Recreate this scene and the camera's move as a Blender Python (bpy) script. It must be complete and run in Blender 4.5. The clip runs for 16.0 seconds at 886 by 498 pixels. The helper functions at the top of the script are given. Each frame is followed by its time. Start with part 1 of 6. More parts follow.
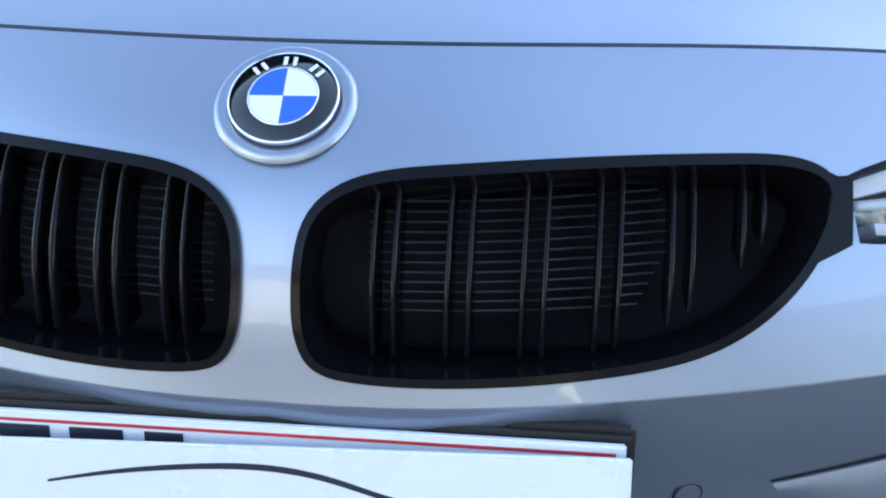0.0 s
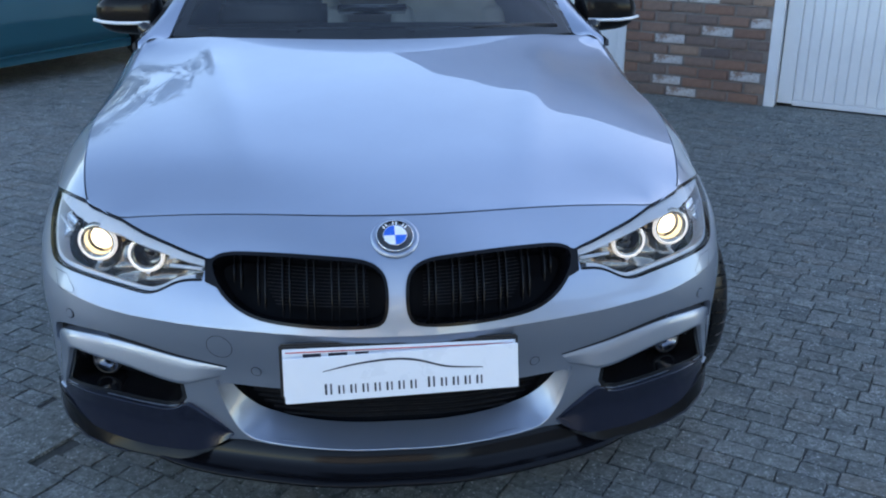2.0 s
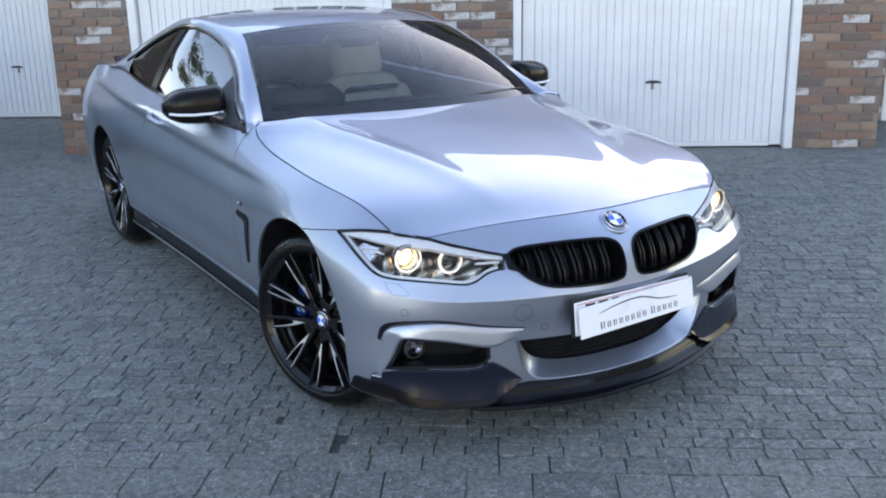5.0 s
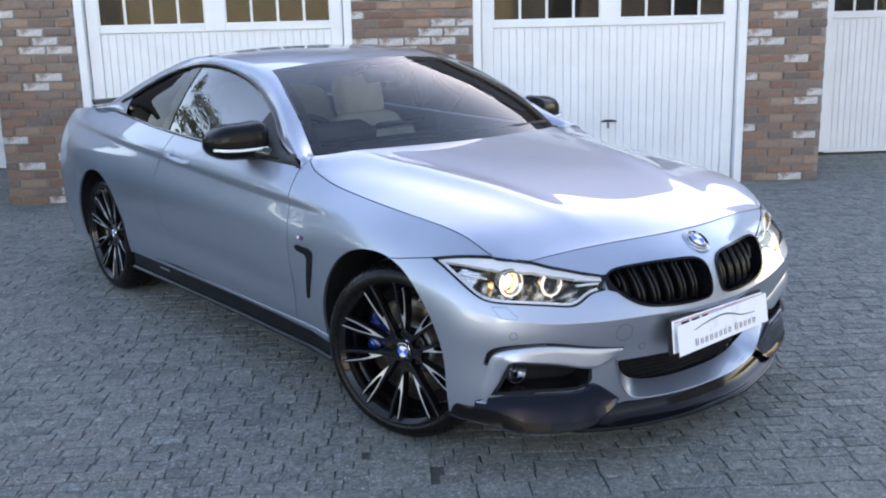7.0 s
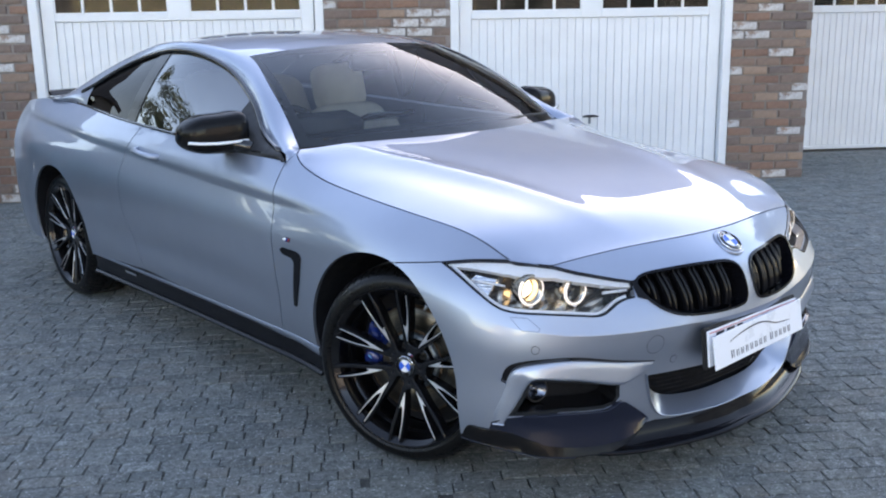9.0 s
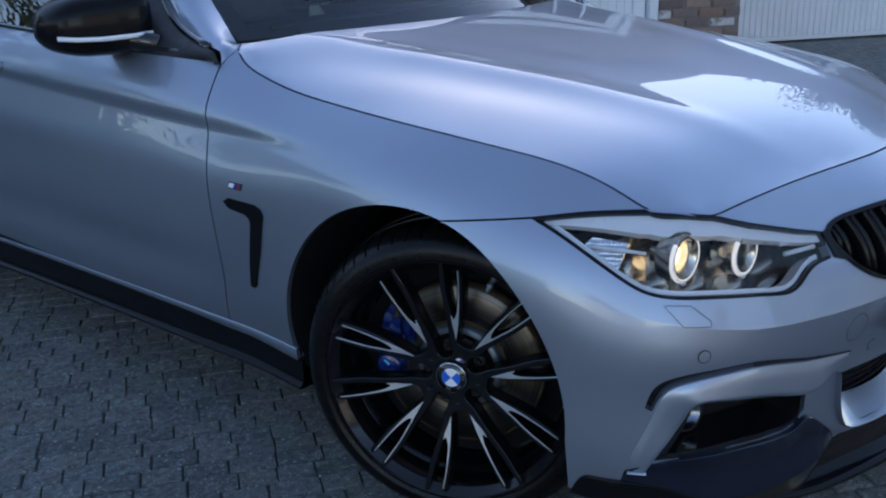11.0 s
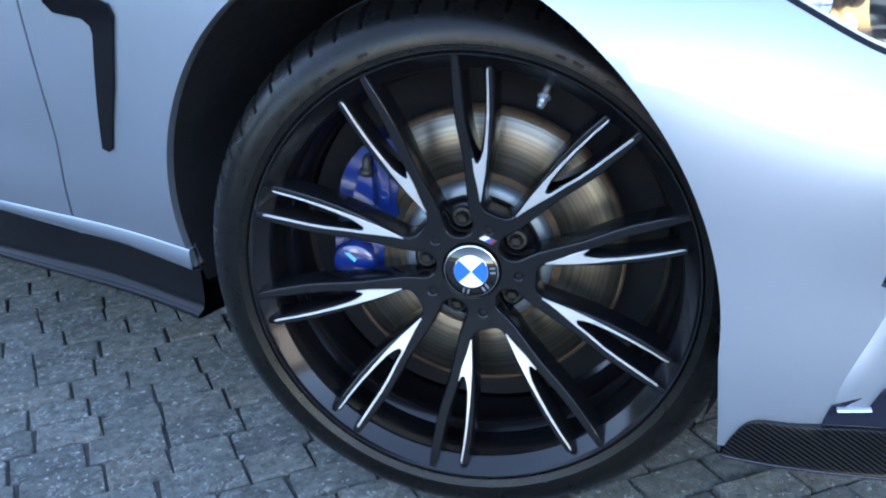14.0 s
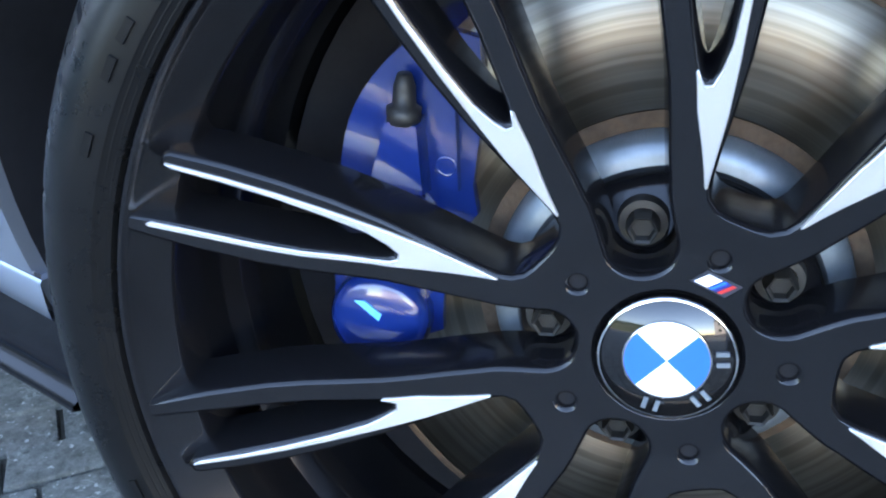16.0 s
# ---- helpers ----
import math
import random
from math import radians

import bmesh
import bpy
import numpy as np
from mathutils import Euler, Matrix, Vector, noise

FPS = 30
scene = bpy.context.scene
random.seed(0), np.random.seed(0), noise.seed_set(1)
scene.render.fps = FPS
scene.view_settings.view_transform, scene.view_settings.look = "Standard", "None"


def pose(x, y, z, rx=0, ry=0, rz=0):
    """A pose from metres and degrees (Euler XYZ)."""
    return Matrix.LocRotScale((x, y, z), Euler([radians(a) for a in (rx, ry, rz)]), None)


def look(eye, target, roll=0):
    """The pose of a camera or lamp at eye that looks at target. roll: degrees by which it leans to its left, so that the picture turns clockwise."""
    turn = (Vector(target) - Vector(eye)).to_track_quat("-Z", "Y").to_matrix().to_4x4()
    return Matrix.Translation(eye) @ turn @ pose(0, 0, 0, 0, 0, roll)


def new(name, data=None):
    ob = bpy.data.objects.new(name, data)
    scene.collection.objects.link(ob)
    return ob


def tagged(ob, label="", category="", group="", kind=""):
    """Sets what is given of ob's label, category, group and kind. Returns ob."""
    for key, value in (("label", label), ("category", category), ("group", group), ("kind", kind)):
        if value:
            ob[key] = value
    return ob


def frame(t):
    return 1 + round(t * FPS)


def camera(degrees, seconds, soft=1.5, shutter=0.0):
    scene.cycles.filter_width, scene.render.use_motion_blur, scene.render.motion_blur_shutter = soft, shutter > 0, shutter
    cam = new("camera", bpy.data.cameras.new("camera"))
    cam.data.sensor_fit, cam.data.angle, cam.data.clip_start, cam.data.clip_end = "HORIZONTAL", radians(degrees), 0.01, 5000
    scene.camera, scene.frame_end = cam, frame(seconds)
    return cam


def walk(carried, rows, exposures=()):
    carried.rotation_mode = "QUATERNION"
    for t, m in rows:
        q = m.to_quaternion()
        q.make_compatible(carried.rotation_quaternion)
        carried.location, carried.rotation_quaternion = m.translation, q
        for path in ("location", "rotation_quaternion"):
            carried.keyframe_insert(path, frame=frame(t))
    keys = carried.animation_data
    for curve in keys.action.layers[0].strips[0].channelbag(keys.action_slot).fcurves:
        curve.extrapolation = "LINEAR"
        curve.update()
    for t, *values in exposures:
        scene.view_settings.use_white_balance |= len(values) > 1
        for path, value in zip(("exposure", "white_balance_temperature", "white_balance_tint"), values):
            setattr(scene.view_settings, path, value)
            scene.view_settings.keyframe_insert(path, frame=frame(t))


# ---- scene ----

from mathutils import geometry

cam = camera(48.5, 16.0, soft=2.0)
# seconds, eye x y z, yaw, pitch, roll
ROWS = [
    (0.0, 0.1991, -0.5551, 0.9293, 6.67, -25.19, 0.17),
    (0.5, 0.1886, -0.8367, 1.0815, 3.69, -23.98, 0.22),
    (1.0, 0.2022, -1.2035, 1.2677, 1.97, -24.62, 0.26),
    (1.5, 0.1297, -1.6228, 1.4134, -0.64, -23.89, 0.19),
    (2.0, -0.0895, -1.9386, 1.4637, -5.45, -20.51, 0.32),
    (2.5, -0.3832, -2.0671, 1.4783, -9.67, -19.40, 0.00),
    (3.0, -0.7528, -2.2503, 1.5137, -13.65, -18.87, -0.20),
    (3.5, -1.1211, -2.4101, 1.5576, -18.15, -18.01, -0.60),
    (4.0, -1.4945, -2.3796, 1.5603, -23.19, -17.26, -0.85),
    (6.5, -2.7594, -2.1421, 1.5371, -37.50, -14.10, -1.34),
    (7.0, -2.7742, -1.9546, 1.4952, -38.17, -13.21, -1.35),
    (7.5, -2.7821, -1.8684, 1.4607, -38.58, -12.74, -1.25),
    (8.0, -2.7812, -1.8336, 1.4356, -38.92, -12.49, -1.31),
    (8.5, -2.7438, -1.7546, 1.4340, -39.45, -12.70, -1.12),
    (11.0, -2.2436, -0.4018, 1.2399, -50.02, -18.69, -1.33),
    (11.5, -2.0615, -0.1135, 1.0637, -52.37, -20.16, -1.83),
    (12.0, -1.8948, 0.1117, 0.9282, -54.39, -22.05, -2.28),
    (12.5, -1.8210, 0.2064, 0.8604, -55.91, -23.13, -2.57),
    (13.0, -1.7904, 0.2110, 0.8072, -56.19, -22.39, -2.22),
    (13.5, -1.7713, 0.2128, 0.8026, -57.00, -21.98, -1.97),
    (14.0, -1.7490, 0.2267, 0.7897, -57.60, -21.59, -1.98),
    (14.5, -1.6994, 0.2583, 0.7963, -58.04, -21.64, -1.95),
    (15.0, -1.5320, 0.4356, 0.7576, -58.72, -24.23, -2.12),
    (15.5, -1.3492, 0.5577, 0.6497, -57.52, -24.70, -2.49),
    (16.0, -1.2123, 0.6330, 0.5800, -55.40, -24.31, -3.27),
]


def eye_pose(x, y, z, yaw, pitch, roll):
    a, b = radians(yaw), radians(pitch)
    ahead = Vector((-math.sin(a) * math.cos(b), math.cos(a) * math.cos(b), math.sin(b)))
    return look((x, y, z), Vector((x, y, z)) + ahead, roll)


walk(cam, [(r[0], eye_pose(*r[1:])) for r in ROWS], exposures=[(0.0, 2.3, 7100, 12), (0.5, 2.0, 6900, 12), (1.0, 1.7, 6500, 12), (2.0, 1.8, 6800, 13), (2.5, 2.1, 7200, 16), (3.5, 1.97, 7700, 16), (4.2, 2.1, 7900, 17), (6.3, 2.25, 8200, 20), (8.7, 2.25, 8200, 20), (10.8, 1.1, 6600, 16), (11.2, 1.3, 6500, 16), (11.5, 1.85, 6500, 16), (12.0, 2.45, 6600, 17), (12.5, 3.05, 6600, 16), (13.5, 3.38, 6750, 15), (14.5, 3.32, 6800, 15), (15.0, 3.28, 6750, 15), (15.5, 3.95, 6900, 16), (16.0, 3.9, 7050, 17)])

# ---- light: clear sky, a low sun behind the garages ----
SUN_DIR = Vector((0.80, 0.60, 0.0)).normalized()
SUN_ELEV = radians(24)
sky_world = bpy.data.worlds.new("sky")
scene.world = sky_world
sky_world.use_nodes = True
wn = sky_world.node_tree.nodes
sky_tex = wn.new("ShaderNodeTexSky")
sky_tex.sky_type, sky_tex.sun_disc = "NISHITA", False
sky_tex.dust_density, sky_tex.ozone_density = 0.25, 1.5
sky_tex.sun_elevation = SUN_ELEV
sky_tex.sun_rotation = math.atan2(SUN_DIR.x, SUN_DIR.y)
sky_world.node_tree.links.new(sky_tex.outputs[0], wn["Background"].inputs[0])
wn["Background"].inputs[1].default_value = 0.15
sun_data = bpy.data.lights.new("sun", "SUN")
sun_data.energy, sun_data.angle, sun_data.color = 3.0, radians(0.5), (1.0, 0.93, 0.84)
sun = new("sun", sun_data)
to_sun = Vector((SUN_DIR.x * math.cos(SUN_ELEV), SUN_DIR.y * math.cos(SUN_ELEV), math.sin(SUN_ELEV)))
sun.matrix_world = look(to_sun * 30, (0, 0, 0))


# ---- materials ----
class Mat:
    """A node material with the few nodes that the surfaces here need."""

    def __init__(self, name, rough=0.5, metal=0.0, base=(0.5, 0.5, 0.5), **inputs):
        self.m = bpy.data.materials.new(name)
        self.m.use_nodes = True
        self.t = self.m.node_tree
        self.b = self.t.nodes["Principled BSDF"]
        self.set("Roughness", rough), self.set("Metallic", metal), self.set("Base Color", (*base, 1))
        for key, value in inputs.items():
            self.set(key.replace("_", " "), value)

    def set(self, key, value):
        self.b.inputs[key].default_value = value

    def node(self, kind, **values):
        n = self.t.nodes.new(kind)
        for key, value in values.items():
            n.inputs[key.replace("_", " ")].default_value = value
        return n

    def link(self, a, b):
        self.t.links.new(a, b)

    def noise(self, scale, detail=4.0, rough=0.6, stretch=None):
        n = self.node("ShaderNodeTexNoise", Scale=scale, Detail=detail, Roughness=rough)
        co = self.node("ShaderNodeTexCoord")
        src = co.outputs["Object"]
        if stretch:
            mp = self.node("ShaderNodeMapping", Scale=stretch)
            self.link(src, mp.inputs[0])
            src = mp.outputs[0]
        self.link(src, n.inputs["Vector"])
        return n.outputs["Fac"]

    def ramp(self, fac, stops):
        r = self.node("ShaderNodeValToRGB")
        e = r.color_ramp.elements
        while len(e) < len(stops):
            e.new(0.5)
        for el, (p, c) in zip(e, stops):
            el.position, el.color = p, (*c, 1) if len(c) == 3 else c
        self.link(fac, r.inputs[0])
        return r.outputs[0]

    def mix(self, fac, a, b, kind="MIX"):
        n = self.t.nodes.new("ShaderNodeMix")
        n.data_type, n.blend_type = "RGBA", kind
        for sock, v in ((n.inputs[0], fac), (n.inputs[6], a), (n.inputs[7], b)):
            if hasattr(v, "is_linked"):
                self.link(v, sock)
            else:
                sock.default_value = v if not isinstance(v, tuple) or len(v) == 4 else (*v, 1)
        return n.outputs[2]

    def color(self, out):
        self.link(out, self.b.inputs["Base Color"])
        return self

    def rough(self, out):
        self.link(out, self.b.inputs["Roughness"])
        return self

    def bump(self, fac, strength=0.3, distance=0.002):
        n = self.node("ShaderNodeBump", Strength=strength, Distance=distance)
        self.link(fac, n.inputs["Height"])
        self.link(n.outputs[0], self.b.inputs["Normal"])
        return self


def grey(v):
    return (v, v, v)


def mat_paint(name, base, metal=0.75, rough=0.42):
    """Metallic paint: a broad flake lobe under a sharp clear coat."""
    m = Mat(name, rough=rough, metal=metal, base=base, Coat_Weight=1.0, Coat_Roughness=0.015, Coat_IOR=1.55)
    big = m.noise(1.6, 5.0, 0.6)
    m.color(m.ramp(big, [(0.3, tuple(c * 0.96 for c in base)), (0.7, tuple(min(1, c * 1.04) for c in base))]))
    m.rough(m.ramp(m.noise(3.5, 6.0, 0.65), [(0.3, grey(rough - 0.03)), (0.75, grey(rough + 0.05))]))
    return m.m


PAINT = mat_paint("silver_paint", (0.332, 0.378, 0.460), rough=0.41, metal=0.85)
TEAL = mat_paint("teal_paint", (0.012, 0.11, 0.145), metal=0.4)


def mat_plain(name, base, rough, metal=0.0, vary=0.25, scale=8.0, bump=0.0, bscale=300.0, bdist=0.001, wear=0.22, **inputs):
    m = Mat(name, rough=rough, metal=metal, base=base, **inputs)
    n = m.noise(scale, 5.0, 0.65)
    lo, hi = tuple(c * (1 - vary) for c in base), tuple(min(1, c * (1 + vary)) for c in base)
    m.color(m.ramp(n, [(0.3, lo), (0.7, hi)]))
    m.rough(m.ramp(m.noise(scale * 3.1, 5.0, 0.7), [(0.3, grey(max(0.02, rough * (1 - wear)))), (0.7, grey(min(1, rough * (1 + wear))))]))
    if bump:
        m.bump(m.noise(bscale, 3.0, 0.6), bump, bdist)
    return m.m


BLACK_GLOSS = mat_plain("gloss_black", (0.008, 0.008, 0.009), 0.08, vary=0.2, Coat_Weight=0.5)
BLACK_SATIN = mat_plain("satin_black", (0.012, 0.012, 0.014), 0.32, vary=0.2)
VANE_BLACK = mat_plain("vane_black", (0.006, 0.006, 0.0075), 0.15, vary=0.2, Specular_IOR_Level=0.16)
GRILLE_BLACK = mat_plain("grille_black", (0.005, 0.005, 0.0065), 0.14, vary=0.1, Specular_IOR_Level=0.17)
FIN_GREY = mat_plain("radiator_alloy", (0.06, 0.062, 0.068), 0.5, metal=0.5, vary=0.3, scale=60.0)
BLACK_PLASTIC = mat_plain("black_plastic", (0.014, 0.014, 0.015), 0.55, bump=0.15, bscale=900.0, bdist=0.0004)
DARK_VOID = mat_plain("dark_cavity", (0.009, 0.0095, 0.012), 0.7, Specular_IOR_Level=0.15)
RUBBER = mat_plain("tyre_rubber", (0.0042, 0.0042, 0.0044), 0.30, vary=0.3, scale=14.0, bump=0.06, bscale=160.0, wear=0.2, Specular_IOR_Level=0.23)
RIM_BLACK = mat_plain("rim_black", (0.0055, 0.0055, 0.0065), 0.13, vary=0.06, scale=9.0, wear=0.05)
MACHINED = mat_plain("machined_alloy", (0.84, 0.84, 0.85), 0.36, metal=0.85, vary=0.03, scale=12.0, wear=0.06)
CHROME = mat_plain("chrome", (0.85, 0.85, 0.87), 0.06, metal=1.0, vary=0.03)
CALIPER_BLUE = mat_plain("caliper_blue", (0.004, 0.019, 0.130), 0.22, vary=0.2, Coat_Weight=0.8)
BADGE_BLUE = mat_plain("badge_blue", (0.02, 0.13, 0.62), 0.15, vary=0.05)
WHITE = mat_plain("white_enamel", (0.82, 0.83, 0.85), 0.2, vary=0.03)
PLATE_WHITE = mat_plain("plate_white", (0.80, 0.82, 0.86), 0.3, vary=0.03, scale=3.0)
INK = mat_plain("dark_ink", (0.02, 0.025, 0.04), 0.4)
MARK_BLUE = mat_plain("pale_blue_mark", (0.10, 0.42, 0.85), 0.3)
INK_BLUE = mat_plain("stripe_blue", (0.02, 0.03, 0.20), 0.3)
RED_LINE = mat_plain("red_line", (0.55, 0.03, 0.03), 0.4)
STEEL_GREY = mat_plain("hub_steel", (0.20, 0.235, 0.27), 0.42, metal=0.6, vary=0.25, scale=25.0)
BOLT = mat_plain("bolt_steel", (0.035, 0.034, 0.033), 0.5, metal=0.6)
CREAM = mat_plain("cream_leather", (0.76, 0.73, 0.67), 0.5, vary=0.1, bump=0.2, bscale=220.0)
CABIN_DARK = mat_plain("cabin_trim", (0.03, 0.03, 0.033), 0.6, bump=0.2, bscale=260.0)
LAMP_CHROME = mat_plain("lamp_housing", (0.36, 0.32, 0.265), 0.24, metal=0.9, vary=0.15, scale=25.0)
LAMP_TRIM = mat_plain("lamp_trim", (0.72, 0.73, 0.76), 0.3, vary=0.05)
FOG_CLEAR = mat_plain("fog_reflector", (0.18, 0.19, 0.22), 0.2, metal=1.0, vary=0.2, scale=60.0)
PRISM = mat_plain("moulded_prism", (0.70, 0.71, 0.73), 0.12, metal=0.9, vary=0.15, scale=60.0)
LENS_WHITE = mat_plain("lamp_reflector", (0.62, 0.56, 0.46), 0.20, metal=1.0, vary=0.15, scale=60.0)


def mat_disc():
    m = Mat("brake_disc", rough=0.34, metal=1.0, base=(0.5, 0.44, 0.38))
    co = m.node("ShaderNodeTexCoord")
    g = m.t.nodes.new("ShaderNodeVectorMath")
    g.operation = "LENGTH"
    m.link(co.outputs["Object"], g.inputs[0])
    w = m.node("ShaderNodeTexNoise", Scale=240.0, Detail=3.0)
    w.noise_dimensions = "1D"
    m.link(g.outputs["Value"], w.inputs["W"])
    rust = m.noise(30.0, 5.0, 0.7)
    m.color(m.mix(m.ramp(rust, [(0.5, grey(0.0)), (0.85, grey(0.35))]), m.ramp(w.outputs["Fac"], [(0.3, (0.105, 0.095, 0.080)), (0.7, (0.165, 0.150, 0.128))]), (0.16, 0.10, 0.055)))
    m.bump(w.outputs["Fac"], 0.05, 0.0004)
    return m.m


DISC = mat_disc()
RUST = mat_plain("disc_rust", (0.075, 0.045, 0.026), 0.8, vary=0.4, scale=60.0, bump=0.4)


def mat_glass(name, tint, alpha_mix):
    """Thin glass: clear part with a tint, and its own gloss."""
    m = bpy.data.materials.new(name)
    m.use_nodes = True
    t = m.node_tree
    t.nodes.remove(t.nodes["Principled BSDF"])
    out = t.nodes["Material Output"]
    tr, gl, mx = t.nodes.new("ShaderNodeBsdfTransparent"), t.nodes.new("ShaderNodeBsdfGlossy"), t.nodes.new("ShaderNodeMixShader")
    fr = t.nodes.new("ShaderNodeFresnel")
    fr.inputs[0].default_value = alpha_mix
    tr.inputs[0].default_value = (*tint, 1)
    gl.inputs["Roughness"].default_value = 0.0
    gl.inputs[0].default_value = (0.95, 0.97, 1, 1)
    t.links.new(fr.outputs[0], mx.inputs[0])
    t.links.new(tr.outputs[0], mx.inputs[1])
    t.links.new(gl.outputs[0], mx.inputs[2])
    t.links.new(mx.outputs[0], out.inputs[0])
    return m


GLASS = mat_glass("car_glass", (0.88, 0.93, 0.91), 1.45)
GLASS_SIDE = mat_glass("side_glass", (0.26, 0.29, 0.29), 2.7)
GLASS_DARK = mat_glass("privacy_glass", (0.06, 0.05, 0.048), 1.17)
LAMP_GLASS = mat_glass("lamp_cover", (0.95, 0.96, 0.97), 1.32)
WINDOW_GLASS = mat_glass("garage_glass", (0.75, 0.72, 0.68), 1.22)


def mat_emit(name, color, strength):
    m = bpy.data.materials.new(name)
    m.use_nodes = True
    b = m.node_tree.nodes["Principled BSDF"]
    b.inputs["Emission Color"].default_value = (*color, 1)
    b.inputs["Emission Strength"].default_value = strength
    b.inputs["Base Color"].default_value = (0.8, 0.8, 0.8, 1)
    return m


LAMP_ON = mat_emit("lit_lamp", (1.0, 0.86, 0.55), 0.8)
RING_ON = mat_emit("lit_ring", (1.0, 0.94, 0.84), 0.20)


def mat_carbon():
    m = Mat("carbon_weave", rough=0.22, base=(0.02, 0.02, 0.022), Specular_IOR_Level=0.12, Coat_Weight=0.10, Coat_Roughness=0.03)
    co = m.node("ShaderNodeTexCoord")
    mp = m.node("ShaderNodeMapping", Rotation=(0.35, 0.75, 0.55))
    wv = m.node("ShaderNodeTexWave", Scale=84.0, Distortion=0.6)
    m.link(co.outputs["Object"], mp.inputs[0]), m.link(mp.outputs[0], wv.inputs[0])
    m.color(m.ramp(wv.outputs["Fac"], [(0.30, (0.0015, 0.0015, 0.0018)), (0.8, (0.0115, 0.0112, 0.0118))]))
    return m.m


CARBON = mat_carbon()
SLATE = mat_plain("dark_slate_paint", (0.008, 0.010, 0.021), 0.16, metal=0.0, vary=0.12, scale=5.0, Coat_Weight=0.28, Coat_Roughness=0.02, Specular_IOR_Level=0.35)


def mat_sett():
    m = Mat("paving_sett", rough=0.75, base=(0.12, 0.12, 0.13))
    geo, info = m.node("ShaderNodeNewGeometry"), m.node("ShaderNodeObjectInfo")
    add = m.t.nodes.new("ShaderNodeMath")
    add.operation = "ADD"
    m.link(geo.outputs["Random Per Island"], add.inputs[0]), m.link(info.outputs["Random"], add.inputs[1])
    fr = m.t.nodes.new("ShaderNodeMath")
    fr.operation = "FRACT"
    m.link(add.outputs[0], fr.inputs[0])
    tone = m.ramp(fr.outputs[0], [(0.0, (0.165, 0.186, 0.184)), (0.35, (0.220, 0.243, 0.236)), (0.7, (0.262, 0.284, 0.270)), (0.9, (0.244, 0.242, 0.221)), (1.0, (0.299, 0.325, 0.315))])

    def field(scale, detail, rough, bend=0.0):
        n = m.node("ShaderNodeTexNoise", Scale=scale, Detail=detail, Roughness=rough, Distortion=bend)
        m.link(geo.outputs["Position"], n.inputs["Vector"])
        return n.outputs["Fac"]

    tone = m.mix(m.ramp(field(0.9, 4.0, 0.6), [(0.35, grey(0.0)), (0.75, grey(0.5))]), tone, (0.262, 0.255, 0.230), "MIX")
    pits = m.ramp(field(85.0, 5.0, 0.75), [(0.30, grey(0.75)), (0.40, grey(0.0))])
    c = m.mix(0.85, tone, m.ramp(field(42.0, 12.0, 0.86), [(0.37, grey(0.2)), (0.63, grey(1.5))]), "MULTIPLY")
    c = m.mix(pits, c, (0.04, 0.043, 0.042))
    # pale scuffs: thin crooked lines where the stone is worn
    line = m.ramp(field(17.0, 6.0, 0.62, 1.6), [(0.482, grey(0.0)), (0.495, grey(1.0)), (0.505, grey(1.0)), (0.518, grey(0.0))])
    worn = m.ramp(field(13.0, 4.0, 0.7), [(0.47, grey(0.0)), (0.60, grey(0.85))])
    c = m.mix(m.mix(1.0, line, worn, "MULTIPLY"), c, (0.58, 0.60, 0.60))
    speck = m.ramp(field(95.0, 3.0, 0.6), [(0.63, grey(0.0)), (0.67, grey(0.95))])
    m.color(m.mix(speck, c, (0.66, 0.68, 0.68)))
    m.bump(field(38.0, 12.0, 0.84), 1.0, 0.019)
    return m.m


SETT = mat_sett()


def mat_joint():
    m = Mat("joint_sand", rough=0.95, base=(0.04, 0.038, 0.035))
    n = m.noise(60.0, 8.0, 0.8)
    moss = m.ramp(m.noise(1.7, 5.0, 0.7), [(0.5, grey(0.0)), (0.7, grey(0.7))])
    m.color(m.mix(moss, m.ramp(n, [(0.3, (0.035, 0.034, 0.032)), (0.8, (0.13, 0.125, 0.115))]), (0.10, 0.10, 0.07)))
    m.bump(n, 0.8, 0.006)
    return m.m


JOINT = mat_joint()


def mat_brick():
    m = Mat("rustic_brick", rough=0.85, base=(0.3, 0.15, 0.1))
    geo, info = m.node("ShaderNodeNewGeometry"), m.node("ShaderNodeObjectInfo")
    add = m.t.nodes.new("ShaderNodeMath")
    add.operation = "ADD"
    m.link(geo.outputs["Random Per Island"], add.inputs[0]), m.link(info.outputs["Random"], add.inputs[1])
    fr = m.t.nodes.new("ShaderNodeMath")
    fr.operation = "FRACT"
    m.link(add.outputs[0], fr.inputs[0])
    tone = m.ramp(fr.outputs[0], [(0.0, (0.24, 0.14, 0.105)), (0.25, (0.33, 0.19, 0.135)), (0.5, (0.28, 0.195, 0.155)), (0.68, (0.21, 0.155, 0.135)), (0.82, (0.41, 0.275, 0.20)), (1.0, (0.15, 0.12, 0.115))])
    grain = m.noise(38.0, 7.0, 0.75)
    c = m.mix(0.6, tone, m.ramp(grain, [(0.25, grey(0.45)), (0.75, grey(1.0))]), "MULTIPLY")
    lime = m.ramp(m.noise(7.5, 6.0, 0.75), [(0.60, grey(0.0)), (0.68, grey(0.8))])
    m.color(m.mix(lime, c, (0.50, 0.47, 0.44)))
    m.bump(m.noise(55.0, 8.0, 0.8), 0.7, 0.006)
    return m.m


BRICK = mat_brick()


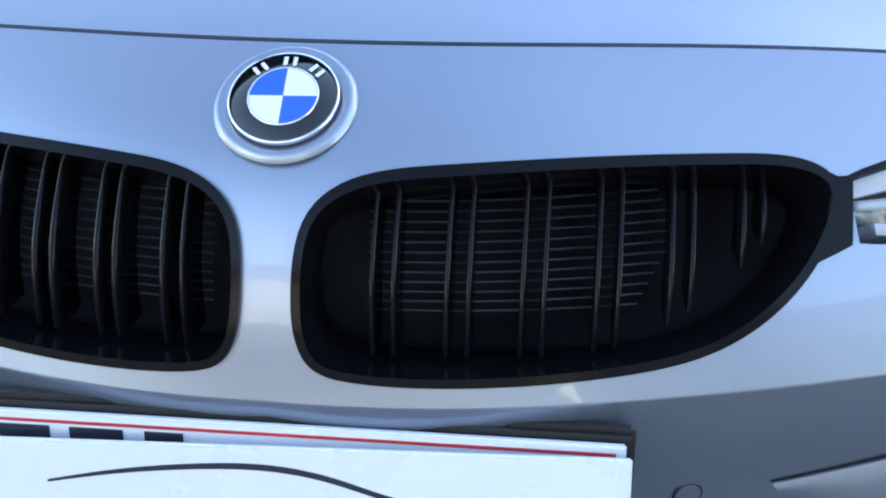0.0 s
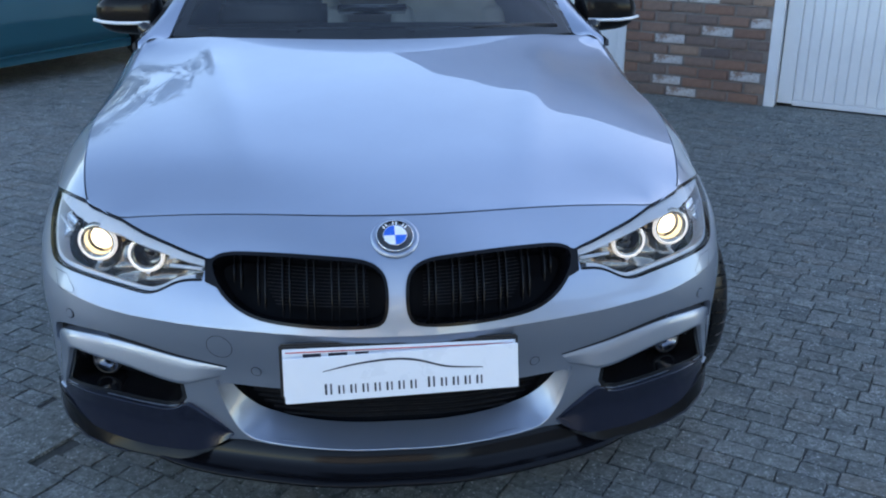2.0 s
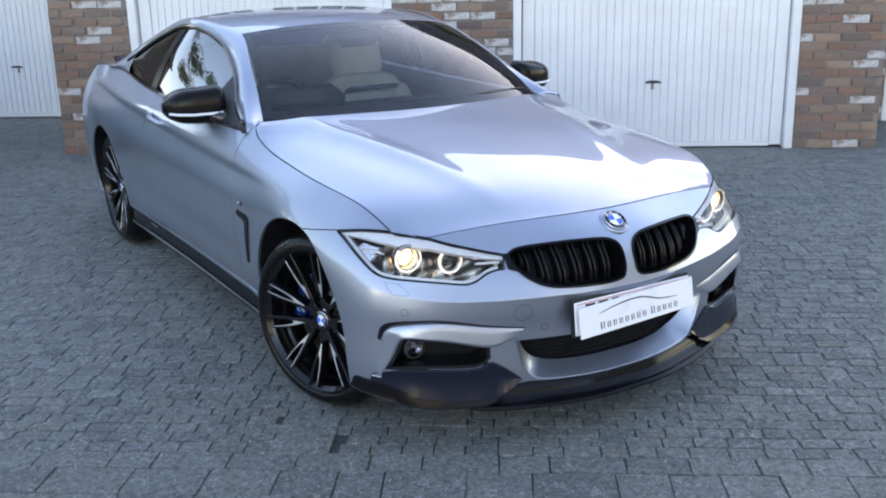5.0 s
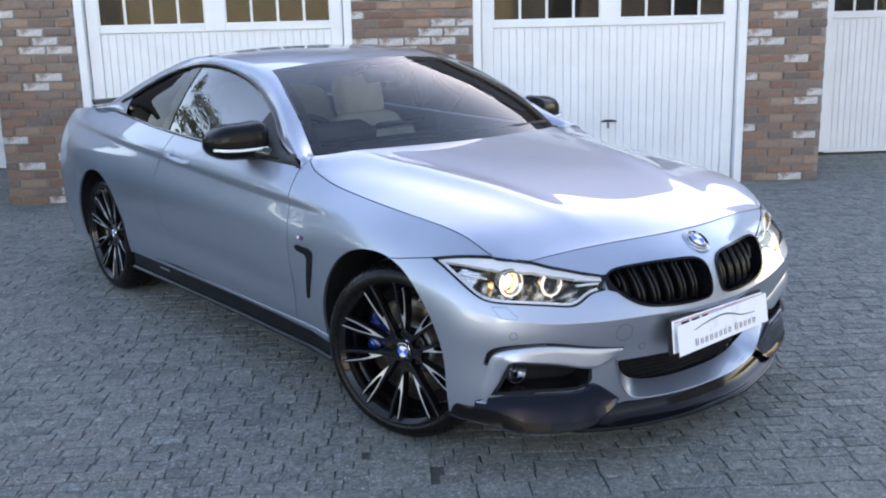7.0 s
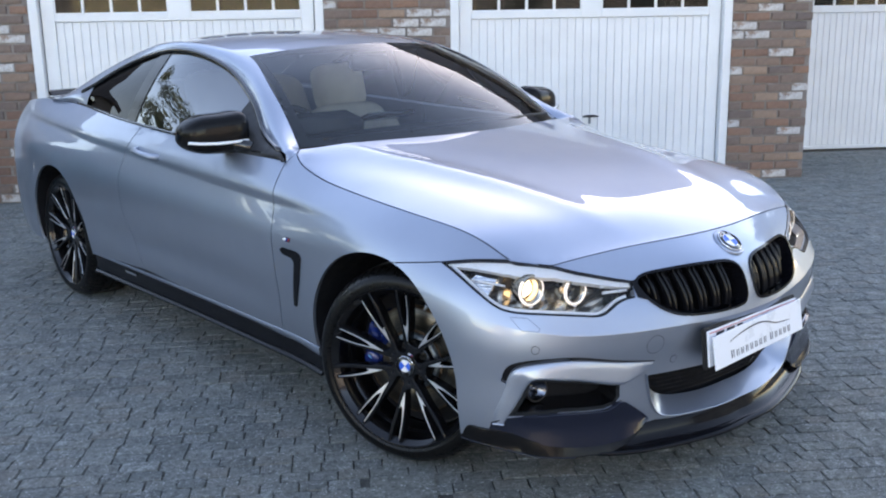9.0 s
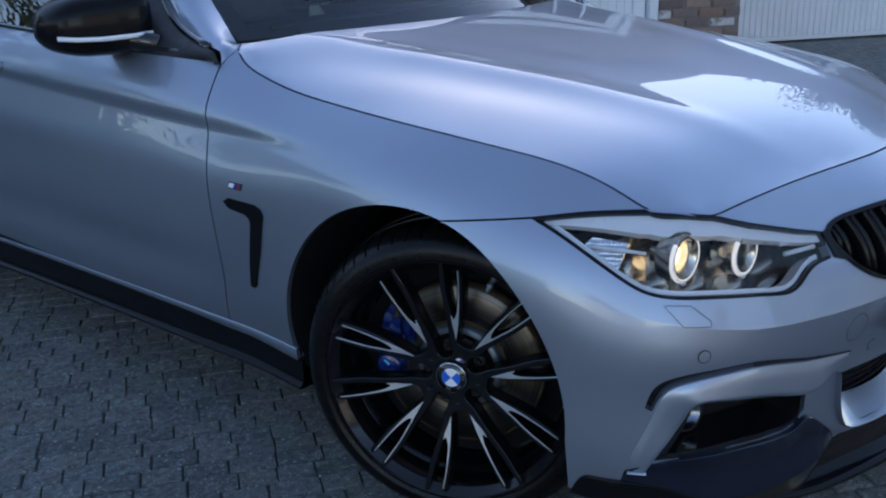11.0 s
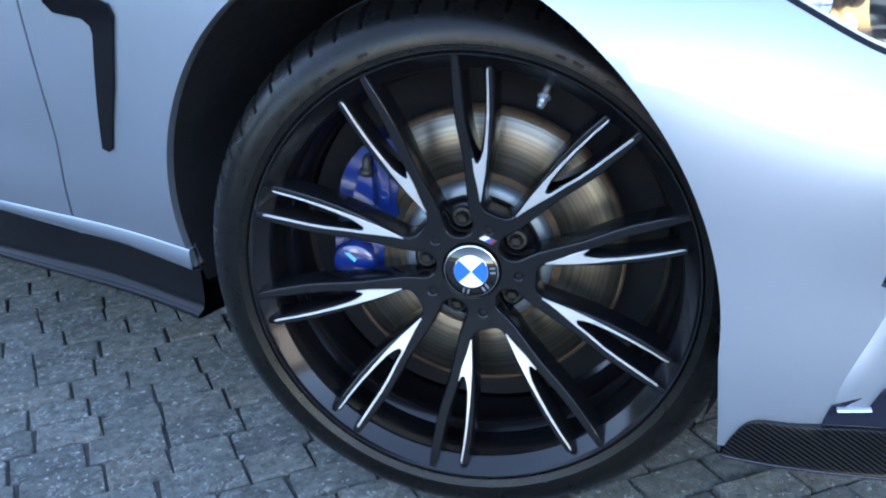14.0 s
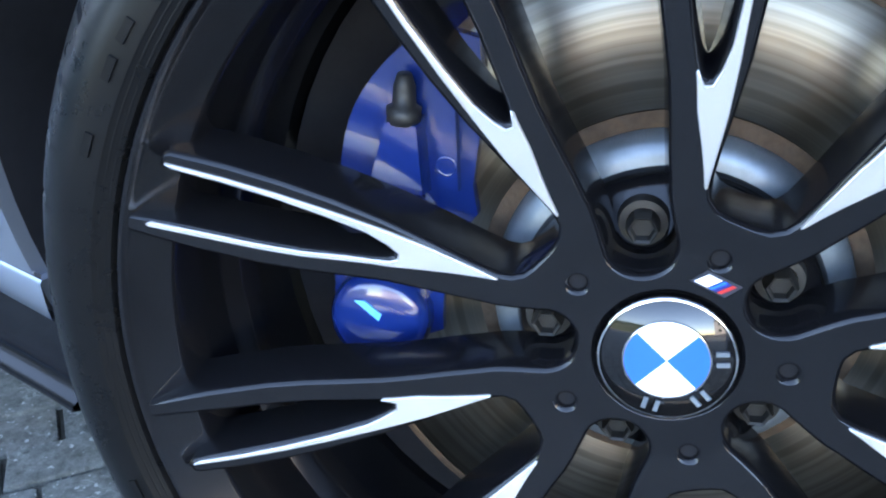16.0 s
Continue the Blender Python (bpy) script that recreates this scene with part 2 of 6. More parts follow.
def mat_limed():
    m = Mat("whitewashed_brick", rough=0.9, base=(0.6, 0.58, 0.56))
    n = m.noise(14.0, 8.0, 0.75)
    m.color(m.ramp(n, [(0.42, (0.27, 0.17, 0.125)), (0.50, (0.52, 0.49, 0.47)), (0.75, (0.74, 0.74, 0.75))]))
    m.bump(m.noise(50.0, 8.0, 0.8), 0.6, 0.005)
    return m.m


LIMED = mat_limed()
MORTAR = mat_plain("mortar", (0.235, 0.20, 0.18), 0.95, vary=0.25, scale=10.0, bump=0.6, bscale=90.0, bdist=0.004)
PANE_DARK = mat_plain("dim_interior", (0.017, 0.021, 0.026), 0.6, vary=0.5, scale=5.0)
DOOR_WHITE = mat_plain("white_door_paint", (0.78, 0.79, 0.80), 0.42, vary=0.05, scale=2.2, bump=0.05, bscale=60.0)
ROOF_TILE = mat_plain("roof_tile", (0.11, 0.085, 0.075), 0.85, vary=0.4, scale=5.0, bump=0.5, bscale=60.0, bdist=0.004)
BARK = mat_plain("bark", (0.10, 0.075, 0.055), 0.95, vary=0.4, scale=12.0, bump=0.8, bscale=40.0, bdist=0.01)
LEAF = mat_plain("leaf", (0.042, 0.066, 0.025), 0.6, vary=0.5, scale=1.3)
GRAVEL = mat_plain("dull_gravel", (0.11, 0.10, 0.09), 0.95, vary=0.3, scale=0.7, bump=0.5, bscale=30.0, bdist=0.01)
HOUSE_WALL = mat_plain("house_wall", (0.66, 0.62, 0.56), 0.9, vary=0.2, scale=3.0)


# ---- mesh helpers ----
def grown(name, bm, material, parent=None, label="", smooth=True):
    me = bpy.data.meshes.new(name)
    bm.to_mesh(me)
    bm.free()
    if material:
        me.materials.append(material)
    for p in me.polygons:
        p.use_smooth = smooth
    ob = new(name, me)
    if parent is not None:
        ob.parent = parent
    if label:
        ob["label"] = label
    return ob


def part(name, bm, material, parent, label="", smooth=True, bevel=0.0):
    if bevel:
        bmesh.ops.bevel(bm, geom=bm.edges[:], offset=bevel, segments=2, affect="EDGES", clamp_overlap=True)
    return grown(name, bm, material, parent, label, smooth)


def thing(name, label, category, group="", kind="", at=None):
    ob = tagged(new(name), label, category, group, kind)
    ob.empty_display_size = 0.1
    if at is not None:
        ob.matrix_world = at
    return ob


def box(size, at=None, bm=None):
    bm = bm or bmesh.new()
    m = (at or Matrix()) @ Matrix.Diagonal((*size, 1))
    bmesh.ops.create_cube(bm, size=1.0, matrix=m)
    return bm


def sharp_box(name, size, at, material, parent, label="", bevel=0.003):
    bm = box(size, at)
    if bevel:
        bmesh.ops.bevel(bm, geom=bm.edges[:], offset=bevel, segments=1, affect="EDGES", clamp_overlap=True)
    return grown(name, bm, material, parent, label, smooth=False)


def lathe(profile, n=64, bm=None, closed=True, wave=None):
    """Turn a profile of (radius, height) round local z."""
    bm = bm or bmesh.new()
    rings = []
    for k, (r, h) in enumerate(profile):
        ring = []
        for i in range(n):
            a = 2 * math.pi * i / n
            rr, hh = wave(k, i, r, h) if wave else (r, h)
            ring.append(bm.verts.new((rr * math.cos(a), rr * math.sin(a), hh)))
        rings.append(ring)
    for ra, rb in zip(rings[:-1], rings[1:]):
        for i in range(n):
            j = (i + 1) % n
            bm.faces.new((ra[i], ra[j], rb[j], rb[i]))
    if closed:
        for ring in (rings[0], rings[-1]):
            try:
                bm.faces.new(ring)
            except ValueError:
                pass
    bmesh.ops.recalc_face_normals(bm, faces=bm.faces[:])
    return bm


def tube(points, radius, n=8, bm=None, cap=True, taper=None):
    bm = bm or bmesh.new()
    pts = [Vector(p) for p in points]
    rings = []
    for i, p in enumerate(pts):
        d = (pts[min(i + 1, len(pts) - 1)] - pts[max(i - 1, 0)]).normalized()
        side = d.cross(Vector((0, 0, 1)) if abs(d.z) < 0.9 else Vector((1, 0, 0))).normalized()
        up = side.cross(d)
        r = radius * (taper[i] if taper else 1)
        rings.append([bm.verts.new(p + (side * math.cos(2 * math.pi * k / n) + up * math.sin(2 * math.pi * k / n)) * r) for k in range(n)])
    for ra, rb in zip(rings[:-1], rings[1:]):
        for k in range(n):
            bm.faces.new((ra[k], ra[(k + 1) % n], rb[(k + 1) % n], rb[k]))
    if cap:
        bm.faces.new(rings[0][::-1]), bm.faces.new(rings[-1])
    bmesh.ops.recalc_face_normals(bm, faces=bm.faces[:])
    return bm


def prism(outline, depth, at=None, bm=None, top=None):
    """A flat outline in local xy, raised by depth along z; top: an inset of the upper face."""
    bm = bm or bmesh.new()
    m = at or Matrix()
    c = Vector((sum(p[0] for p in outline) / len(outline), sum(p[1] for p in outline) / len(outline)))
    low = [bm.verts.new(m @ Vector((x, y, 0))) for x, y in outline]
    hi = []
    for x, y in outline:
        v = Vector((x, y))
        if top:
            v = v + (c - v).normalized() * min(top, (c - v).length * 0.5)
        hi.append(bm.verts.new(m @ Vector((v.x, v.y, depth))))
    bm.faces.new(low[::-1]), bm.faces.new(hi)
    k = len(outline)
    for i in range(k):
        bm.faces.new((low[i], low[(i + 1) % k], hi[(i + 1) % k], hi[i]))
    bmesh.ops.recalc_face_normals(bm, faces=bm.faces[:])
    return bm


# ---- curves and fields in numpy ----
class Spline:
    """A natural cubic through (x, y) rows; y may be of several columns."""

    def __init__(self, x, y):
        x, y = np.asarray(x, float), np.asarray(y, float)
        n, h = len(x), np.diff(x)
        a, r = np.eye(n), np.zeros_like(y)
        for i in range(1, n - 1):
            a[i, i - 1:i + 2] = h[i - 1], 2 * (h[i - 1] + h[i]), h[i]
            r[i] = 6 * ((y[i + 1] - y[i]) / h[i] - (y[i] - y[i - 1]) / h[i - 1])
        self.x, self.y, self.m = x, y, np.linalg.solve(a, r)

    def __call__(self, q):
        q = np.clip(np.asarray(q, float), self.x[0], self.x[-1])
        i = np.clip(np.searchsorted(self.x, q) - 1, 0, len(self.x) - 2)
        h = self.x[i + 1] - self.x[i]
        a, b = (self.x[i + 1] - q) / h, (q - self.x[i]) / h
        if self.y.ndim > 1:
            a, b, h = a[..., None], b[..., None], h[..., None]
        return a * self.y[i] + b * self.y[i + 1] + ((a**3 - a) * self.m[i] + (b**3 - b) * self.m[i + 1]) * h * h / 6


def through_points(pts, n, closed=False):
    """n points on a smooth curve through the given ones."""
    p = np.asarray(pts, float)
    if closed:
        p = np.vstack([p[-3:], p, p[:4]])
    t = np.r_[0, np.cumsum(np.linalg.norm(np.diff(p, axis=0), axis=1) ** 0.6)]
    s = Spline(t, p)
    lo, hi = (t[3], t[-4]) if closed else (t[0], t[-1])
    return s(np.linspace(lo, hi, n, endpoint=not closed))


def even(poly, step):
    """A polyline cut into even steps; its corners stay."""
    out = []
    p = [np.asarray(q, float) for q in poly]
    for a, b in zip(p[:-1], p[1:]):
        k = max(1, int(round(np.linalg.norm(b - a) / step)))
        out += [a + (b - a) * i / k for i in range(k)]
    return np.array(out + [p[-1]])


def inside(poly, q):
    """Which of the points q lie in the polygon."""
    x, y = q[:, 0], q[:, 1]
    hit = np.zeros(len(q), bool)
    for (x0, y0), (x1, y1) in zip(poly, np.roll(poly, -1, 0)):
        with np.errstate(divide="ignore", invalid="ignore"):
            hit ^= ((y0 > y) != (y1 > y)) & (x < (x1 - x0) * (y - y0) / (y1 - y0) + x0)
    return hit


def panel(name, outline, holes, surf, step, material, parent, label="", flange=0.012, side=1, push=0.0, lines=()):
    """A sheet cut by an outline and holes in a surface's (u, v), with smooth normals and edges turned inward."""
    rings = [np.asarray(outline, float)] + [np.asarray(h, float) for h in holes]
    verts, edges = [], []
    for ring in rings:
        k = len(verts)
        verts += [tuple(p) for p in ring]
        edges += [(k + i, k + (i + 1) % len(ring)) for i in range(len(ring))]
    edge_pts = np.array(verts)
    lo, hi = rings[0].min(0), rings[0].max(0)
    us, vs = np.arange(lo[0] + step / 2, hi[0], step), np.arange(lo[1] + step / 2, hi[1], step)
    gu, gv = np.meshgrid(us, vs)
    gu = gu + (np.arange(len(vs)) % 2)[:, None] * step / 2
    q = np.c_[gu.ravel(), gv.ravel()]
    keep = inside(rings[0], q)
    for h in rings[1:]:
        keep &= ~inside(h, q)
    q = q[keep]
    extra = np.vstack(lines) if len(lines) else np.zeros((0, 2))
    if len(extra):
        ok = inside(rings[0], extra)
        for h in rings[1:]:
            ok &= ~inside(h, extra)
        extra = extra[ok]
        extra = extra[np.array([np.min(((edge_pts - p) ** 2).sum(1)) for p in extra]) > (0.3 * step) ** 2]
        q = q[np.array([np.min(((extra - p) ** 2).sum(1)) for p in q]) > (0.5 * step) ** 2]
    if len(q):
        far = np.array([np.min(((edge_pts - p) ** 2).sum(1)) for p in q]) > (0.45 * step) ** 2
        q = q[far]
    verts += [tuple(p) for p in q] + [tuple(p) for p in extra]
    cv, _, cf, *_ = geometry.delaunay_2d_cdt([Vector(v) for v in verts], edges, [], 0, 1e-6)
    cv = np.array([tuple(v) for v in cv])
    tri = np.array([f for f in cf if len(f) == 3])
    mid = cv[tri].mean(1)
    ok = inside(rings[0], mid)
    for h in rings[1:]:
        ok &= ~inside(h, mid)
    tri = tri[ok]
    p = surf(cv[:, 0], cv[:, 1])
    e = 2e-3
    du = surf(cv[:, 0] + e, cv[:, 1]) - surf(cv[:, 0] - e, cv[:, 1])
    dv = surf(cv[:, 0], cv[:, 1] + e) - surf(cv[:, 0], cv[:, 1] - e)
    nrm = np.cross(du, dv)
    nrm /= np.linalg.norm(nrm, axis=1)[:, None] + 1e-12
    p = p + nrm * push
    if side < 0:
        p, nrm, tri = p * (-1, 1, 1), nrm * (-1, 1, 1), tri[:, ::-1]
    a, b, c = p[tri[:, 0]], p[tri[:, 1]], p[tri[:, 2]]
    if (np.cross(b - a, c - a) * nrm[tri[:, 0]]).sum() < 0:
        tri = tri[:, ::-1]
    faces = tri.tolist()
    pts, ns = p.tolist(), nrm.tolist()
    if flange:
        count = {}
        for f in faces:
            for i in range(3):
                ed = (f[i], f[(i + 1) % 3])
                count[ed] = count.get(ed, 0) + 1
        for (i, j) in [ed for ed in count if (ed[1], ed[0]) not in count]:
            k = len(pts)
            pi, pj, ni, nj = p[i], p[j], nrm[i], nrm[j]
            out = np.cross(pj - pi, ni + nj)
            out = out / (np.linalg.norm(out) + 1e-12)
            pts += [pi.tolist(), pj.tolist(), (pj - nj * flange).tolist(), (pi - ni * flange).tolist()]
            ns += [out.tolist()] * 4
            faces += [[k, k + 3, k + 2, k + 1]]
    me = bpy.data.meshes.new(name)
    me.from_pydata(pts, [], faces)
    me.materials.append(material)
    for poly in me.polygons:
        poly.use_smooth = True
    me.normals_split_custom_set_from_vertices(ns)
    ob = new(name, me)
    if parent is not None:
        ob.parent = parent
    if label:
        ob["label"] = label
    return ob


def sheet(name, rows, material, parent, label="", thick=0.0, side=1):
    """A skin through rows of points; thick: how deep its edges turn in."""
    r = np.asarray(rows, float)
    if side < 0:
        r = r * (-1, 1, 1)
    bm = bmesh.new()
    vs = [[bm.verts.new(p) for p in row] for row in r]
    for ra, rb in zip(vs[:-1], vs[1:]):
        for i in range(len(ra) - 1):
            f = (ra[i], ra[i + 1], rb[i + 1], rb[i])
            bm.faces.new(f if side > 0 else f[::-1])
    bmesh.ops.recalc_face_normals(bm, faces=bm.faces[:])
    if thick:
        bmesh.ops.solidify(bm, geom=bm.faces[:], thickness=thick)
    return grown(name, bm, material, parent, label)


# ---- the yard: u runs along the garage fronts, n towards them ----
YARD_U, YARD_N = Vector((0.818, -0.576, 0)).normalized(), Vector((0.576, 0.818, 0)).normalized()
YARD = Matrix((YARD_U, YARD_N, Vector((0, 0, 1)))).transposed().to_4x4()
WALL_N = 5.38


def yard(u, n, z=0.0):
    return YARD @ Vector((u, n, z))


bm = bmesh.new()
bmesh.ops.create_grid(bm, x_segments=80, y_segments=80, size=400, matrix=YARD @ pose(0, 0, -0.030))
ground = tagged(grown("ground", bm, GRAVEL, None, smooth=False), "dull gravelly ground round the yard", "ground", kind="structure")
bm = box((15.2, 12.4, 0.016), YARD @ pose(-0.8, 1.5, -0.0145))
tagged(grown("pavement_bed", bm, JOINT, None, smooth=False), "dark sanded joints under the paving", "paving", kind="structure")

# ---- garages ----
DOOR_A, DOOR_B = (-3.72, -1.42), (-0.39, 2.00)
DOOR_H = 2.12
WALL_H = 2.75


def wall_block(name, u0, u1, n0, n1, z0, z1, material=MORTAR):
    ob = grown(name, box((u1 - u0, n1 - n0, z1 - z0), YARD @ pose((u0 + u1) / 2, (n0 + n1) / 2, (z0 + z1) / 2)), material, None, smooth=False)
    return tagged(ob, "rustic brick wall with whitewashed bricks", "wall", kind="structure")


PIERS = {}
PIERS["a"] = wall_block("wall_1", -4.42, DOOR_A[0], WALL_N, WALL_N + 0.30, -0.05, WALL_H)
PIERS["b"] = wall_block("wall_2", DOOR_A[1], DOOR_B[0], WALL_N, WALL_N + 0.30, -0.05, WALL_H)
PIERS["c"] = wall_block("wall_3", DOOR_B[1], 2.70, WALL_N, WALL_N + 0.30, -0.05, WALL_H)
wall_block("wall_4", DOOR_A[0], DOOR_A[1], WALL_N, WALL_N + 0.30, DOOR_H + 0.06, WALL_H)
wall_block("wall_5", DOOR_B[0], DOOR_B[1], WALL_N, WALL_N + 0.30, DOOR_H + 0.06, WALL_H)
wall_block("wall_6", -4.42, -4.14, WALL_N + 0.30, 7.66, -0.05, WALL_H)
wall_block("wall_7", 2.42, 2.70, WALL_N + 0.30, 6.90, -0.05, WALL_H)
# set-back garages on either hand
C_N, D_N = 7.64, 6.88
DOOR_C, DOOR_D = (-7.10, -4.86 + 0.10), (3.28, 5.60)


def garage_door(name, u0, u1, n, win_z=1.46):
    """A white boarded up-and-over door in its frame, with two rows of small panes."""
    door = thing(name, "white boarded garage door with small dark panes", "garage door", "garage doors", at=YARD @ pose((u0 + u1) / 2, n, 0))
    w = u1 - u0
    fw = 0.07

    def bar(nm, size, at, mat=DOOR_WHITE, par=door, lab=""):
        return sharp_box(nm, size, at, mat, par, lab, 0.004)

    bar("frame", (fw, 0.11, DOOR_H + 0.06), pose(-w / 2 + fw / 2, 0.05, (DOOR_H + 0.06) / 2))
    bar("frame", (fw, 0.11, DOOR_H + 0.06), pose(w / 2 - fw / 2, 0.05, (DOOR_H + 0.06) / 2))
    bar("frame", (w - 2 * fw, 0.11, 0.06), pose(0, 0.05, DOOR_H + 0.03))
    iw = w - 2 * fw - 0.02
    leaf = bar("leaf", (iw, 0.03, DOOR_H - 0.03), pose(0, 0.10, DOOR_H / 2 + 0.005))
    # rails and stiles standing on the leaf; boards run the whole height under the panes
    st = 0.10
    for x in (-iw / 2 + st / 2, iw / 2 - st / 2):
        bar("stile", (st, 0.03, DOOR_H - 0.04), pose(x, 0.073, DOOR_H / 2 + 0.005), par=leaf)
    mid_h = DOOR_H - 0.02 - win_z + 0.06
    bar("stile", (0.17, 0.03, mid_h), pose(0, 0.073, win_z - 0.06 + mid_h / 2), par=leaf)
    bar("bottom_rail", (iw - 2 * st, 0.024, 0.035), pose(0, 0.077, 0.030), par=leaf)
    k = 30
    bw = (iw - 2 * st) / k
    for i in range(k):
        bar("board", (bw - 0.005, 0.018, win_z - 0.06 - 0.052), pose(-iw / 2 + st + bw * (i + 0.5), 0.083, 0.050 + (win_z - 0.06 - 0.05) / 2), par=leaf)
    half = (iw - 2 * st - 0.17) / 2
    for sx in (-1, 1):
        cx = sx * (0.085 + half / 2)
        bar("rail", (half, 0.028, 0.10), pose(cx, 0.074, DOOR_H - 0.07), par=leaf)
        bar("rail", (half, 0.028, 0.06), pose(cx, 0.074, win_z - 0.03), par=leaf)
        # panes
        top = DOOR_H - 0.12
        pw = half / 4
        # near-black board close behind the glass; its colour stands for the unlit inside
        back = bar("interior_shade", (half, 0.004, top - win_z), pose(cx, 0.0835, (top + win_z) / 2), PANE_DARK, leaf)
        for r in range(2):
            ph = (top - win_z) / 2
            for i in range(4):
                gl = bar("pane", (pw - 0.022, 0.004, ph - 0.022), pose(cx - half / 2 + pw * (i + 0.5), 0.076, win_z + ph * (r + 0.5)), WINDOW_GLASS, leaf)
                gl.visible_shadow = False
        for i in range(5):
            bar("glazing_bar", (0.022, 0.018, top - win_z), pose(cx - half / 2 + pw * i, 0.071, (top + win_z) / 2), par=leaf)
        for r in range(3):
            bar("glazing_bar", (half, 0.017, 0.022), pose(cx, 0.0715, win_z + ph * r), par=leaf)
    # T handle
    bm = tube([(-0.068, 0.036, 0.574), (-0.03, 0.030, 0.580), (0.03, 0.030, 0.580), (0.068, 0.036, 0.574)], 0.010, 8, taper=[0.6, 1.1, 1.1, 0.6])
    tube([(0, 0.03, 0.576), (0, 0.068, 0.572)], 0.009, 8, bm)
    part("handle", bm, BLACK_SATIN, leaf, "dark T handle")
    part("lock_plate", box((0.022, 0.006, 0.070), pose(0, 0.071, 0.545)), STEEL_GREY, leaf, smooth=False, bevel=0.002)
    return door


garage_door("garage_door", *DOOR_A, WALL_N, win_z=1.49)
garage_door("garage_door", *DOOR_B, WALL_N)
garage_door("garage_door", *DOOR_C, C_N)
garage_door("garage_door", *DOOR_D, D_N)
PIERS["d"] = wall_block("wall_8", DOOR_C[1], -4.14, C_N, C_N + 0.3, -0.05, WALL_H)
PIERS["e"] = wall_block("wall_9", -9.0, DOOR_C[0], C_N, C_N + 0.3, -0.05, WALL_H)
wall_block("wall_10", DOOR_C[0], DOOR_C[1], C_N, C_N + 0.3, DOOR_H + 0.06, WALL_H)
PIERS["f"] = wall_block("wall_11", 2.42, DOOR_D[0], D_N, D_N + 0.3, -0.05, WALL_H)
wall_block("wall_12", DOOR_D[0], DOOR_D[1], D_N, D_N + 0.3, DOOR_H + 0.06, WALL_H)
wall_block("wall_13", DOOR_D[1], 9.0, D_N, D_N + 0.3, -0.05, WALL_H)
wall_block("wall_14", -9.0, 9.0, 12.0, 12.3, -0.05, WALL_H)


def pitched_roof(name, u0, u1, n0, n1, z0, rise):
    """A tiled roof with its ridge along u."""
    nm = (n0 + n1) / 2
    bm = bmesh.new()
    rows = [(n0 - 0.25, z0 - 0.10), (nm, z0 + rise), (n1 + 0.25, z0 - 0.10)]
    vs = [[bm.verts.new(yard(u, n, z)) for u in (u0 - 0.15, u1 + 0.15)] for n, z in rows]
    for a, b in zip(vs[:-1], vs[1:]):
        bm.faces.new((a[0], a[1], b[1], b[0]))
    bmesh.ops.recalc_face_normals(bm, faces=bm.faces[:])
    bmesh.ops.solidify(bm, geom=bm.faces[:], thickness=0.10)
    roof = tagged(grown(name, bm, ROOF_TILE, None, smooth=False), "unseen dark tiled garage roof", "roof", kind="structure")
    return roof


# roofs are out of view; roof_1's rise shades the car and shapes bonnet reflections
pitched_roof("roof_1", -4.42, 2.70, WALL_N, 11.0, WALL_H, 2.3)
pitched_roof("roof_2", -9.0, -4.3, C_N, 12.2, WALL_H, 1.6)
pitched_roof("roof_3", 2.6, 9.0, D_N, 12.2, WALL_H, 1.6)


# ---- the car: one skin round its sides, in (s, z): s runs from the nose along the plan ----
PLAN = [(-0.323, 0.078), (-0.15, 0.028), (0, 0.016), (0.15, 0.028), (0.323, 0.078), (0.402, 0.106), (0.58, 0.17), (0.70, 0.217), (0.764, 0.255), (0.822, 0.315), (0.865, 0.405),
        (0.889, 0.50), (0.905, 0.66), (0.911, 0.80), (0.908, 1.0), (0.902, 1.35), (0.904, 1.8), (0.908, 2.4), (0.914, 3.1), (0.915, 3.55), (0.902, 3.95), (0.865, 4.27), (0.79, 4.48), (0.62, 4.575), (0.3, 4.625), (0, 4.64), (-0.3, 4.625)]
_p = np.array(PLAN)
_s = np.r_[0, np.cumsum(np.linalg.norm(np.diff(_p, axis=0), axis=1))]
_s -= _s[2]
PLAN_CURVE = Spline(_s, _p)
S_END = float(_s[-2])
Z_LEVELS = [0.18, 0.30, 0.42, 0.52, 0.58, 0.64, 0.70, 0.76, 0.82, 0.88, 0.94, 1.00, 1.06]
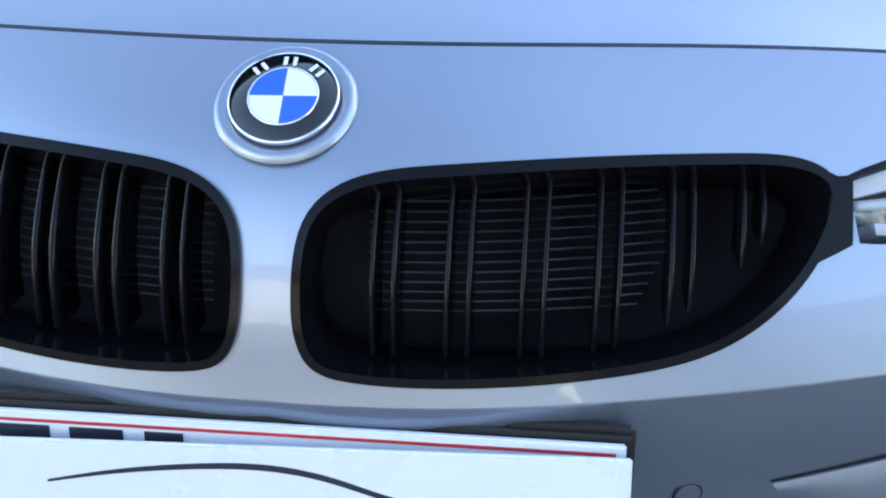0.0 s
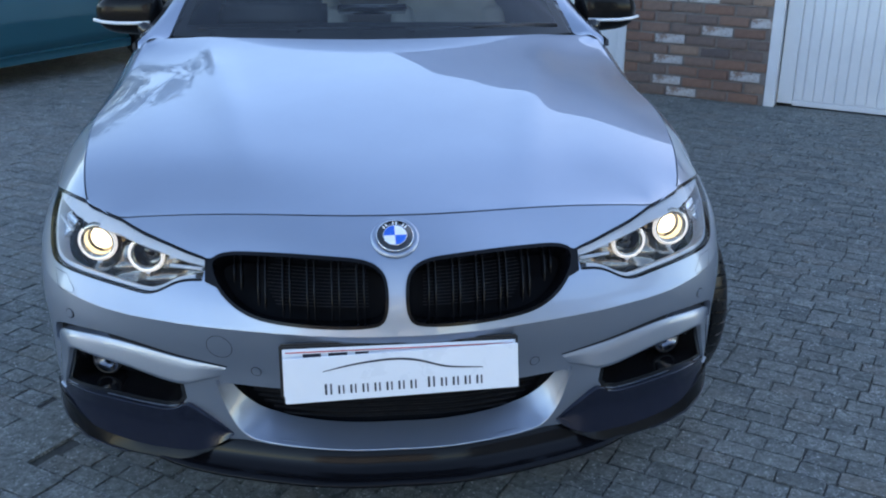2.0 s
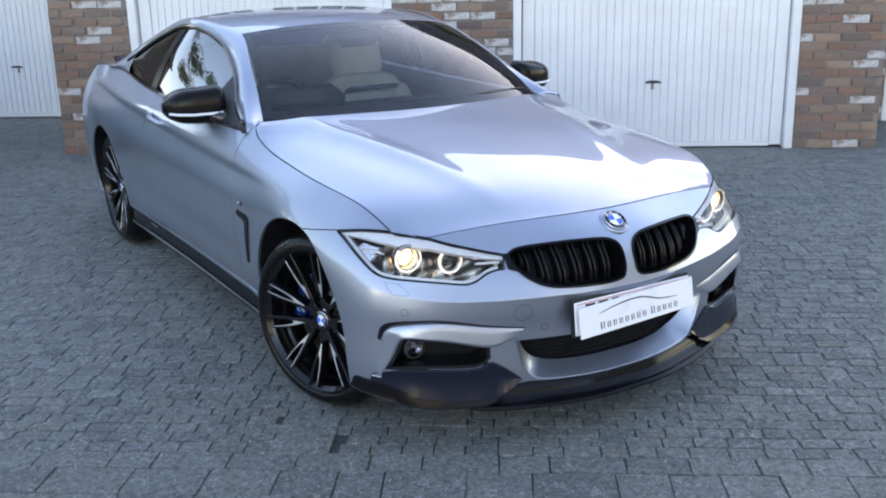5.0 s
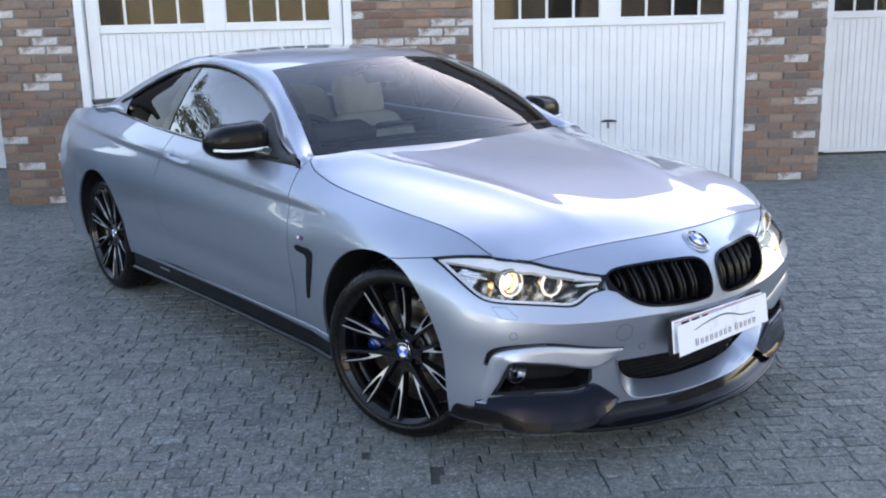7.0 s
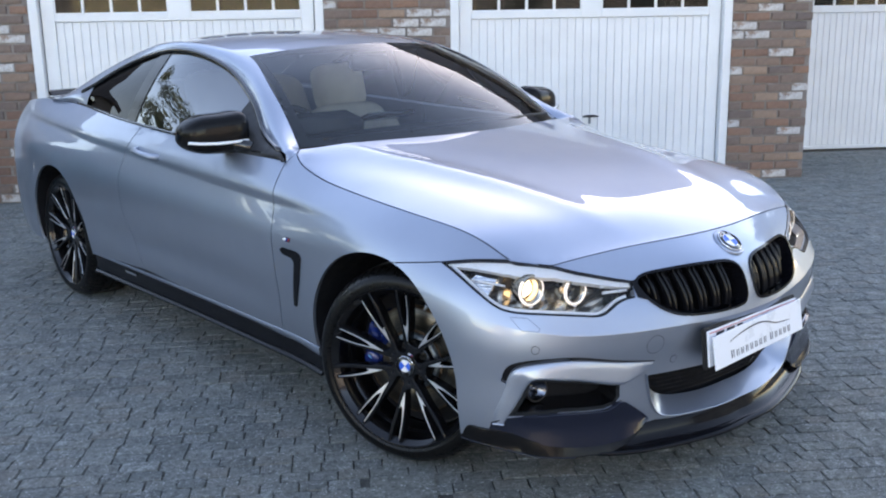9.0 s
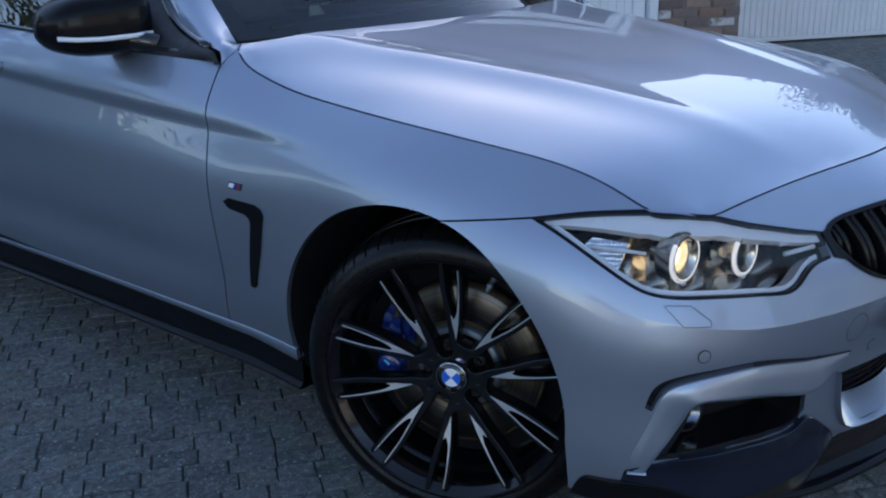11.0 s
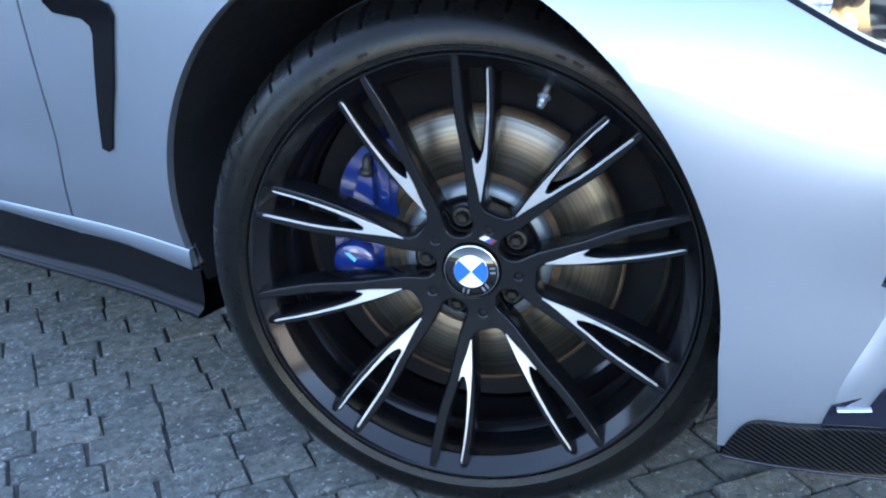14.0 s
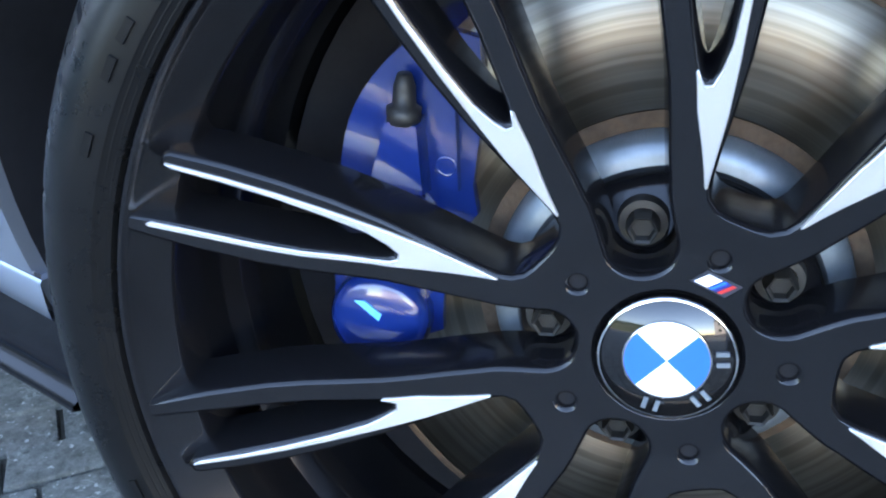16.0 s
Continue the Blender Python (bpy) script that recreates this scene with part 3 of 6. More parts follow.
# how far the skin lies in from the plan at those heights, station by station
STATIONS = [
    (0.0, [0.060, 0.052, 0.042, 0.026, 0.032, 0.054, 0.098, 0.190, 0.270, 0.340, 0.360, 0.430, 0.500]),
    (0.22, [0.050, 0.040, 0.030, 0.014, 0.026, 0.055, 0.100, 0.184, 0.258, 0.325, 0.358, 0.428, 0.498]),
    (0.41, [0.040, 0.028, 0.014, 0.000, 0.020, 0.056, 0.102, 0.166, 0.220, 0.285, 0.355, 0.425, 0.495]),
    (0.72, [0.026, 0.014, 0.007, 0.0, 0.017, 0.046, 0.092, 0.150, 0.215, 0.285, 0.355, 0.425, 0.495]),
    (0.90, [0.022, 0.010, 0.005, 0.0, 0.012, 0.040, 0.086, 0.142, 0.205, 0.270, 0.335, 0.400, 0.470]),
    (1.03, [0.018, 0.006, 0.003, 0.0, 0.005, 0.022, 0.058, 0.108, 0.168, 0.235, 0.300, 0.370, 0.440]),
    (1.19, [0.016, 0.004, 0.0, 0.0, 0.0, 0.008, 0.034, 0.078, 0.132, 0.195, 0.260, 0.325, 0.390]),
    (1.42, [0.015, 0.005, 0.0, 0.0, 0.0, 0.0, 0.008, 0.036, 0.090, 0.158, 0.230, 0.300, 0.370]),
    (1.72, [0.052, 0.024, 0.008, 0.003, 0.001, 0.0, 0.003, 0.018, 0.058, 0.128, 0.200, 0.270, 0.340]),
    (1.97, [0.088, 0.045, 0.014, 0.005, 0.002, 0.0, 0.002, 0.012, 0.034, 0.080, 0.140, 0.205, 0.270]),
    (2.06, [0.088, 0.045, 0.014, 0.005, 0.002, 0.0, 0.001, 0.009, 0.027, 0.064, 0.115, 0.172, 0.230]),
    (2.42, [0.090, 0.047, 0.015, 0.005, 0.002, 0.0, 0.0, 0.003, 0.014, 0.038, 0.074, 0.114, 0.155]),
    (3.02, [0.088, 0.045, 0.014, 0.004, 0.001, 0.0, 0.0, 0.002, 0.011, 0.034, 0.070, 0.110, 0.152]),
    (3.72, [0.070, 0.036, 0.013, 0.003, 0.0, 0.0, 0.0, 0.002, 0.010, 0.034, 0.076, 0.126, 0.180]),
    (4.22, [0.050, 0.028, 0.010, 0.002, 0.0, 0.0, 0.0, 0.003, 0.016, 0.046, 0.092, 0.148, 0.210]),
    (4.90, [0.050, 0.022, 0.006, 0.0, 0.0, 0.0, 0.002, 0.008, 0.022, 0.046, 0.082, 0.130, 0.190]),
    (5.85, [0.060, 0.028, 0.010, 0.0, 0.0, 0.0, 0.004, 0.010, 0.020, 0.036, 0.060, 0.100, 0.150]),
]
_in_z = np.array([Spline(Z_LEVELS, row)(np.linspace(0.14, 1.08, 941)) for _, row in STATIONS])
IN_S = Spline([s for s, _ in STATIONS], _in_z)
_table = IN_S(np.linspace(0, 5.85, 1171))


def ledge(s):
    """Height of the edge that runs under the grille and up to the lamps."""
    return np.interp(s, [0, 0.15, 0.32, 0.5, 0.62, 0.7, 0.84, 1.0], [0.517, 0.520, 0.5225, 0.5245, 0.530, 0.538, 0.562, 0.592])


def flank_line(s):
    return 0.775 + (s - 1.85) * 0.048


def inset(s, z):
    """The inset, read from a fine table."""
    u = np.clip(s / 0.005, 0, 1169.999)
    v = np.clip((z - 0.14) / 0.001, 0, 939.999)
    i, j = u.astype(int), v.astype(int)
    a, b = u - i, v - j
    o = (_table[i, j] * (1 - a) + _table[i + 1, j] * a) * (1 - b) + (_table[i, j + 1] * (1 - a) + _table[i + 1, j + 1] * a) * b
    # the sharp line along the flank, hollow under it
    zc = flank_line(s)
    rise = np.clip((s - 1.46) / 0.56, 0, 1)
    fade = rise * rise * (3 - 2 * rise) * np.clip((5.0 - s) / 0.6, 0, 1)
    d = zc - z
    scoop = np.where(d > 0, np.exp(-(d / 0.085) ** 2), np.exp(-(d / 0.026) ** 2))
    low = np.exp(-((z - (0.43 + (s - 1.9) * 0.02)) / 0.07) ** 2) * np.clip((s - 1.75) / 0.5, 0, 1) * np.clip((4.0 - s) / 0.4, 0, 1)
    # flared arch lips and the ledge over the number plate
    sill = np.exp(-np.abs(z - ledge(s)) / 0.020) * np.clip((0.98 - s) / 0.35, 0, 1)
    return o + 0.015 * fade * scoop + 0.013 * low - 0.0075 * sill


def belt(s, z):
    s, z = np.asarray(s, float), np.asarray(z, float)
    sign, a = np.where(s < 0, -1.0, 1.0), np.abs(s)
    p = PLAN_CURVE(a)
    t = PLAN_CURVE(a + 1e-3) - PLAN_CURVE(a - 1e-3)
    t /= np.linalg.norm(t, axis=-1)[..., None]
    o = inset(a, z)
    return np.stack([sign * (p[..., 0] - t[..., 1] * o), p[..., 1] + t[..., 0] * o, z + 0 * a], -1)


_dense = np.linspace(0, S_END, 6000)


def s_x(x, z):
    """s where the front of the skin is x out from the middle at height z."""
    q = belt(_dense[:1250], np.full(1250, z))
    return float(np.interp(x, q[:, 0], _dense[:1250]))


def s_y(y, z):
    """s where the flank of the skin is y back from the nose at height z."""
    k = slice(700, 5900)
    q = belt(_dense[k], np.full(5200, z))
    return float(np.interp(y, q[:, 1], _dense[k]))


def at_x(*rows):
    return [(s_x(x, z), z) for x, z in rows]


def at_y(*rows):
    return [(s_y(y, z), z) for y, z in rows]


def shrink(poly, d):
    """A polygon drawn in by d (out, if minus)."""
    p = np.asarray(poly, float)
    a, b = np.roll(p, 1, 0), np.roll(p, -1, 0)
    area = 0.5 * np.sum(p[:, 0] * b[:, 1] - b[:, 0] * p[:, 1])
    t = (b - a) / (np.linalg.norm(b - a, axis=1)[:, None] + 1e-12)
    n = np.c_[-t[:, 1], t[:, 0]] * (1 if area > 0 else -1)
    return p + n * d


def mirror(poly):
    return np.asarray(poly, float)[::-1] * (-1, 1)


def arch(yc, zc, r, a0, a1, n=60):
    """An arch over a wheel, as (s, z), from angle a0 to a1 (0 is to the rear, 90 up)."""
    out = []
    for a in np.linspace(radians(a0), radians(a1), n):
        y, z = yc + r * math.cos(a), zc + r * math.sin(a)
        out.append((s_y(y, z), z))
    return out


def on_skin(run, push):
    """Points of the skin along a run of (s, z), pushed out along its normal."""
    run = np.asarray(run, float)
    e = 2e-3
    u, v = run[:, 0], run[:, 1]
    n = np.cross(belt(u + e, v) - belt(u - e, v), belt(u, v + e) - belt(u, v - e))
    n /= np.linalg.norm(n, axis=1)[:, None]
    return belt(u, v) + n * np.reshape(push, (-1, 1))


def ribbon(name, out, inn, prof, material, label="", side=1, taper=1.0):
    """A band between two runs on the skin; prof: rows of (share of the way, push)."""
    return sheet(name, [on_skin(out * (1 - w) + inn * w, np.where(p > 0, p * taper, p) * np.ones(len(out))) for w, p in prof], material, car, label, side=side)


# the gap round the bonnet, as (s, z) from the middle to the windscreen pillar
GAP_KEYS = at_x((0, 0.750), (0.15, 0.749), (0.3, 0.745), (0.45, 0.7375), (0.56, 0.7285), (0.615, 0.7225), (0.635, 0.7205), (0.652, 0.7225), (0.682, 0.7285), (0.726, 0.738)) + at_y((0.46, 0.776), (0.53, 0.801), (0.655, 0.823), (0.80, 0.840), (0.95, 0.853), (1.10, 0.866), (1.25, 0.886), (1.35, 0.910), (1.42, 0.938), (1.45, 0.958))
_gk = np.array(GAP_KEYS)
GAP = Spline(_gk[:, 0], _gk[:, 1])
S_LAMP, S_HOODEND = _gk[6, 0], _gk[9, 0]


def gap_run(s0, s1, n):
    s = np.linspace(s0, s1, n)
    return np.c_[s, GAP(s)]


LAMP_TIP = at_y((0.563, 0.722))[0]
LAMP_TOP_IN = np.array(at_x((0.427, 0.6585), (0.473, 0.669), (0.573, 0.697), (0.635, 0.7195)))
LAMP_LOW = through_points(at_x((0.427, 0.615), (0.464, 0.613), (0.50, 0.604), (0.535, 0.587), (0.567, 0.579), (0.612, 0.584), (0.69, 0.596), (0.745, 0.603)) + at_y((0.335, 0.613), (0.38, 0.633), (0.44, 0.667), (0.51, 0.702)) + [LAMP_TIP], 56)
LAMP_TOP_OUT = np.array([*gap_run(S_LAMP, S_HOODEND, 9), *through_points([(S_HOODEND, GAP(S_HOODEND)), *at_y((0.47, 0.737)), LAMP_TIP], 12)[1:]])
LAMP = np.vstack([LAMP_TOP_IN, LAMP_TOP_OUT[1:], LAMP_LOW[::-1][1:]])
FRONT_ARCH = (0.832, 0.340, 0.369)
REAR_ARCH = (3.575, 0.342, 0.368)
ARCH_GAP_Z = 0.697


def arch_angle(y, z, a):
    return math.degrees(math.atan2(z - a[1], y - a[0]))


Y_ARCH_GAP = FRONT_ARCH[0] - math.sqrt(FRONT_ARCH[2] ** 2 - (ARCH_GAP_Z - FRONT_ARCH[1]) ** 2)
A_GAP = arch_angle(Y_ARCH_GAP, ARCH_GAP_Z, FRONT_ARCH)

KIDNEY = through_points(at_x((0.020, 0.60), (0.026, 0.646), (0.052, 0.670), (0.12, 0.6805), (0.23, 0.681), (0.33, 0.6765), (0.396, 0.667), (0.4155, 0.652), (0.408, 0.618), (0.377, 0.582), (0.325, 0.554), (0.25, 0.542), (0.15, 0.538), (0.062, 0.540), (0.034, 0.549), (0.023, 0.570)), 110, closed=True)
INTAKE_HALF = at_x((0.0, 0.368), (0.30, 0.369), (0.402, 0.371), (0.410, 0.364), (0.397, 0.325), (0.379, 0.277), (0.353, 0.243), (0.314, 0.2285), (0.20, 0.2225), (0.10, 0.220), (0.0, 0.219))
INTAKE = even(np.vstack([INTAKE_HALF, mirror(INTAKE_HALF)[1:-1], INTAKE_HALF[:1]]), 0.02)[:-1]
FOG = even([(0.524, 0.367), (0.572, 0.378), (0.688, 0.403), (0.78, 0.417), (0.812, 0.417), (0.826, 0.405), (0.840, 0.368), (0.862, 0.330), (0.884, 0.298), (0.80, 0.302), (0.714, 0.301), (0.632, 0.292), (0.575, 0.288), (0.535, 0.297), (0.520, 0.318), (0.524, 0.367)], 0.02)[:-1]
FRAME_OUT = through_points([(0.408, 0.416), (0.47, 0.425), (0.548, 0.437), (0.678, 0.461), (0.76, 0.464), (0.82, 0.459), (0.868, 0.442), (0.888, 0.408), (0.908, 0.356), (0.932, 0.300), (0.936, 0.272)], 60)
FRAME_IN = through_points([(0.428, 0.388), (0.475, 0.376), (0.524, 0.365), (0.650, 0.395), (0.735, 0.411), (0.79, 0.419), (0.815, 0.415), (0.830, 0.395), (0.855, 0.348), (0.885, 0.300), (0.899, 0.274)], 60)
GROOVE_OUT = through_points([(0.406, 0.419), (0.47, 0.429), (0.548, 0.443), (0.678, 0.471), (0.765, 0.476), (0.835, 0.472), (0.886, 0.452), (0.903, 0.414), (0.920, 0.360), (0.942, 0.302), (0.944, 0.272)], 60)
GROOVE = np.vstack([GROOVE_OUT[22:46], FRAME_OUT[22:46][::-1]])

car = thing("car", "silver two-door coupe with black grille and splitter, parked on the setts", "car")

# front bumper skin
top = gap_run(0, S_LAMP, 40)
half = np.vstack([
    top, even(LAMP_TOP_IN[::-1], 0.012)[1:], even(LAMP_LOW, 0.012)[1:],
    even([LAMP_TIP, (s_y(Y_ARCH_GAP, ARCH_GAP_Z), ARCH_GAP_Z)], 0.02)[1:],
    np.array(arch(*FRONT_ARCH, A_GAP, 183, 28))[1:],
    even(at_y((0.4625, 0.300), (0.4605, 0.250), (0.460, 0.216), (0.40, 0.213), (0.37, 0.212)) + at_x((0.76, 0.206), (0.60, 0.200), (0.45, 0.208), (0.36, 0.214), (0.30, 0.208), (0.0, 0.202)), 0.02),
])
full = np.vstack([half[:-1], mirror(half)[:-1]])
LEDGE_S = np.arange(0.004, 0.97, 0.009)
panel("front_bumper", shrink(full, 0.0015), [KIDNEY, mirror(KIDNEY), INTAKE, FOG, mirror(FOG), GROOVE, mirror(GROOVE)], belt, 0.018, PAINT, car, "silver painted bumper skin", flange=0.02, lines=[np.c_[sg * LEDGE_S, ledge(LEDGE_S) + dz] for sg in (-1, 1) for dz in (-0.012, -0.0016, 0.0016, 0.012)])

# bonnet: a field over (x, y) that meets the gap all round
HOOD_C = Spline([0.10, 0.19, 0.30, 0.50, 0.75, 1.0, 1.2, 1.40, 1.6], [0.710, 0.750, 0.792, 0.843, 0.893, 0.931, 0.958, 0.982, 1.0])
gap_pts = belt(*gap_run(0.0, _gk[-1, 0], 160).T)
hood_side = gap_pts[gap_pts[:, 1] > 0.35]
HOOD_XG = Spline([0.1, 0.38, 0.46, 0.55, 0.7, 0.9, 1.1, 1.3, 1.45, 1.6], [0.70, *np.interp([0.38, 0.46, 0.55, 0.7, 0.9, 1.1, 1.3, 1.45], hood_side[:, 1], hood_side[:, 0]), 0.72])
HOOD_ZG = Spline([0.1, 0.38, 0.46, 0.55, 0.7, 0.9, 1.1, 1.3, 1.45, 1.6], [0.66, *np.interp([0.38, 0.46, 0.55, 0.7, 0.9, 1.1, 1.3, 1.45], hood_side[:, 1], hood_side[:, 2]), 0.97])


def hood_raw(x, y):
    a = np.abs(x) / HOOD_XG(y)
    zc, zg = HOOD_C(y), HOOD_ZG(y)
    z = zg + (zc - zg) * (1 - np.clip(a, 0, 1.2) ** (3.4 + 0.8 * np.clip((y - 0.9) / 0.5, 0, 1)))
    # two ridges from the grille to the pillars, with a flat between and a hollow outside
    xr = 0.30 + 0.26 * np.clip((y - 0.2) / 1.2, 0, 1)
    d = np.abs(x) - xr
    grow = np.clip((y - 0.2) / 0.6, 0, 1) * (0.25 + 0.75 * np.clip((1.42 - y) / 0.3, 0, 1))
    z = z + grow * (0.008 * np.exp(-(d / 0.055) ** 2) - 0.004 * np.exp(-((d - 0.12) / 0.08) ** 2))
    return z


_gx, _gy, _gz = gap_pts.T
_gd = _gz - hood_raw(_gx, _gy)


def hood_surf(x, y):
    x, y = np.asarray(x, float), np.asarray(y, float)
    d2 = (np.abs(x)[:, None] - _gx) ** 2 + (y[:, None] - _gy) ** 2
    w = 1 / (d2 + 1e-5) ** 2
    near = (w * _gd).sum(1) / w.sum(1)
    return np.stack([x, y, hood_raw(x, y) + near * np.exp(-d2.min(1) / 0.13**2)], -1)


hood_rear = [(x, 1.34 + 0.14 * (x / 0.74) ** 2) for x in np.linspace(gap_pts[-1, 0], 0, 24)]
hood_half = np.vstack([gap_pts[::2, :2], hood_rear])
hood_half = np.vstack([hood_half, hood_half[-2:0:-1] * (-1, 1)])
panel("bonnet", shrink(hood_half, 0.0019), [], hood_surf, 0.026, PAINT, car, "silver bonnet with two raised ridges", flange=0.02)

# flank panels
Z_BELT = Spline([1.40, 1.6, 2.0, 2.5, 3.0, 3.4, 3.7, 4.0, 4.3, 4.5, 4.64], [0.935, 0.942, 0.952, 0.968, 0.990, 1.012, 1.022, 1.020, 1.000, 0.975, 0.96])
DOOR_FRONT = through_points(at_y((1.461, 0.275), (1.424, 0.45), (1.428, 0.62), (1.446, 0.78), (1.470, 0.925)), 30)
DOOR_REAR = through_points(at_y((2.60, 0.325), (2.655, 0.45), (2.735, 0.66), (2.72, 0.80), (2.66, 0.93), (2.645, 0.972)), 36)


def belt_run(y0, y1, n):
    return np.array([(s_y(y, float(Z_BELT(y))), float(Z_BELT(y))) for y in np.linspace(y0, y1, n)])


fender = np.vstack([
    gap_run(S_HOODEND, _gk[-1, 0], 60), DOOR_FRONT[::-1], even(at_y((1.461, 0.275), (1.195, 0.272)), 0.02)[1:-1],
    np.array(arch(*FRONT_ARCH, -10.5, A_GAP, 60)), even([(s_y(Y_ARCH_GAP, ARCH_GAP_Z), ARCH_GAP_Z), LAMP_TIP], 0.02)[1:], LAMP_TOP_OUT[1:][::-1][1:-1],
])
FENDER_A, FENDER_D = gap_run(S_HOODEND, _gk[-1, 0], 60)[-1], DOOR_FRONT[-1]
FENDER_XYZ = belt([FENDER_D[0]], [FENDER_D[1]])[0]
door = np.vstack([DOOR_FRONT, belt_run(1.49, 2.63, 40), DOOR_REAR[::-1], even(at_y((2.60, 0.325), (1.461, 0.275)), 0.02)[1:-1]])
quarter = np.vstack([
    DOOR_REAR, belt_run(2.66, 4.60, 60)[1:], even([(s_y(4.60, 0.95), 0.95), (s_y(4.60, 0.25), 0.25), (s_y(4.0, 0.25), 0.25)], 0.03)[1:],
    np.array(arch(*REAR_ARCH, -14, 188, 60)), even([(s_y(3.19, 0.30), 0.30), (s_y(2.60, 0.325), 0.325)], 0.02)[1:-1],
])
_fs = np.arange(1.60, 5.1, 0.010)
CREASE = [np.c_[_fs, flank_line(_fs) + dz] for dz in (-0.016, -0.003, 0.008, 0.019, 0.030, 0.042)]
for side in (-1, 1):
    panel("front_wing", shrink(fender, 0.0021), [], belt, 0.013, PAINT, car, side=side, flange=0.016, lines=CREASE)
    dr = panel("car_door", shrink(door, 0.0024), [], belt, 0.013, PAINT, car, "silver door with a sharp crease", side=side, flange=0.016, lines=CREASE)
    panel("rear_quarter", shrink(quarter, 0.0022), [], belt, 0.018, PAINT, car, side=side, flange=0.016, lines=CREASE)
    # wheel arch liners
    for a, b0, b1 in ((FRONT_ARCH, -14, 196), (REAR_ARCH, -14, 194)):
        edge = np.array(arch(*a, b0, b1, 50))
        p = belt(edge[:, 0], edge[:, 1])
        rows = [p + (-0.010, 0, 0), p * (0, 1, 1) + (0.70, 0, 0), p * (0, 1, 1) + (0.56, 0, 0)]
        sheet("arch_liner", rows, DARK_VOID, car, side=side)
    # handle
    hy, hz = 2.47, 0.872
    hx = belt([s_y(hy, hz)], [hz])[0][0]
    bm = tube([(side * (hx - 0.005), hy - 0.11, hz - 0.008), (side * (hx + 0.022), hy - 0.085, hz - 0.006), (side * (hx + 0.03), hy, hz), (side * (hx + 0.024), hy + 0.085, hz + 0.006), (side * (hx - 0.005), hy + 0.11, hz + 0.008)], 0.013, 10)
    part("handle", bm, PAINT, dr)
    # vent behind the front wheel: a hockey-stick slot in gloss black
    vent = even(at_y((1.374, 0.634), (1.356, 0.645), (1.268, 0.643), (1.246, 0.636), (1.238, 0.622), (1.262, 0.53), (1.297, 0.439), (1.304, 0.434), (1.318, 0.437), (1.293, 0.55), (1.283, 0.596), (1.286, 0.607), (1.300, 0.615), (1.355, 0.620), (1.374, 0.634)), 0.006)[:-1]
    panel("side_vent", vent, [], belt, 0.015, GRILLE_BLACK, car, "gloss black side vent", side=side, push=0.004, flange=0.01)
    # small slanted badge: dark field, pale mark and two stripes
    wb = None
    for mt, ya, yb, up in ((INK, 1.356, 1.311, 0.0020), (WHITE, 1.3535, 1.337, 0.0028), (BADGE_BLUE, 1.3350, 1.3310, 0.0028), (INK_BLUE, 1.3290, 1.3250, 0.0028), (RED_LINE, 1.3230, 1.3175, 0.0028)):
        zt, zb = (0.6830, 0.6675) if mt is INK else (0.6805, 0.6700)
        mk = np.array(at_y((ya, zb), (yb, zb), (yb - 0.004, zt), (ya - 0.004, zt)))
        fld = panel("wing_badge" if wb is None else "stripe", even(np.vstack([mk, mk[:1]]), 0.004)[:-1], [], belt, 0.006, mt, car if wb is None else wb, "small striped badge" if wb is None else "", side=side, push=up, flange=0.003)
        wb = wb or fld
    # black skirt under the doors
    ys = np.linspace(1.192, 3.20, 40)
    edge_x = belt([s_y(y, 0.30) for y in ys], np.full(40, 0.30))[:, 0]
    drop = np.interp(ys, [1.17, 1.22, 1.48, 3.2], [0.272, 0.272, 0.285, 0.290])
    rise_ = (ys - 1.17) * 0.004
    seam = [np.c_[edge_x + o, ys, z + rise_] for z, o in ((0.3085, 0.0004), (0.3070, 0.0014), (0.3050, 0.0014))]
    sheet("sill_seam", seam, BLACK_SATIN, car, side=side)
    strip = [np.c_[edge_x + o, ys, 0.3045 + (drop - 0.3045) * w + rise_] for w, o in ((0.0, -0.010), (0.0, 0.0016), (0.08, 0.0032), (0.5, 0.0026), (0.92, 0.0010), (1.0, -0.002), (1.05, -0.02))]
    sheet("sill_strip", strip, PAINT, car, "silver sill strip", side=side)
    rows = [np.c_[edge_x + o, ys, z + rise_] for z, o in ((0.292, -0.012), (0.270, -0.013), (0.245, -0.014), (0.222, -0.014), (0.212, -0.011), (0.2065, -0.003), (0.2045, 0.002), (0.2005, 0.002), (0.1985, -0.004), (0.1985, -0.12))]
    sx_ = float(np.interp(2.80, ys, edge_x))
    part("skirt_badge", box((0.004, 0.12, 0.009), pose(side * (sx_ - 0.010), 2.80, 0.270, 0, 0, side * -0.4)), CHROME, car, "small bright skirt badge", smooth=False)
    sheet("side_skirt", rows, GRILLE_BLACK, car, "gloss black side skirt", side=side)

# ---- glass house ----
def ws_point(u, v):
    x = u * (0.70 - 0.15 * v)
    yb, yt = 1.345 + 0.19 * u * u, 2.02 + 0.10 * u * u
    zb, zt = 0.972 - 0.008 * u * u, 1.318 - 0.038 * abs(u) ** 2.4
    b = 0.030 * math.sin(math.pi * v)
    return (x, yb + (yt - yb) * v - b * 0.45, zb + (zt - zb) * v + b * 0.85)


ws = sheet("windscreen", [[ws_point(u, v) for u in np.linspace(-1, 1, 41)] for v in np.linspace(0, 1, 21)], GLASS, car, "raked windscreen glass")
ws.visible_shadow = False


def frit(u, v):
    p = ws_point(u, v)
    return (p[0], p[1] + 0.004, p[2] - 0.004)


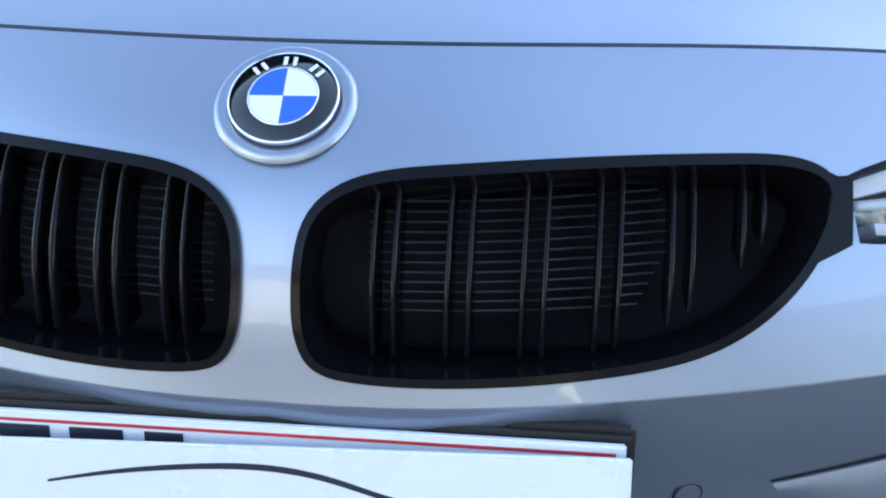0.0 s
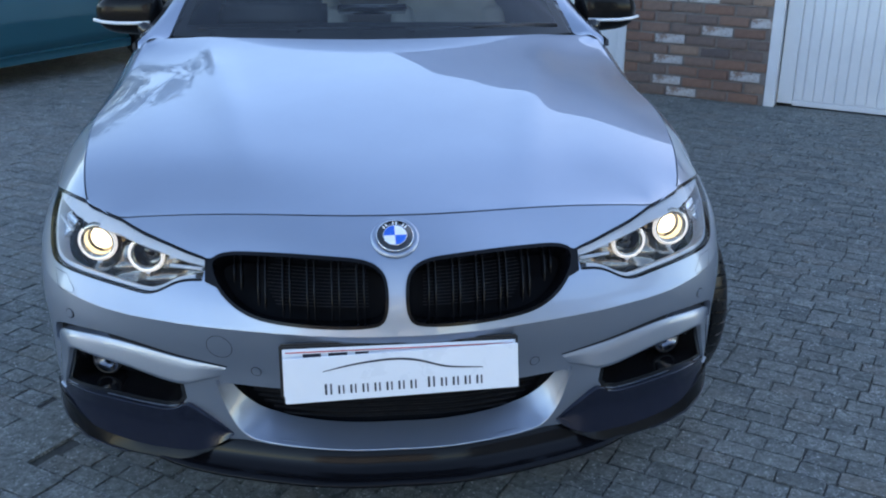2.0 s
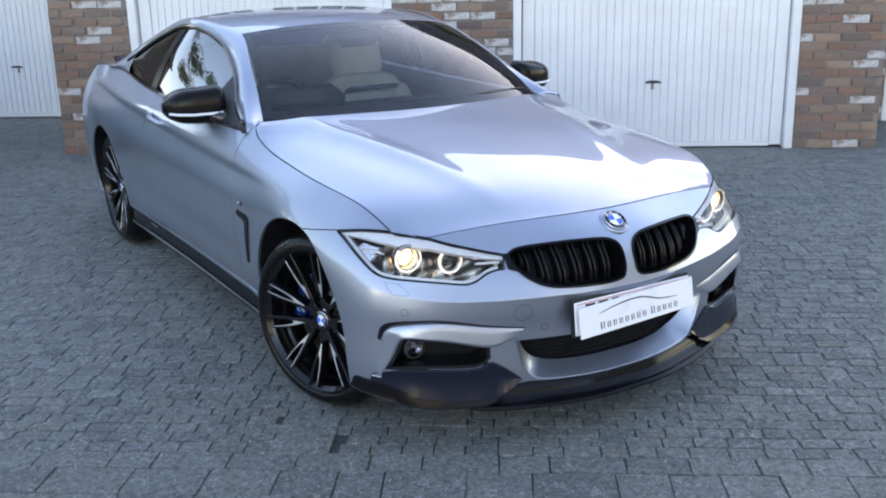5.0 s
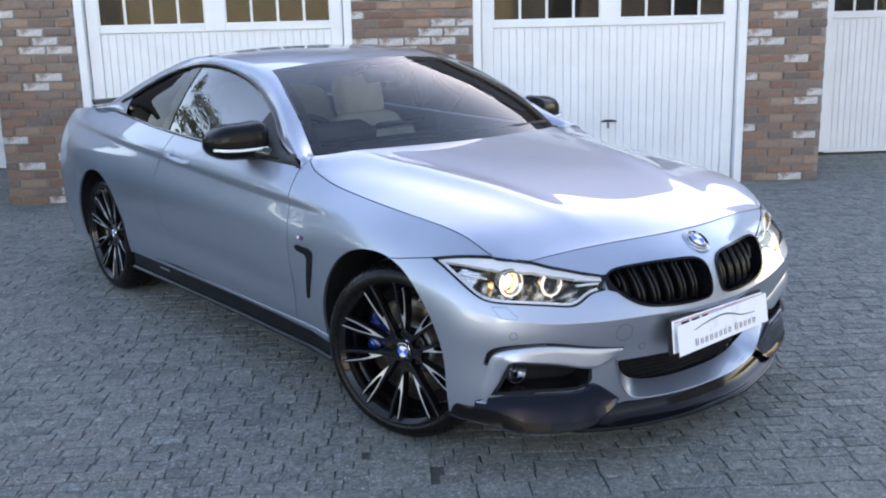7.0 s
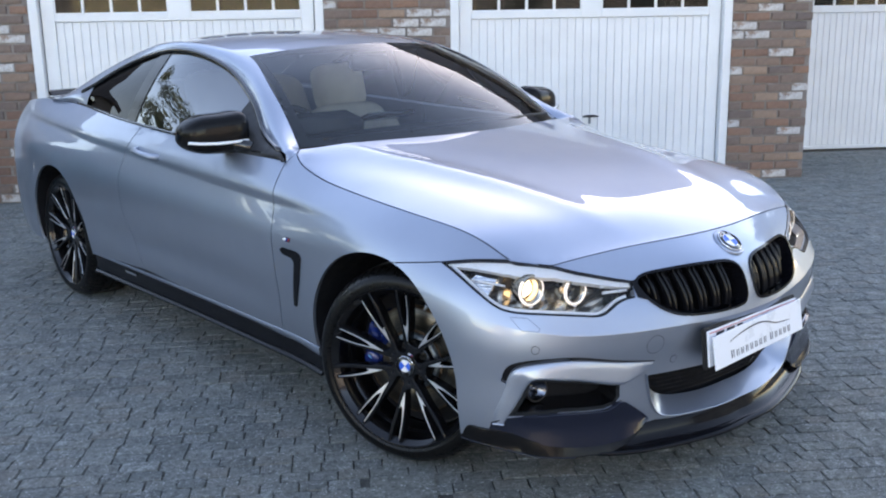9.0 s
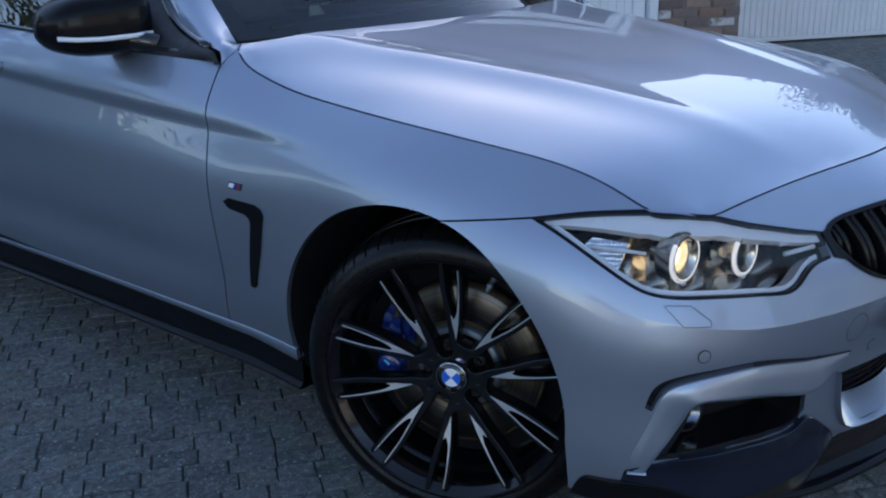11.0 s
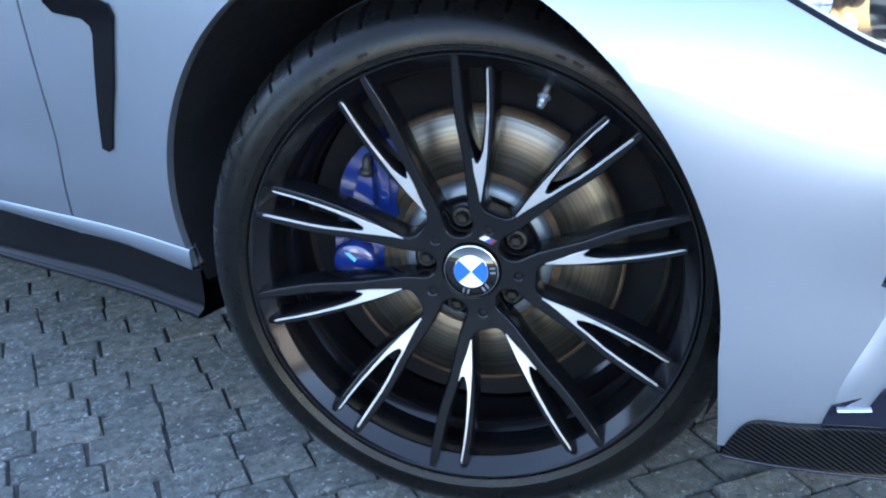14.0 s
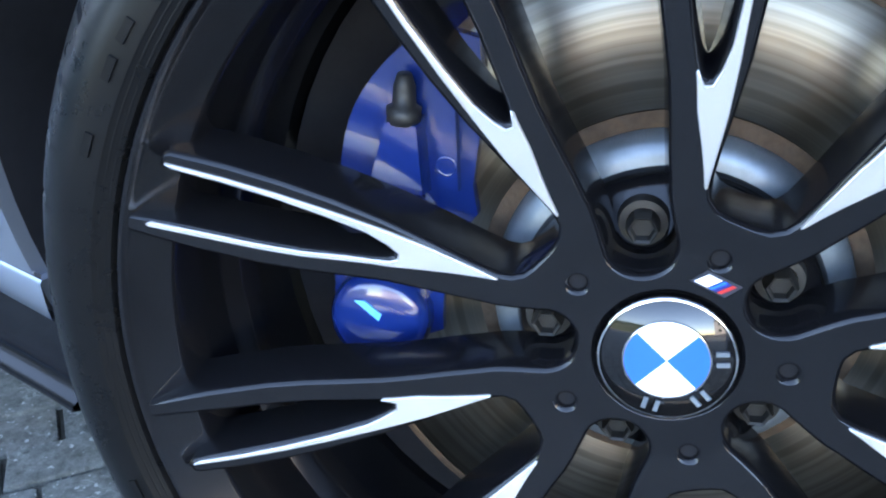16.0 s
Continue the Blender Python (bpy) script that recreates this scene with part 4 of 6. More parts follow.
for sg in (-1, 1):
    sheet("glass_border", [[frit(sg * u, v) for v in np.linspace(0, 1, 15)] for u in (0.935, 0.96, 0.985)], BLACK_SATIN, car)
sheet("glass_border", [[frit(u, v) for u in np.linspace(-0.98, 0.98, 31)] for v in (0.0, 0.035, 0.07)], BLACK_SATIN, car)
sheet("glass_border", [[frit(u, v) for u in np.linspace(-0.98, 0.98, 31)] for v in (0.955, 0.975, 0.995)], BLACK_SATIN, car)
ROOF_Z = Spline([2.0, 2.12, 2.35, 2.6, 2.9, 3.2], [1.314, 1.335, 1.362, 1.373, 1.358, 1.308])
ROOF_X = Spline([2.0, 2.12, 2.5, 2.9, 3.2], [0.548, 0.55, 0.566, 0.562, 0.545])


def roof_point(u, v):
    y0, y1 = 2.02 + 0.10 * u * u, 3.2
    y = y0 + (y1 - y0) * v
    zc = float(ROOF_Z(y0 * 0 + 2.02 + (3.2 - 2.02) * v))
    return (u * float(ROOF_X(y)), y, zc - 0.038 * abs(u) ** 2.4)


sheet("roof", [[roof_point(u, v) for u in np.linspace(-1, 1, 41)] for v in np.linspace(0, 1, 31)], PAINT, car, "silver roof")
sheet("sunroof_seam", [[roof_point(u, v)[:2] + (roof_point(u, v)[2] + 0.002,) for u in np.linspace(-0.72, 0.72, 21)] for v in (0.12, 0.125)], BLACK_SATIN, car)


def rs_point(u, v):
    x = u * (0.545 + 0.085 * v)
    y, z = 3.2 + 0.75 * v, 1.308 - 0.038 * abs(u) ** 2.4 - 0.27 * v
    b = 0.03 * math.sin(math.pi * v)
    return (x, y + b * 0.4, z + b)


sheet("rear_screen", [[rs_point(u, v) for u in np.linspace(-1, 1, 25)] for v in np.linspace(0, 1, 13)], GLASS_DARK, car)
C1 = [ws_point(1, v) for v in (0.0, 0.33, 0.66, 1.0)] + [(0.566, 2.5, 1.333), (0.562, 2.9, 1.320)] + [rs_point(1, v) for v in (0.0, 0.5, 1.0)]
C2 = [(0.795, 1.478, 0.955), (0.740, 1.70, 1.006), (0.690, 1.83, 1.084), (0.648, 1.98, 1.158), (0.619, 2.18, 1.238), (0.628, 2.50, 1.302), (0.630, 2.88, 1.278), (0.668, 3.25, 1.182), (0.722, 3.52, 1.085), (0.765, 3.80, 1.032)]
c1, c2 = through_points(C1, 80), through_points(C2, 80)
rail = []
for w in np.linspace(0, 1, 7):
    row = c1 * (1 - w) + c2 * w
    row = row + np.c_[np.full(80, 0.013), np.zeros(80), np.full(80, 0.015)] * math.sin(math.pi * w)
    rail.append(row)
c2s = Spline(np.linspace(0, 1, 80), c2)


def win_point(t, w):
    """The side glass: t along the roof rail from front to rear, w from the belt up."""
    hi = c2s(np.array([t]))[0]
    y = 1.50 + (3.54 - 1.50) * ((t - 0.03) / 0.85)
    y = min(max(y, 1.49), 3.64)
    z = float(Z_BELT(y)) + 0.004
    lo = belt([s_y(y, z)], [z])[0]
    lo[0] -= 0.012
    p = lo * (1 - w) + hi * w
    p[0] += 0.018 * math.sin(math.pi * w) - 0.008 * w
    return p


for side in (-1, 1):
    sheet("roof_rail", rail, PAINT, car, "silver roof rail and pillars", side=side)
    g = sheet("door_glass", [[win_point(t, w) for t in np.linspace(0.06, 0.555, 40)] for w in np.linspace(0, 1, 12)], GLASS_SIDE, car, "lightly tinted door glass", side=side)
    g.visible_shadow = False
    sheet("quarter_glass", [[win_point(t, w) for t in np.linspace(0.58, 0.885, 30)] for w in np.linspace(0, 1, 10)], GLASS_DARK, car, "dark rear side glass", side=side)
    pil = [[win_point(t, w) + np.array((0.004, 0, 0)) for t in (0.548, 0.566, 0.588)] for w in np.linspace(0, 1, 10)]
    sheet("pillar_cover", pil, GRILLE_BLACK, car, side=side)
    trim = tube([np.array(win_point(t, 0.0)) * (side, 1, 1) + (side * 0.014, 0, 0) for t in np.linspace(0.04, 0.885, 40)], 0.007, 6)
    part("window_trim", trim, BLACK_GLOSS, car)
    trim = tube([np.array(c2s(np.array([t]))[0]) * (side, 1, 1) + (side * 0.004, 0, -0.004) for t in np.linspace(0.02, 0.885, 60)], 0.0125, 8)
    part("window_trim", trim, BLACK_GLOSS, car)
    foot_lo = belt(np.linspace(FENDER_A[0], FENDER_D[0], 7), np.linspace(FENDER_A[1], FENDER_D[1], 7))
    foot_up = belt(np.linspace(FENDER_A[0], FENDER_D[0], 7), np.linspace(FENDER_A[1], FENDER_D[1], 7) - 0.01)
    foot_hi = np.array([row[0] for row in rail])
    span = np.linalg.norm(foot_hi - foot_lo, axis=1)[:, None]
    d0 = foot_lo - foot_up
    d0 = d0 / np.linalg.norm(d0, axis=1)[:, None] * span * 0.9
    d1 = np.array([row[2] - row[0] for row in rail])
    d1 = d1 / np.linalg.norm(d1, axis=1)[:, None] * span * 0.9
    foot = [foot_lo * (2 * q**3 - 3 * q * q + 1) + d0 * (q**3 - 2 * q * q + q) + foot_hi * (3 * q * q - 2 * q**3) + d1 * (q**3 - q * q) for q in np.linspace(0, 1, 12)]
    sheet("pillar_foot", foot, PAINT, car, side=side)
    # black corner piece where the mirror stands
    lo_, hi_ = [FENDER_XYZ + (0.003, 0.004, 0)], [FENDER_XYZ + (0.003, 0.004, 0.004)]
    for y in np.linspace(1.482, 1.90, 20):
        z = float(Z_BELT(y))
        lo_.append(belt([s_y(y, z)], [z])[0] + (0.007, 0, -0.010))
        hi_.append(np.array([np.interp(y, c2[:40, 1], c2[:40, k]) for k in range(3)]) + (0.012, 0, -0.002))
    lo_, hi_ = np.array(lo_), np.array(hi_)
    sheet("mirror_base", [lo_ * (1 - w) + hi_ * w + np.array((0.014 * math.sin(math.pi * w), 0, 0)) for w in np.linspace(0, 1, 6)], BLACK_PLASTIC, car, "black corner piece under the mirror", side=side)

# boot lid and tail
deck = []
for v in np.linspace(0, 1, 14):
    y = 3.93 + 0.66 * v
    zb = float(Z_BELT(y)) if y < 4.6 else 0.96
    xb = belt([s_y(min(y, 4.58), zb)], [zb])[0][0]
    deck.append([(u * xb, y + 0.04 * (1 - u * u) * v, zb + 0.035 * (1 - u * u) * (1 - 0.5 * v)) for u in np.linspace(-1, 1, 25)])
sheet("boot_lid", deck, PAINT, car, "silver boot lid")
for side in (-1, 1):
    ys = np.linspace(3.40, 3.95, 18)
    rows = []
    for w in np.linspace(0, 1, 6):
        row = []
        for y in ys:
            zb = float(Z_BELT(y))
            lo = belt([s_y(y, zb)], [zb])[0]
            t = np.argmin(np.abs(c2[:, 1] - min(y, 3.80)))
            hi = c2[t] + (0, max(0, y - 3.80), 0)
            row.append(lo * (1 - w) + hi * w + np.array((0.01 * math.sin(math.pi * w), 0, 0)))
        rows.append(row)
    sheet("rear_pillar", rows, PAINT, car, side=side)
lip = []
for v, dz, dy in ((0, 0.0, 0.0), (0.5, 0.022, 0.03), (1, 0.028, 0.06), (0.9, 0.015, 0.06), (0.4, -0.004, 0.03)):
    lip.append([(u * 0.60, 4.44 + dy - 0.10 * abs(u) ** 2, 1.012 + dz) for u in np.linspace(-1, 1, 21)])
sheet("boot_spoiler", lip, CARBON, car, "small black boot spoiler")
tail = [[(u, 4.585 - 0.02 * u * u + 0.02, z) for u in np.linspace(-0.56, 0.56, 15)] for z in (0.25, 0.5, 0.7, 0.97)]
sheet("rear_bumper", tail, PAINT, car)

# ---- cabin ----
part("cabin_floor", box((1.5, 1.85, 0.30), pose(0, 2.27, 0.35)), CABIN_DARK, car, smooth=False)
part("rear_floor", box((1.05, 1.2, 0.34), pose(0, 3.80, 0.42)), DARK_VOID, car, smooth=False)
part("engine_bay", box((1.10, 0.95, 0.36), pose(0, 0.83, 0.46)), DARK_VOID, car, smooth=False)
part("bulkhead", box((1.45, 0.10, 0.50), pose(0, 1.52, 0.66)), CABIN_DARK, car, smooth=False)
dash = [[(u * 0.70, 1.50 + 0.42 * v + 0.10 * u * u * (1 - v), 0.955 + 0.02 * math.sin(math.pi * v) - 0.10 * max(0, v - 0.7) - 0.012 * u * u) for u in np.linspace(-1, 1, 21)] for v in np.linspace(0, 1.25, 12)]
sheet("dashboard", dash, CABIN_DARK, car, "dark dashboard")
part("cluster_hood", box((0.40, 0.16, 0.09), pose(-0.37, 1.90, 0.985, 12)), CABIN_DARK, car, bevel=0.02)
part("screen", box((0.26, 0.02, 0.085), pose(0, 1.90, 1.005, 70)), BLACK_GLOSS, car, bevel=0.004)


def ring(r, rr, n=40, m=8):
    bm = bmesh.new()
    vs = [[bm.verts.new(((r + rr * math.cos(2 * math.pi * j / m)) * math.cos(2 * math.pi * i / n), (r + rr * math.cos(2 * math.pi * j / m)) * math.sin(2 * math.pi * i / n), rr * math.sin(2 * math.pi * j / m))) for j in range(m)] for i in range(n)]
    for i in range(n):
        for j in range(m):
            bm.faces.new((vs[i][j], vs[(i + 1) % n][j], vs[(i + 1) % n][(j + 1) % m], vs[i][(j + 1) % m]))
    return bm


bm = ring(0.185, 0.016)
bmesh.ops.create_cone(bm, segments=24, radius1=0.085, radius2=0.06, depth=0.05, cap_ends=True, matrix=pose(0, 0, -0.02))
box((0.34, 0.03, 0.02), pose(0, 0, -0.01), bm)
bmesh.ops.transform(bm, matrix=pose(-0.37, 2.08, 0.885, 64), verts=bm.verts[:])
part("steering_wheel", bm, CABIN_DARK, car, "dark steering wheel")


def cushion(size, at, round_=0.06):
    bm = box(size, at)
    bmesh.ops.bevel(bm, geom=bm.edges[:], offset=round_, segments=4, affect="EDGES", clamp_overlap=True)
    return bm


def pad(size, at, square=0.42):
    """A stuffed, rounded block."""
    bm = bmesh.new()
    bmesh.ops.create_uvsphere(bm, u_segments=32, v_segments=20, radius=1.0)
    for v in bm.verts:
        q = [math.copysign(abs(c) ** square, c) * d / 2 for c, d in zip(v.co, size)]
        v.co = at @ Vector(q)
    return bm


for x in (-0.355, 0.365):
    back = part("seat_back", pad((0.50, 0.17, 0.60), pose(x, 2.66, 0.70, -20)), CREAM, car, "cream leather seat back")
    part("bolster", pad((0.13, 0.25, 0.52), pose(x - 0.205, 2.63, 0.67, -20), 0.55), CREAM, back)
    part("bolster", pad((0.13, 0.25, 0.52), pose(x + 0.205, 2.63, 0.67, -20), 0.55), CREAM, back)
    part("headrest", pad((0.29, 0.13, 0.24), pose(x, 2.79, 1.075, -14)), CREAM, back)
    part("seat_cushion", pad((0.52, 0.52, 0.15), pose(x, 2.42, 0.53, 6), 0.35), CREAM, car)
part("rear_bench", pad((1.14, 0.20, 0.52), pose(0, 3.42, 0.86, -28), 0.3), CREAM, car, "cream leather rear bench")
part("roof_lining", box((0.96, 0.90, 0.02), pose(0, 2.66, 1.283)), CABIN_DARK, car, smooth=False)
bm = cushion((0.22, 0.03, 0.075), pose(0, 2.02, 1.235, -10), 0.014)
part("rear_view_mirror", bm, CABIN_DARK, car)
part("wiper", tube([(-0.60, 1.52, 0.985), (-0.2, 1.44, 0.995), (0.10, 1.42, 1.0)], 0.008, 6), BLACK_SATIN, car)
part("wiper", tube([(0.02, 1.40, 0.992), (0.35, 1.44, 1.0), (0.64, 1.54, 0.99)], 0.008, 6), BLACK_SATIN, car)
cowl = [[(u * 0.72, 1.30 + 0.17 * u * u + 0.10 * v, 0.962 - 0.006 * u * u) for u in np.linspace(-1, 1, 15)] for v in (0, 1)]
sheet("cowl", cowl, BLACK_PLASTIC, car)

# ---- door mirrors ----
for side in (-1, 1):
    bm = bmesh.new()
    bmesh.ops.create_uvsphere(bm, u_segments=28, v_segments=18, radius=1.0)
    for v in bm.verts:
        x, y, z = v.co
        sx = math.copysign(abs(x) ** 0.48, x)
        sy = math.copysign(abs(y) ** 0.8, y)
        sz = math.copysign(abs(z) ** 0.55, z)
        if z < 0:
            sz *= 1.02
        y0 = min(sy, 0.35)
        v.co = (side * (0.890 + 0.124 * sx), 1.845 + 0.090 * y0 + 0.035 * sx, 1.008 + 0.076 * sz * (1 - 0.34 * x - 0.10 * x * x) - 0.006 * x)
    bmesh.ops.recalc_face_normals(bm, faces=bm.faces[:])
    mir = part("door_mirror", bm, CARBON, car, "black door mirror with a light strip")
    strip = tube([(side * x, y, z) for x, y, z in ((0.80, 1.726, 0.984), (0.85, 1.734, 0.981), (0.92, 1.752, 0.979), (0.975, 1.775, 0.981), (1.010, 1.803, 0.985))], 0.0062, 6)
    part("indicator_strip", strip, WHITE, mir, "pale indicator strip")
    part("mirror_foot", tube([(side * 0.80, 1.70, 0.955), (side * 0.83, 1.76, 0.968), (side * 0.87, 1.83, 0.985)], 0.026, 10), BLACK_GLOSS, mir)
    part("mirror_glass", box((0.17, 0.004, 0.085), pose(side * 0.885, 1.882, 1.015, 0, 0, side * -6)), CHROME, mir, smooth=False)

# ---- grille ----
for side in (-1, 1):
    sgn = 1 if side > 0 else -1
    frame_ = panel("grille", shrink(KIDNEY, -0.0015), [shrink(KIDNEY, 0.0055)], belt, 0.012, GRILLE_BLACK, car, "gloss black grille surround", flange=0.07, side=side, push=0.004)
    panel("grille_back", shrink(KIDNEY, -0.01), [], belt, 0.03, DARK_VOID, frame_, side=side, push=-0.085, flange=0)
    wedge_ = even(np.array(at_x((0.404, 0.664), (0.416, 0.6585), (0.4285, 0.6580), (0.4285, 0.6135), (0.416, 0.609), (0.400, 0.604), (0.407, 0.625), (0.411, 0.648), (0.404, 0.664))), 0.01)[:-1]
    panel("grille_corner", wedge_, [], belt, 0.012, GRILLE_BLACK, frame_, side=side, push=0.0035, flange=0.02)
    for k in range(6):
        for dx in (-0.008, 0.008):
            x = 0.080 + 0.0553 * k + dx
            zt = 0.668 if x < 0.35 else 0.660
            zb = 0.541 + max(0, x - 0.22) ** 2 * 3.2
            zs = np.linspace(zb, zt, 14)
            ss = [s_x(x, z) for z in zs]
            p = belt(ss, zs)
            lean = 0.010 * np.sin(np.pi * np.linspace(0, 1, 14))
            rows = []
            for off, depth in ((-0.0023, 0.020), (-0.0016, 0.007), (0.0016, 0.007), (0.0023, 0.020), (0.0023, 0.046), (-0.0023, 0.046), (-0.0023, 0.020)):
                rows.append(p + np.c_[np.full(14, off), depth + 0.024 - lean, np.zeros(14)])
            sheet("slat", rows, VANE_BLACK, frame_, side=side)
    for k in range(15):
        z = 0.560 + 0.0072 * k
        xs = np.linspace(0.062, 0.300 - 0.004 * abs(k - 7), 9)
        p = belt([s_x(x, z) for x in xs], np.full(9, z)) + (0, 0.066, 0)
        part("radiator_fin", tube([tuple(q * (sgn, 1, 1)) for q in p], 0.0010, 4), FIN_GREY, frame_, smooth=False)

# badge in its dish
badge_at = Matrix.Translation((0, 0.1337, 0.7178)) @ Vector((0, -0.585, 0.811)).to_track_quat("Z", "Y").to_matrix().to_4x4()


def roundel(at, r, parent, turn=0.0, bars=(), ink=WHITE):
    """A round badge in plain shapes: dark ring, quartered blue and white middle."""
    ring_ = part("badge", lathe([(0.0, 0.0), (r, 0.0), (r, 0.003), (r * 0.97, 0.005), (r * 0.0, 0.0052)], 48), BLACK_GLOSS, parent, "round black badge with blue and white quarters")
    ring_.matrix_world = at
    part("rim_ring", lathe([(r * 0.985, 0.001), (r * 1.025, 0.001), (r * 1.02, 0.0052), (r * 0.985, 0.0055)], 48, closed=False), CHROME, ring_)
    part("inner_ring", lathe([(r * 0.62, 0.004), (r * 0.65, 0.004), (r * 0.65, 0.0066), (r * 0.62, 0.0066)], 48, closed=False), CHROME, ring_)
    for k in range(4):
        a0 = turn + math.pi / 2 * k
        pts = [(0, 0)] + [(r * 0.62 * math.cos(a0 + math.pi / 2 * i / 10), r * 0.62 * math.sin(a0 + math.pi / 2 * i / 10)) for i in range(11)]
        part("quarter", prism(pts, 0.0016, pose(0, 0, 0.0048)), WHITE if k % 2 == 0 else BADGE_BLUE, ring_, smooth=False)
    for a in bars:
        turned = pose(0, 0, 0.0058) @ Matrix.Rotation(a, 4, "Z")
        bm = box((r * 0.07, r * 0.19, 0.001), turned @ pose(-r * 0.09, r * 0.80, 0))
        box((r * 0.07, r * 0.19, 0.001), turned @ pose(r * 0.09, r * 0.80, 0), bm)
        part("mark", bm, ink, ring_, smooth=False)
    return ring_


roundel(badge_at, 0.041, car, turn=0.03, bars=(-0.72, 0.0, 0.72))
dish = part('badge_dish', lathe([(0.0415, -0.0005), (0.0445, 0.0004), (0.0475, 0.0017), (0.0495, 0.0018), (0.0520, 0.0004), (0.0545, -0.003)], 60, closed=False), PAINT, car)
dish.matrix_world = badge_at

# ---- headlamps ----
BLOCK = ((0.396, 0.700), (0.455, 0.708), (0.464, 0.694), (0.437, 0.671), (0.398, 0.648))
for side in (-1, 1):
    sg = side
    lamp = panel("headlamp", shrink(LAMP, -0.002), [shrink(LAMP, 0.0045)], belt, 0.012, VANE_BLACK, car, "clear headlamp with two ringed projectors", side=side, push=-0.001, flange=0.05)
    cov = panel("lamp_cover", shrink(LAMP, 0.002), [], belt, 0.016, LAMP_GLASS, lamp, side=side, push=0.001, flange=0)
    cov.visible_shadow = False
    panel("reflector", shrink(LAMP, 0.003), [], lambda u, v: on_skin(np.c_[u, v], -0.084 + 0.006 * np.sin(u * 62) + 0.003 * np.sin(v * 120 + u * 35)), 0.009, LAMP_CHROME, lamp, side=side, flange=0)
    n_in, n_out = len(LAMP_TOP_IN), len(LAMP_TOP_OUT) - 1
    top_run = np.vstack([LAMP_TOP_IN, LAMP_TOP_OUT[1:]])
    depth_ = np.r_[np.linspace(0.014, 0.026, n_in), np.interp(np.linspace(0, 1, n_out), [0, 0.45, 0.7, 1], [0.028, 0.031, 0.020, 0.006])]
    brow = np.vstack([even(top_run + (0, -0.004), 0.012)[:-2], even(top_run - np.c_[0 * depth_, depth_], 0.012)[:-2][::-1]])
    panel("brow", brow, [], belt, 0.012, LAMP_TRIM, lamp, "pale brow over the projectors", side=side, push=-0.010, flange=0.02)
    lowedge = LAMP_LOW[3:-3]
    tray = np.vstack([lowedge + (0, 0.006), lowedge[::-1] + (0, 0.014)])
    panel("tray", tray, [], belt, 0.012, LAMP_TRIM, lamp, side=side, push=-0.012, flange=0.03)
    for (x, y, z), r, lit in (((0.700, 0.332, 0.654), 0.046, True), ((0.577, 0.272, 0.640), 0.042, False)):
        m = Matrix.Translation((sg * x, y, z)) @ Vector((sg * 0.10, -1, 0.02)).to_track_quat("Z", "Y").to_matrix().to_4x4()
        bezel = part("projector", lathe([(r * 1.02, -0.03), (r * 1.02, 0.0), (r * 0.95, 0.006), (r * 0.76, 0.004), (r * 0.72, -0.02), (r * 0.70, -0.052)], 36, closed=False), LENS_WHITE, lamp)
        bezel.matrix_world = m
        arc_ = [(r * 0.92 * math.sin(a), -r * 0.92 * math.cos(a), 0.001) for a in np.linspace(-2.35, 2.35, 40)]
        part("light_ring", tube(arc_, 0.0052, 8), RING_ON, bezel, "glowing daylight ring")
        part("ring_foot", box((r * 0.24, r * 0.22, 0.008), pose(0, -r * 1.06, 0.0)), LAMP_TRIM, bezel, smooth=False, bevel=0.002)
        if lit:
            bm = lathe([(0.0, -0.014), (r * 0.25, -0.015), (r * 0.46, -0.021), (r * 0.62, -0.034)], 28, closed=False)
            part("lamp_lens", bm, LAMP_ON, bezel, "lit lens")
        else:
            bm = lathe([(0.0, -0.014), (r * 0.3, -0.016), (r * 0.55, -0.023), (r * 0.70, -0.036)], 28, closed=False)
            part("lamp_lens", bm, BLACK_GLOSS, bezel)
    for k in (1, 3.6):
        z0 = 0.621 + 0.0072 * k
        run = even(at_x((0.437, z0 + 0.002), (0.515, z0 + 0.004 - 0.001 * k)), 0.01)
        p = belt(run[:, 0], run[:, 1]) + (0, 0.024, 0)
        part("louvre", tube([tuple(q * (sg, 1, 1)) for q in p], 0.0046, 8), LAMP_TRIM, lamp)
    # side reflector of small moulded prisms near the tip, with a clear bar across it
    blk = even(at_y(*BLOCK, BLOCK[0]), 0.006)[:-1]
    panel("side_reflector", blk, [], lambda u, v: on_skin(np.c_[u, v], -0.030 + 0.0035 * np.abs(np.sin(u * 420)) * np.abs(np.sin(v * 420))), 0.0028, PRISM, lamp, "clear prismatic side reflector", side=side, flange=0.01)
    p = belt(*np.array(at_y((0.372, 0.671), (0.40, 0.675), (0.435, 0.679), (0.462, 0.682))).T) - (0.022, 0, 0)
    part("clear_bar", tube([tuple(q * (sg, 1, 1)) for q in p], 0.0034, 8), LAMP_TRIM, lamp)

# ---- lower front ----
panel("intake_back", INTAKE, [], belt, 0.03, DARK_VOID, car, push=-0.09, flange=0)
intake = panel("lower_grille", shrink(INTAKE, -0.006), [shrink(INTAKE, 0.006)], belt, 0.012, DARK_VOID, car, push=-0.055, flange=0.03)
for k in range(7):
    z = 0.268 + 0.0145 * k
    hw = float(np.interp(z, [0.268, 0.30, 0.36], [0.27, 0.32, 0.365]))
    run = np.linspace(-hw, hw, 25)
    p = belt([math.copysign(s_x(abs(x), z), x) for x in run], np.full(25, z)) + (0, 0.062, 0)
    part("grille_bar", tube([tuple(q) for q in p], 0.0028, 5), DARK_VOID, intake)
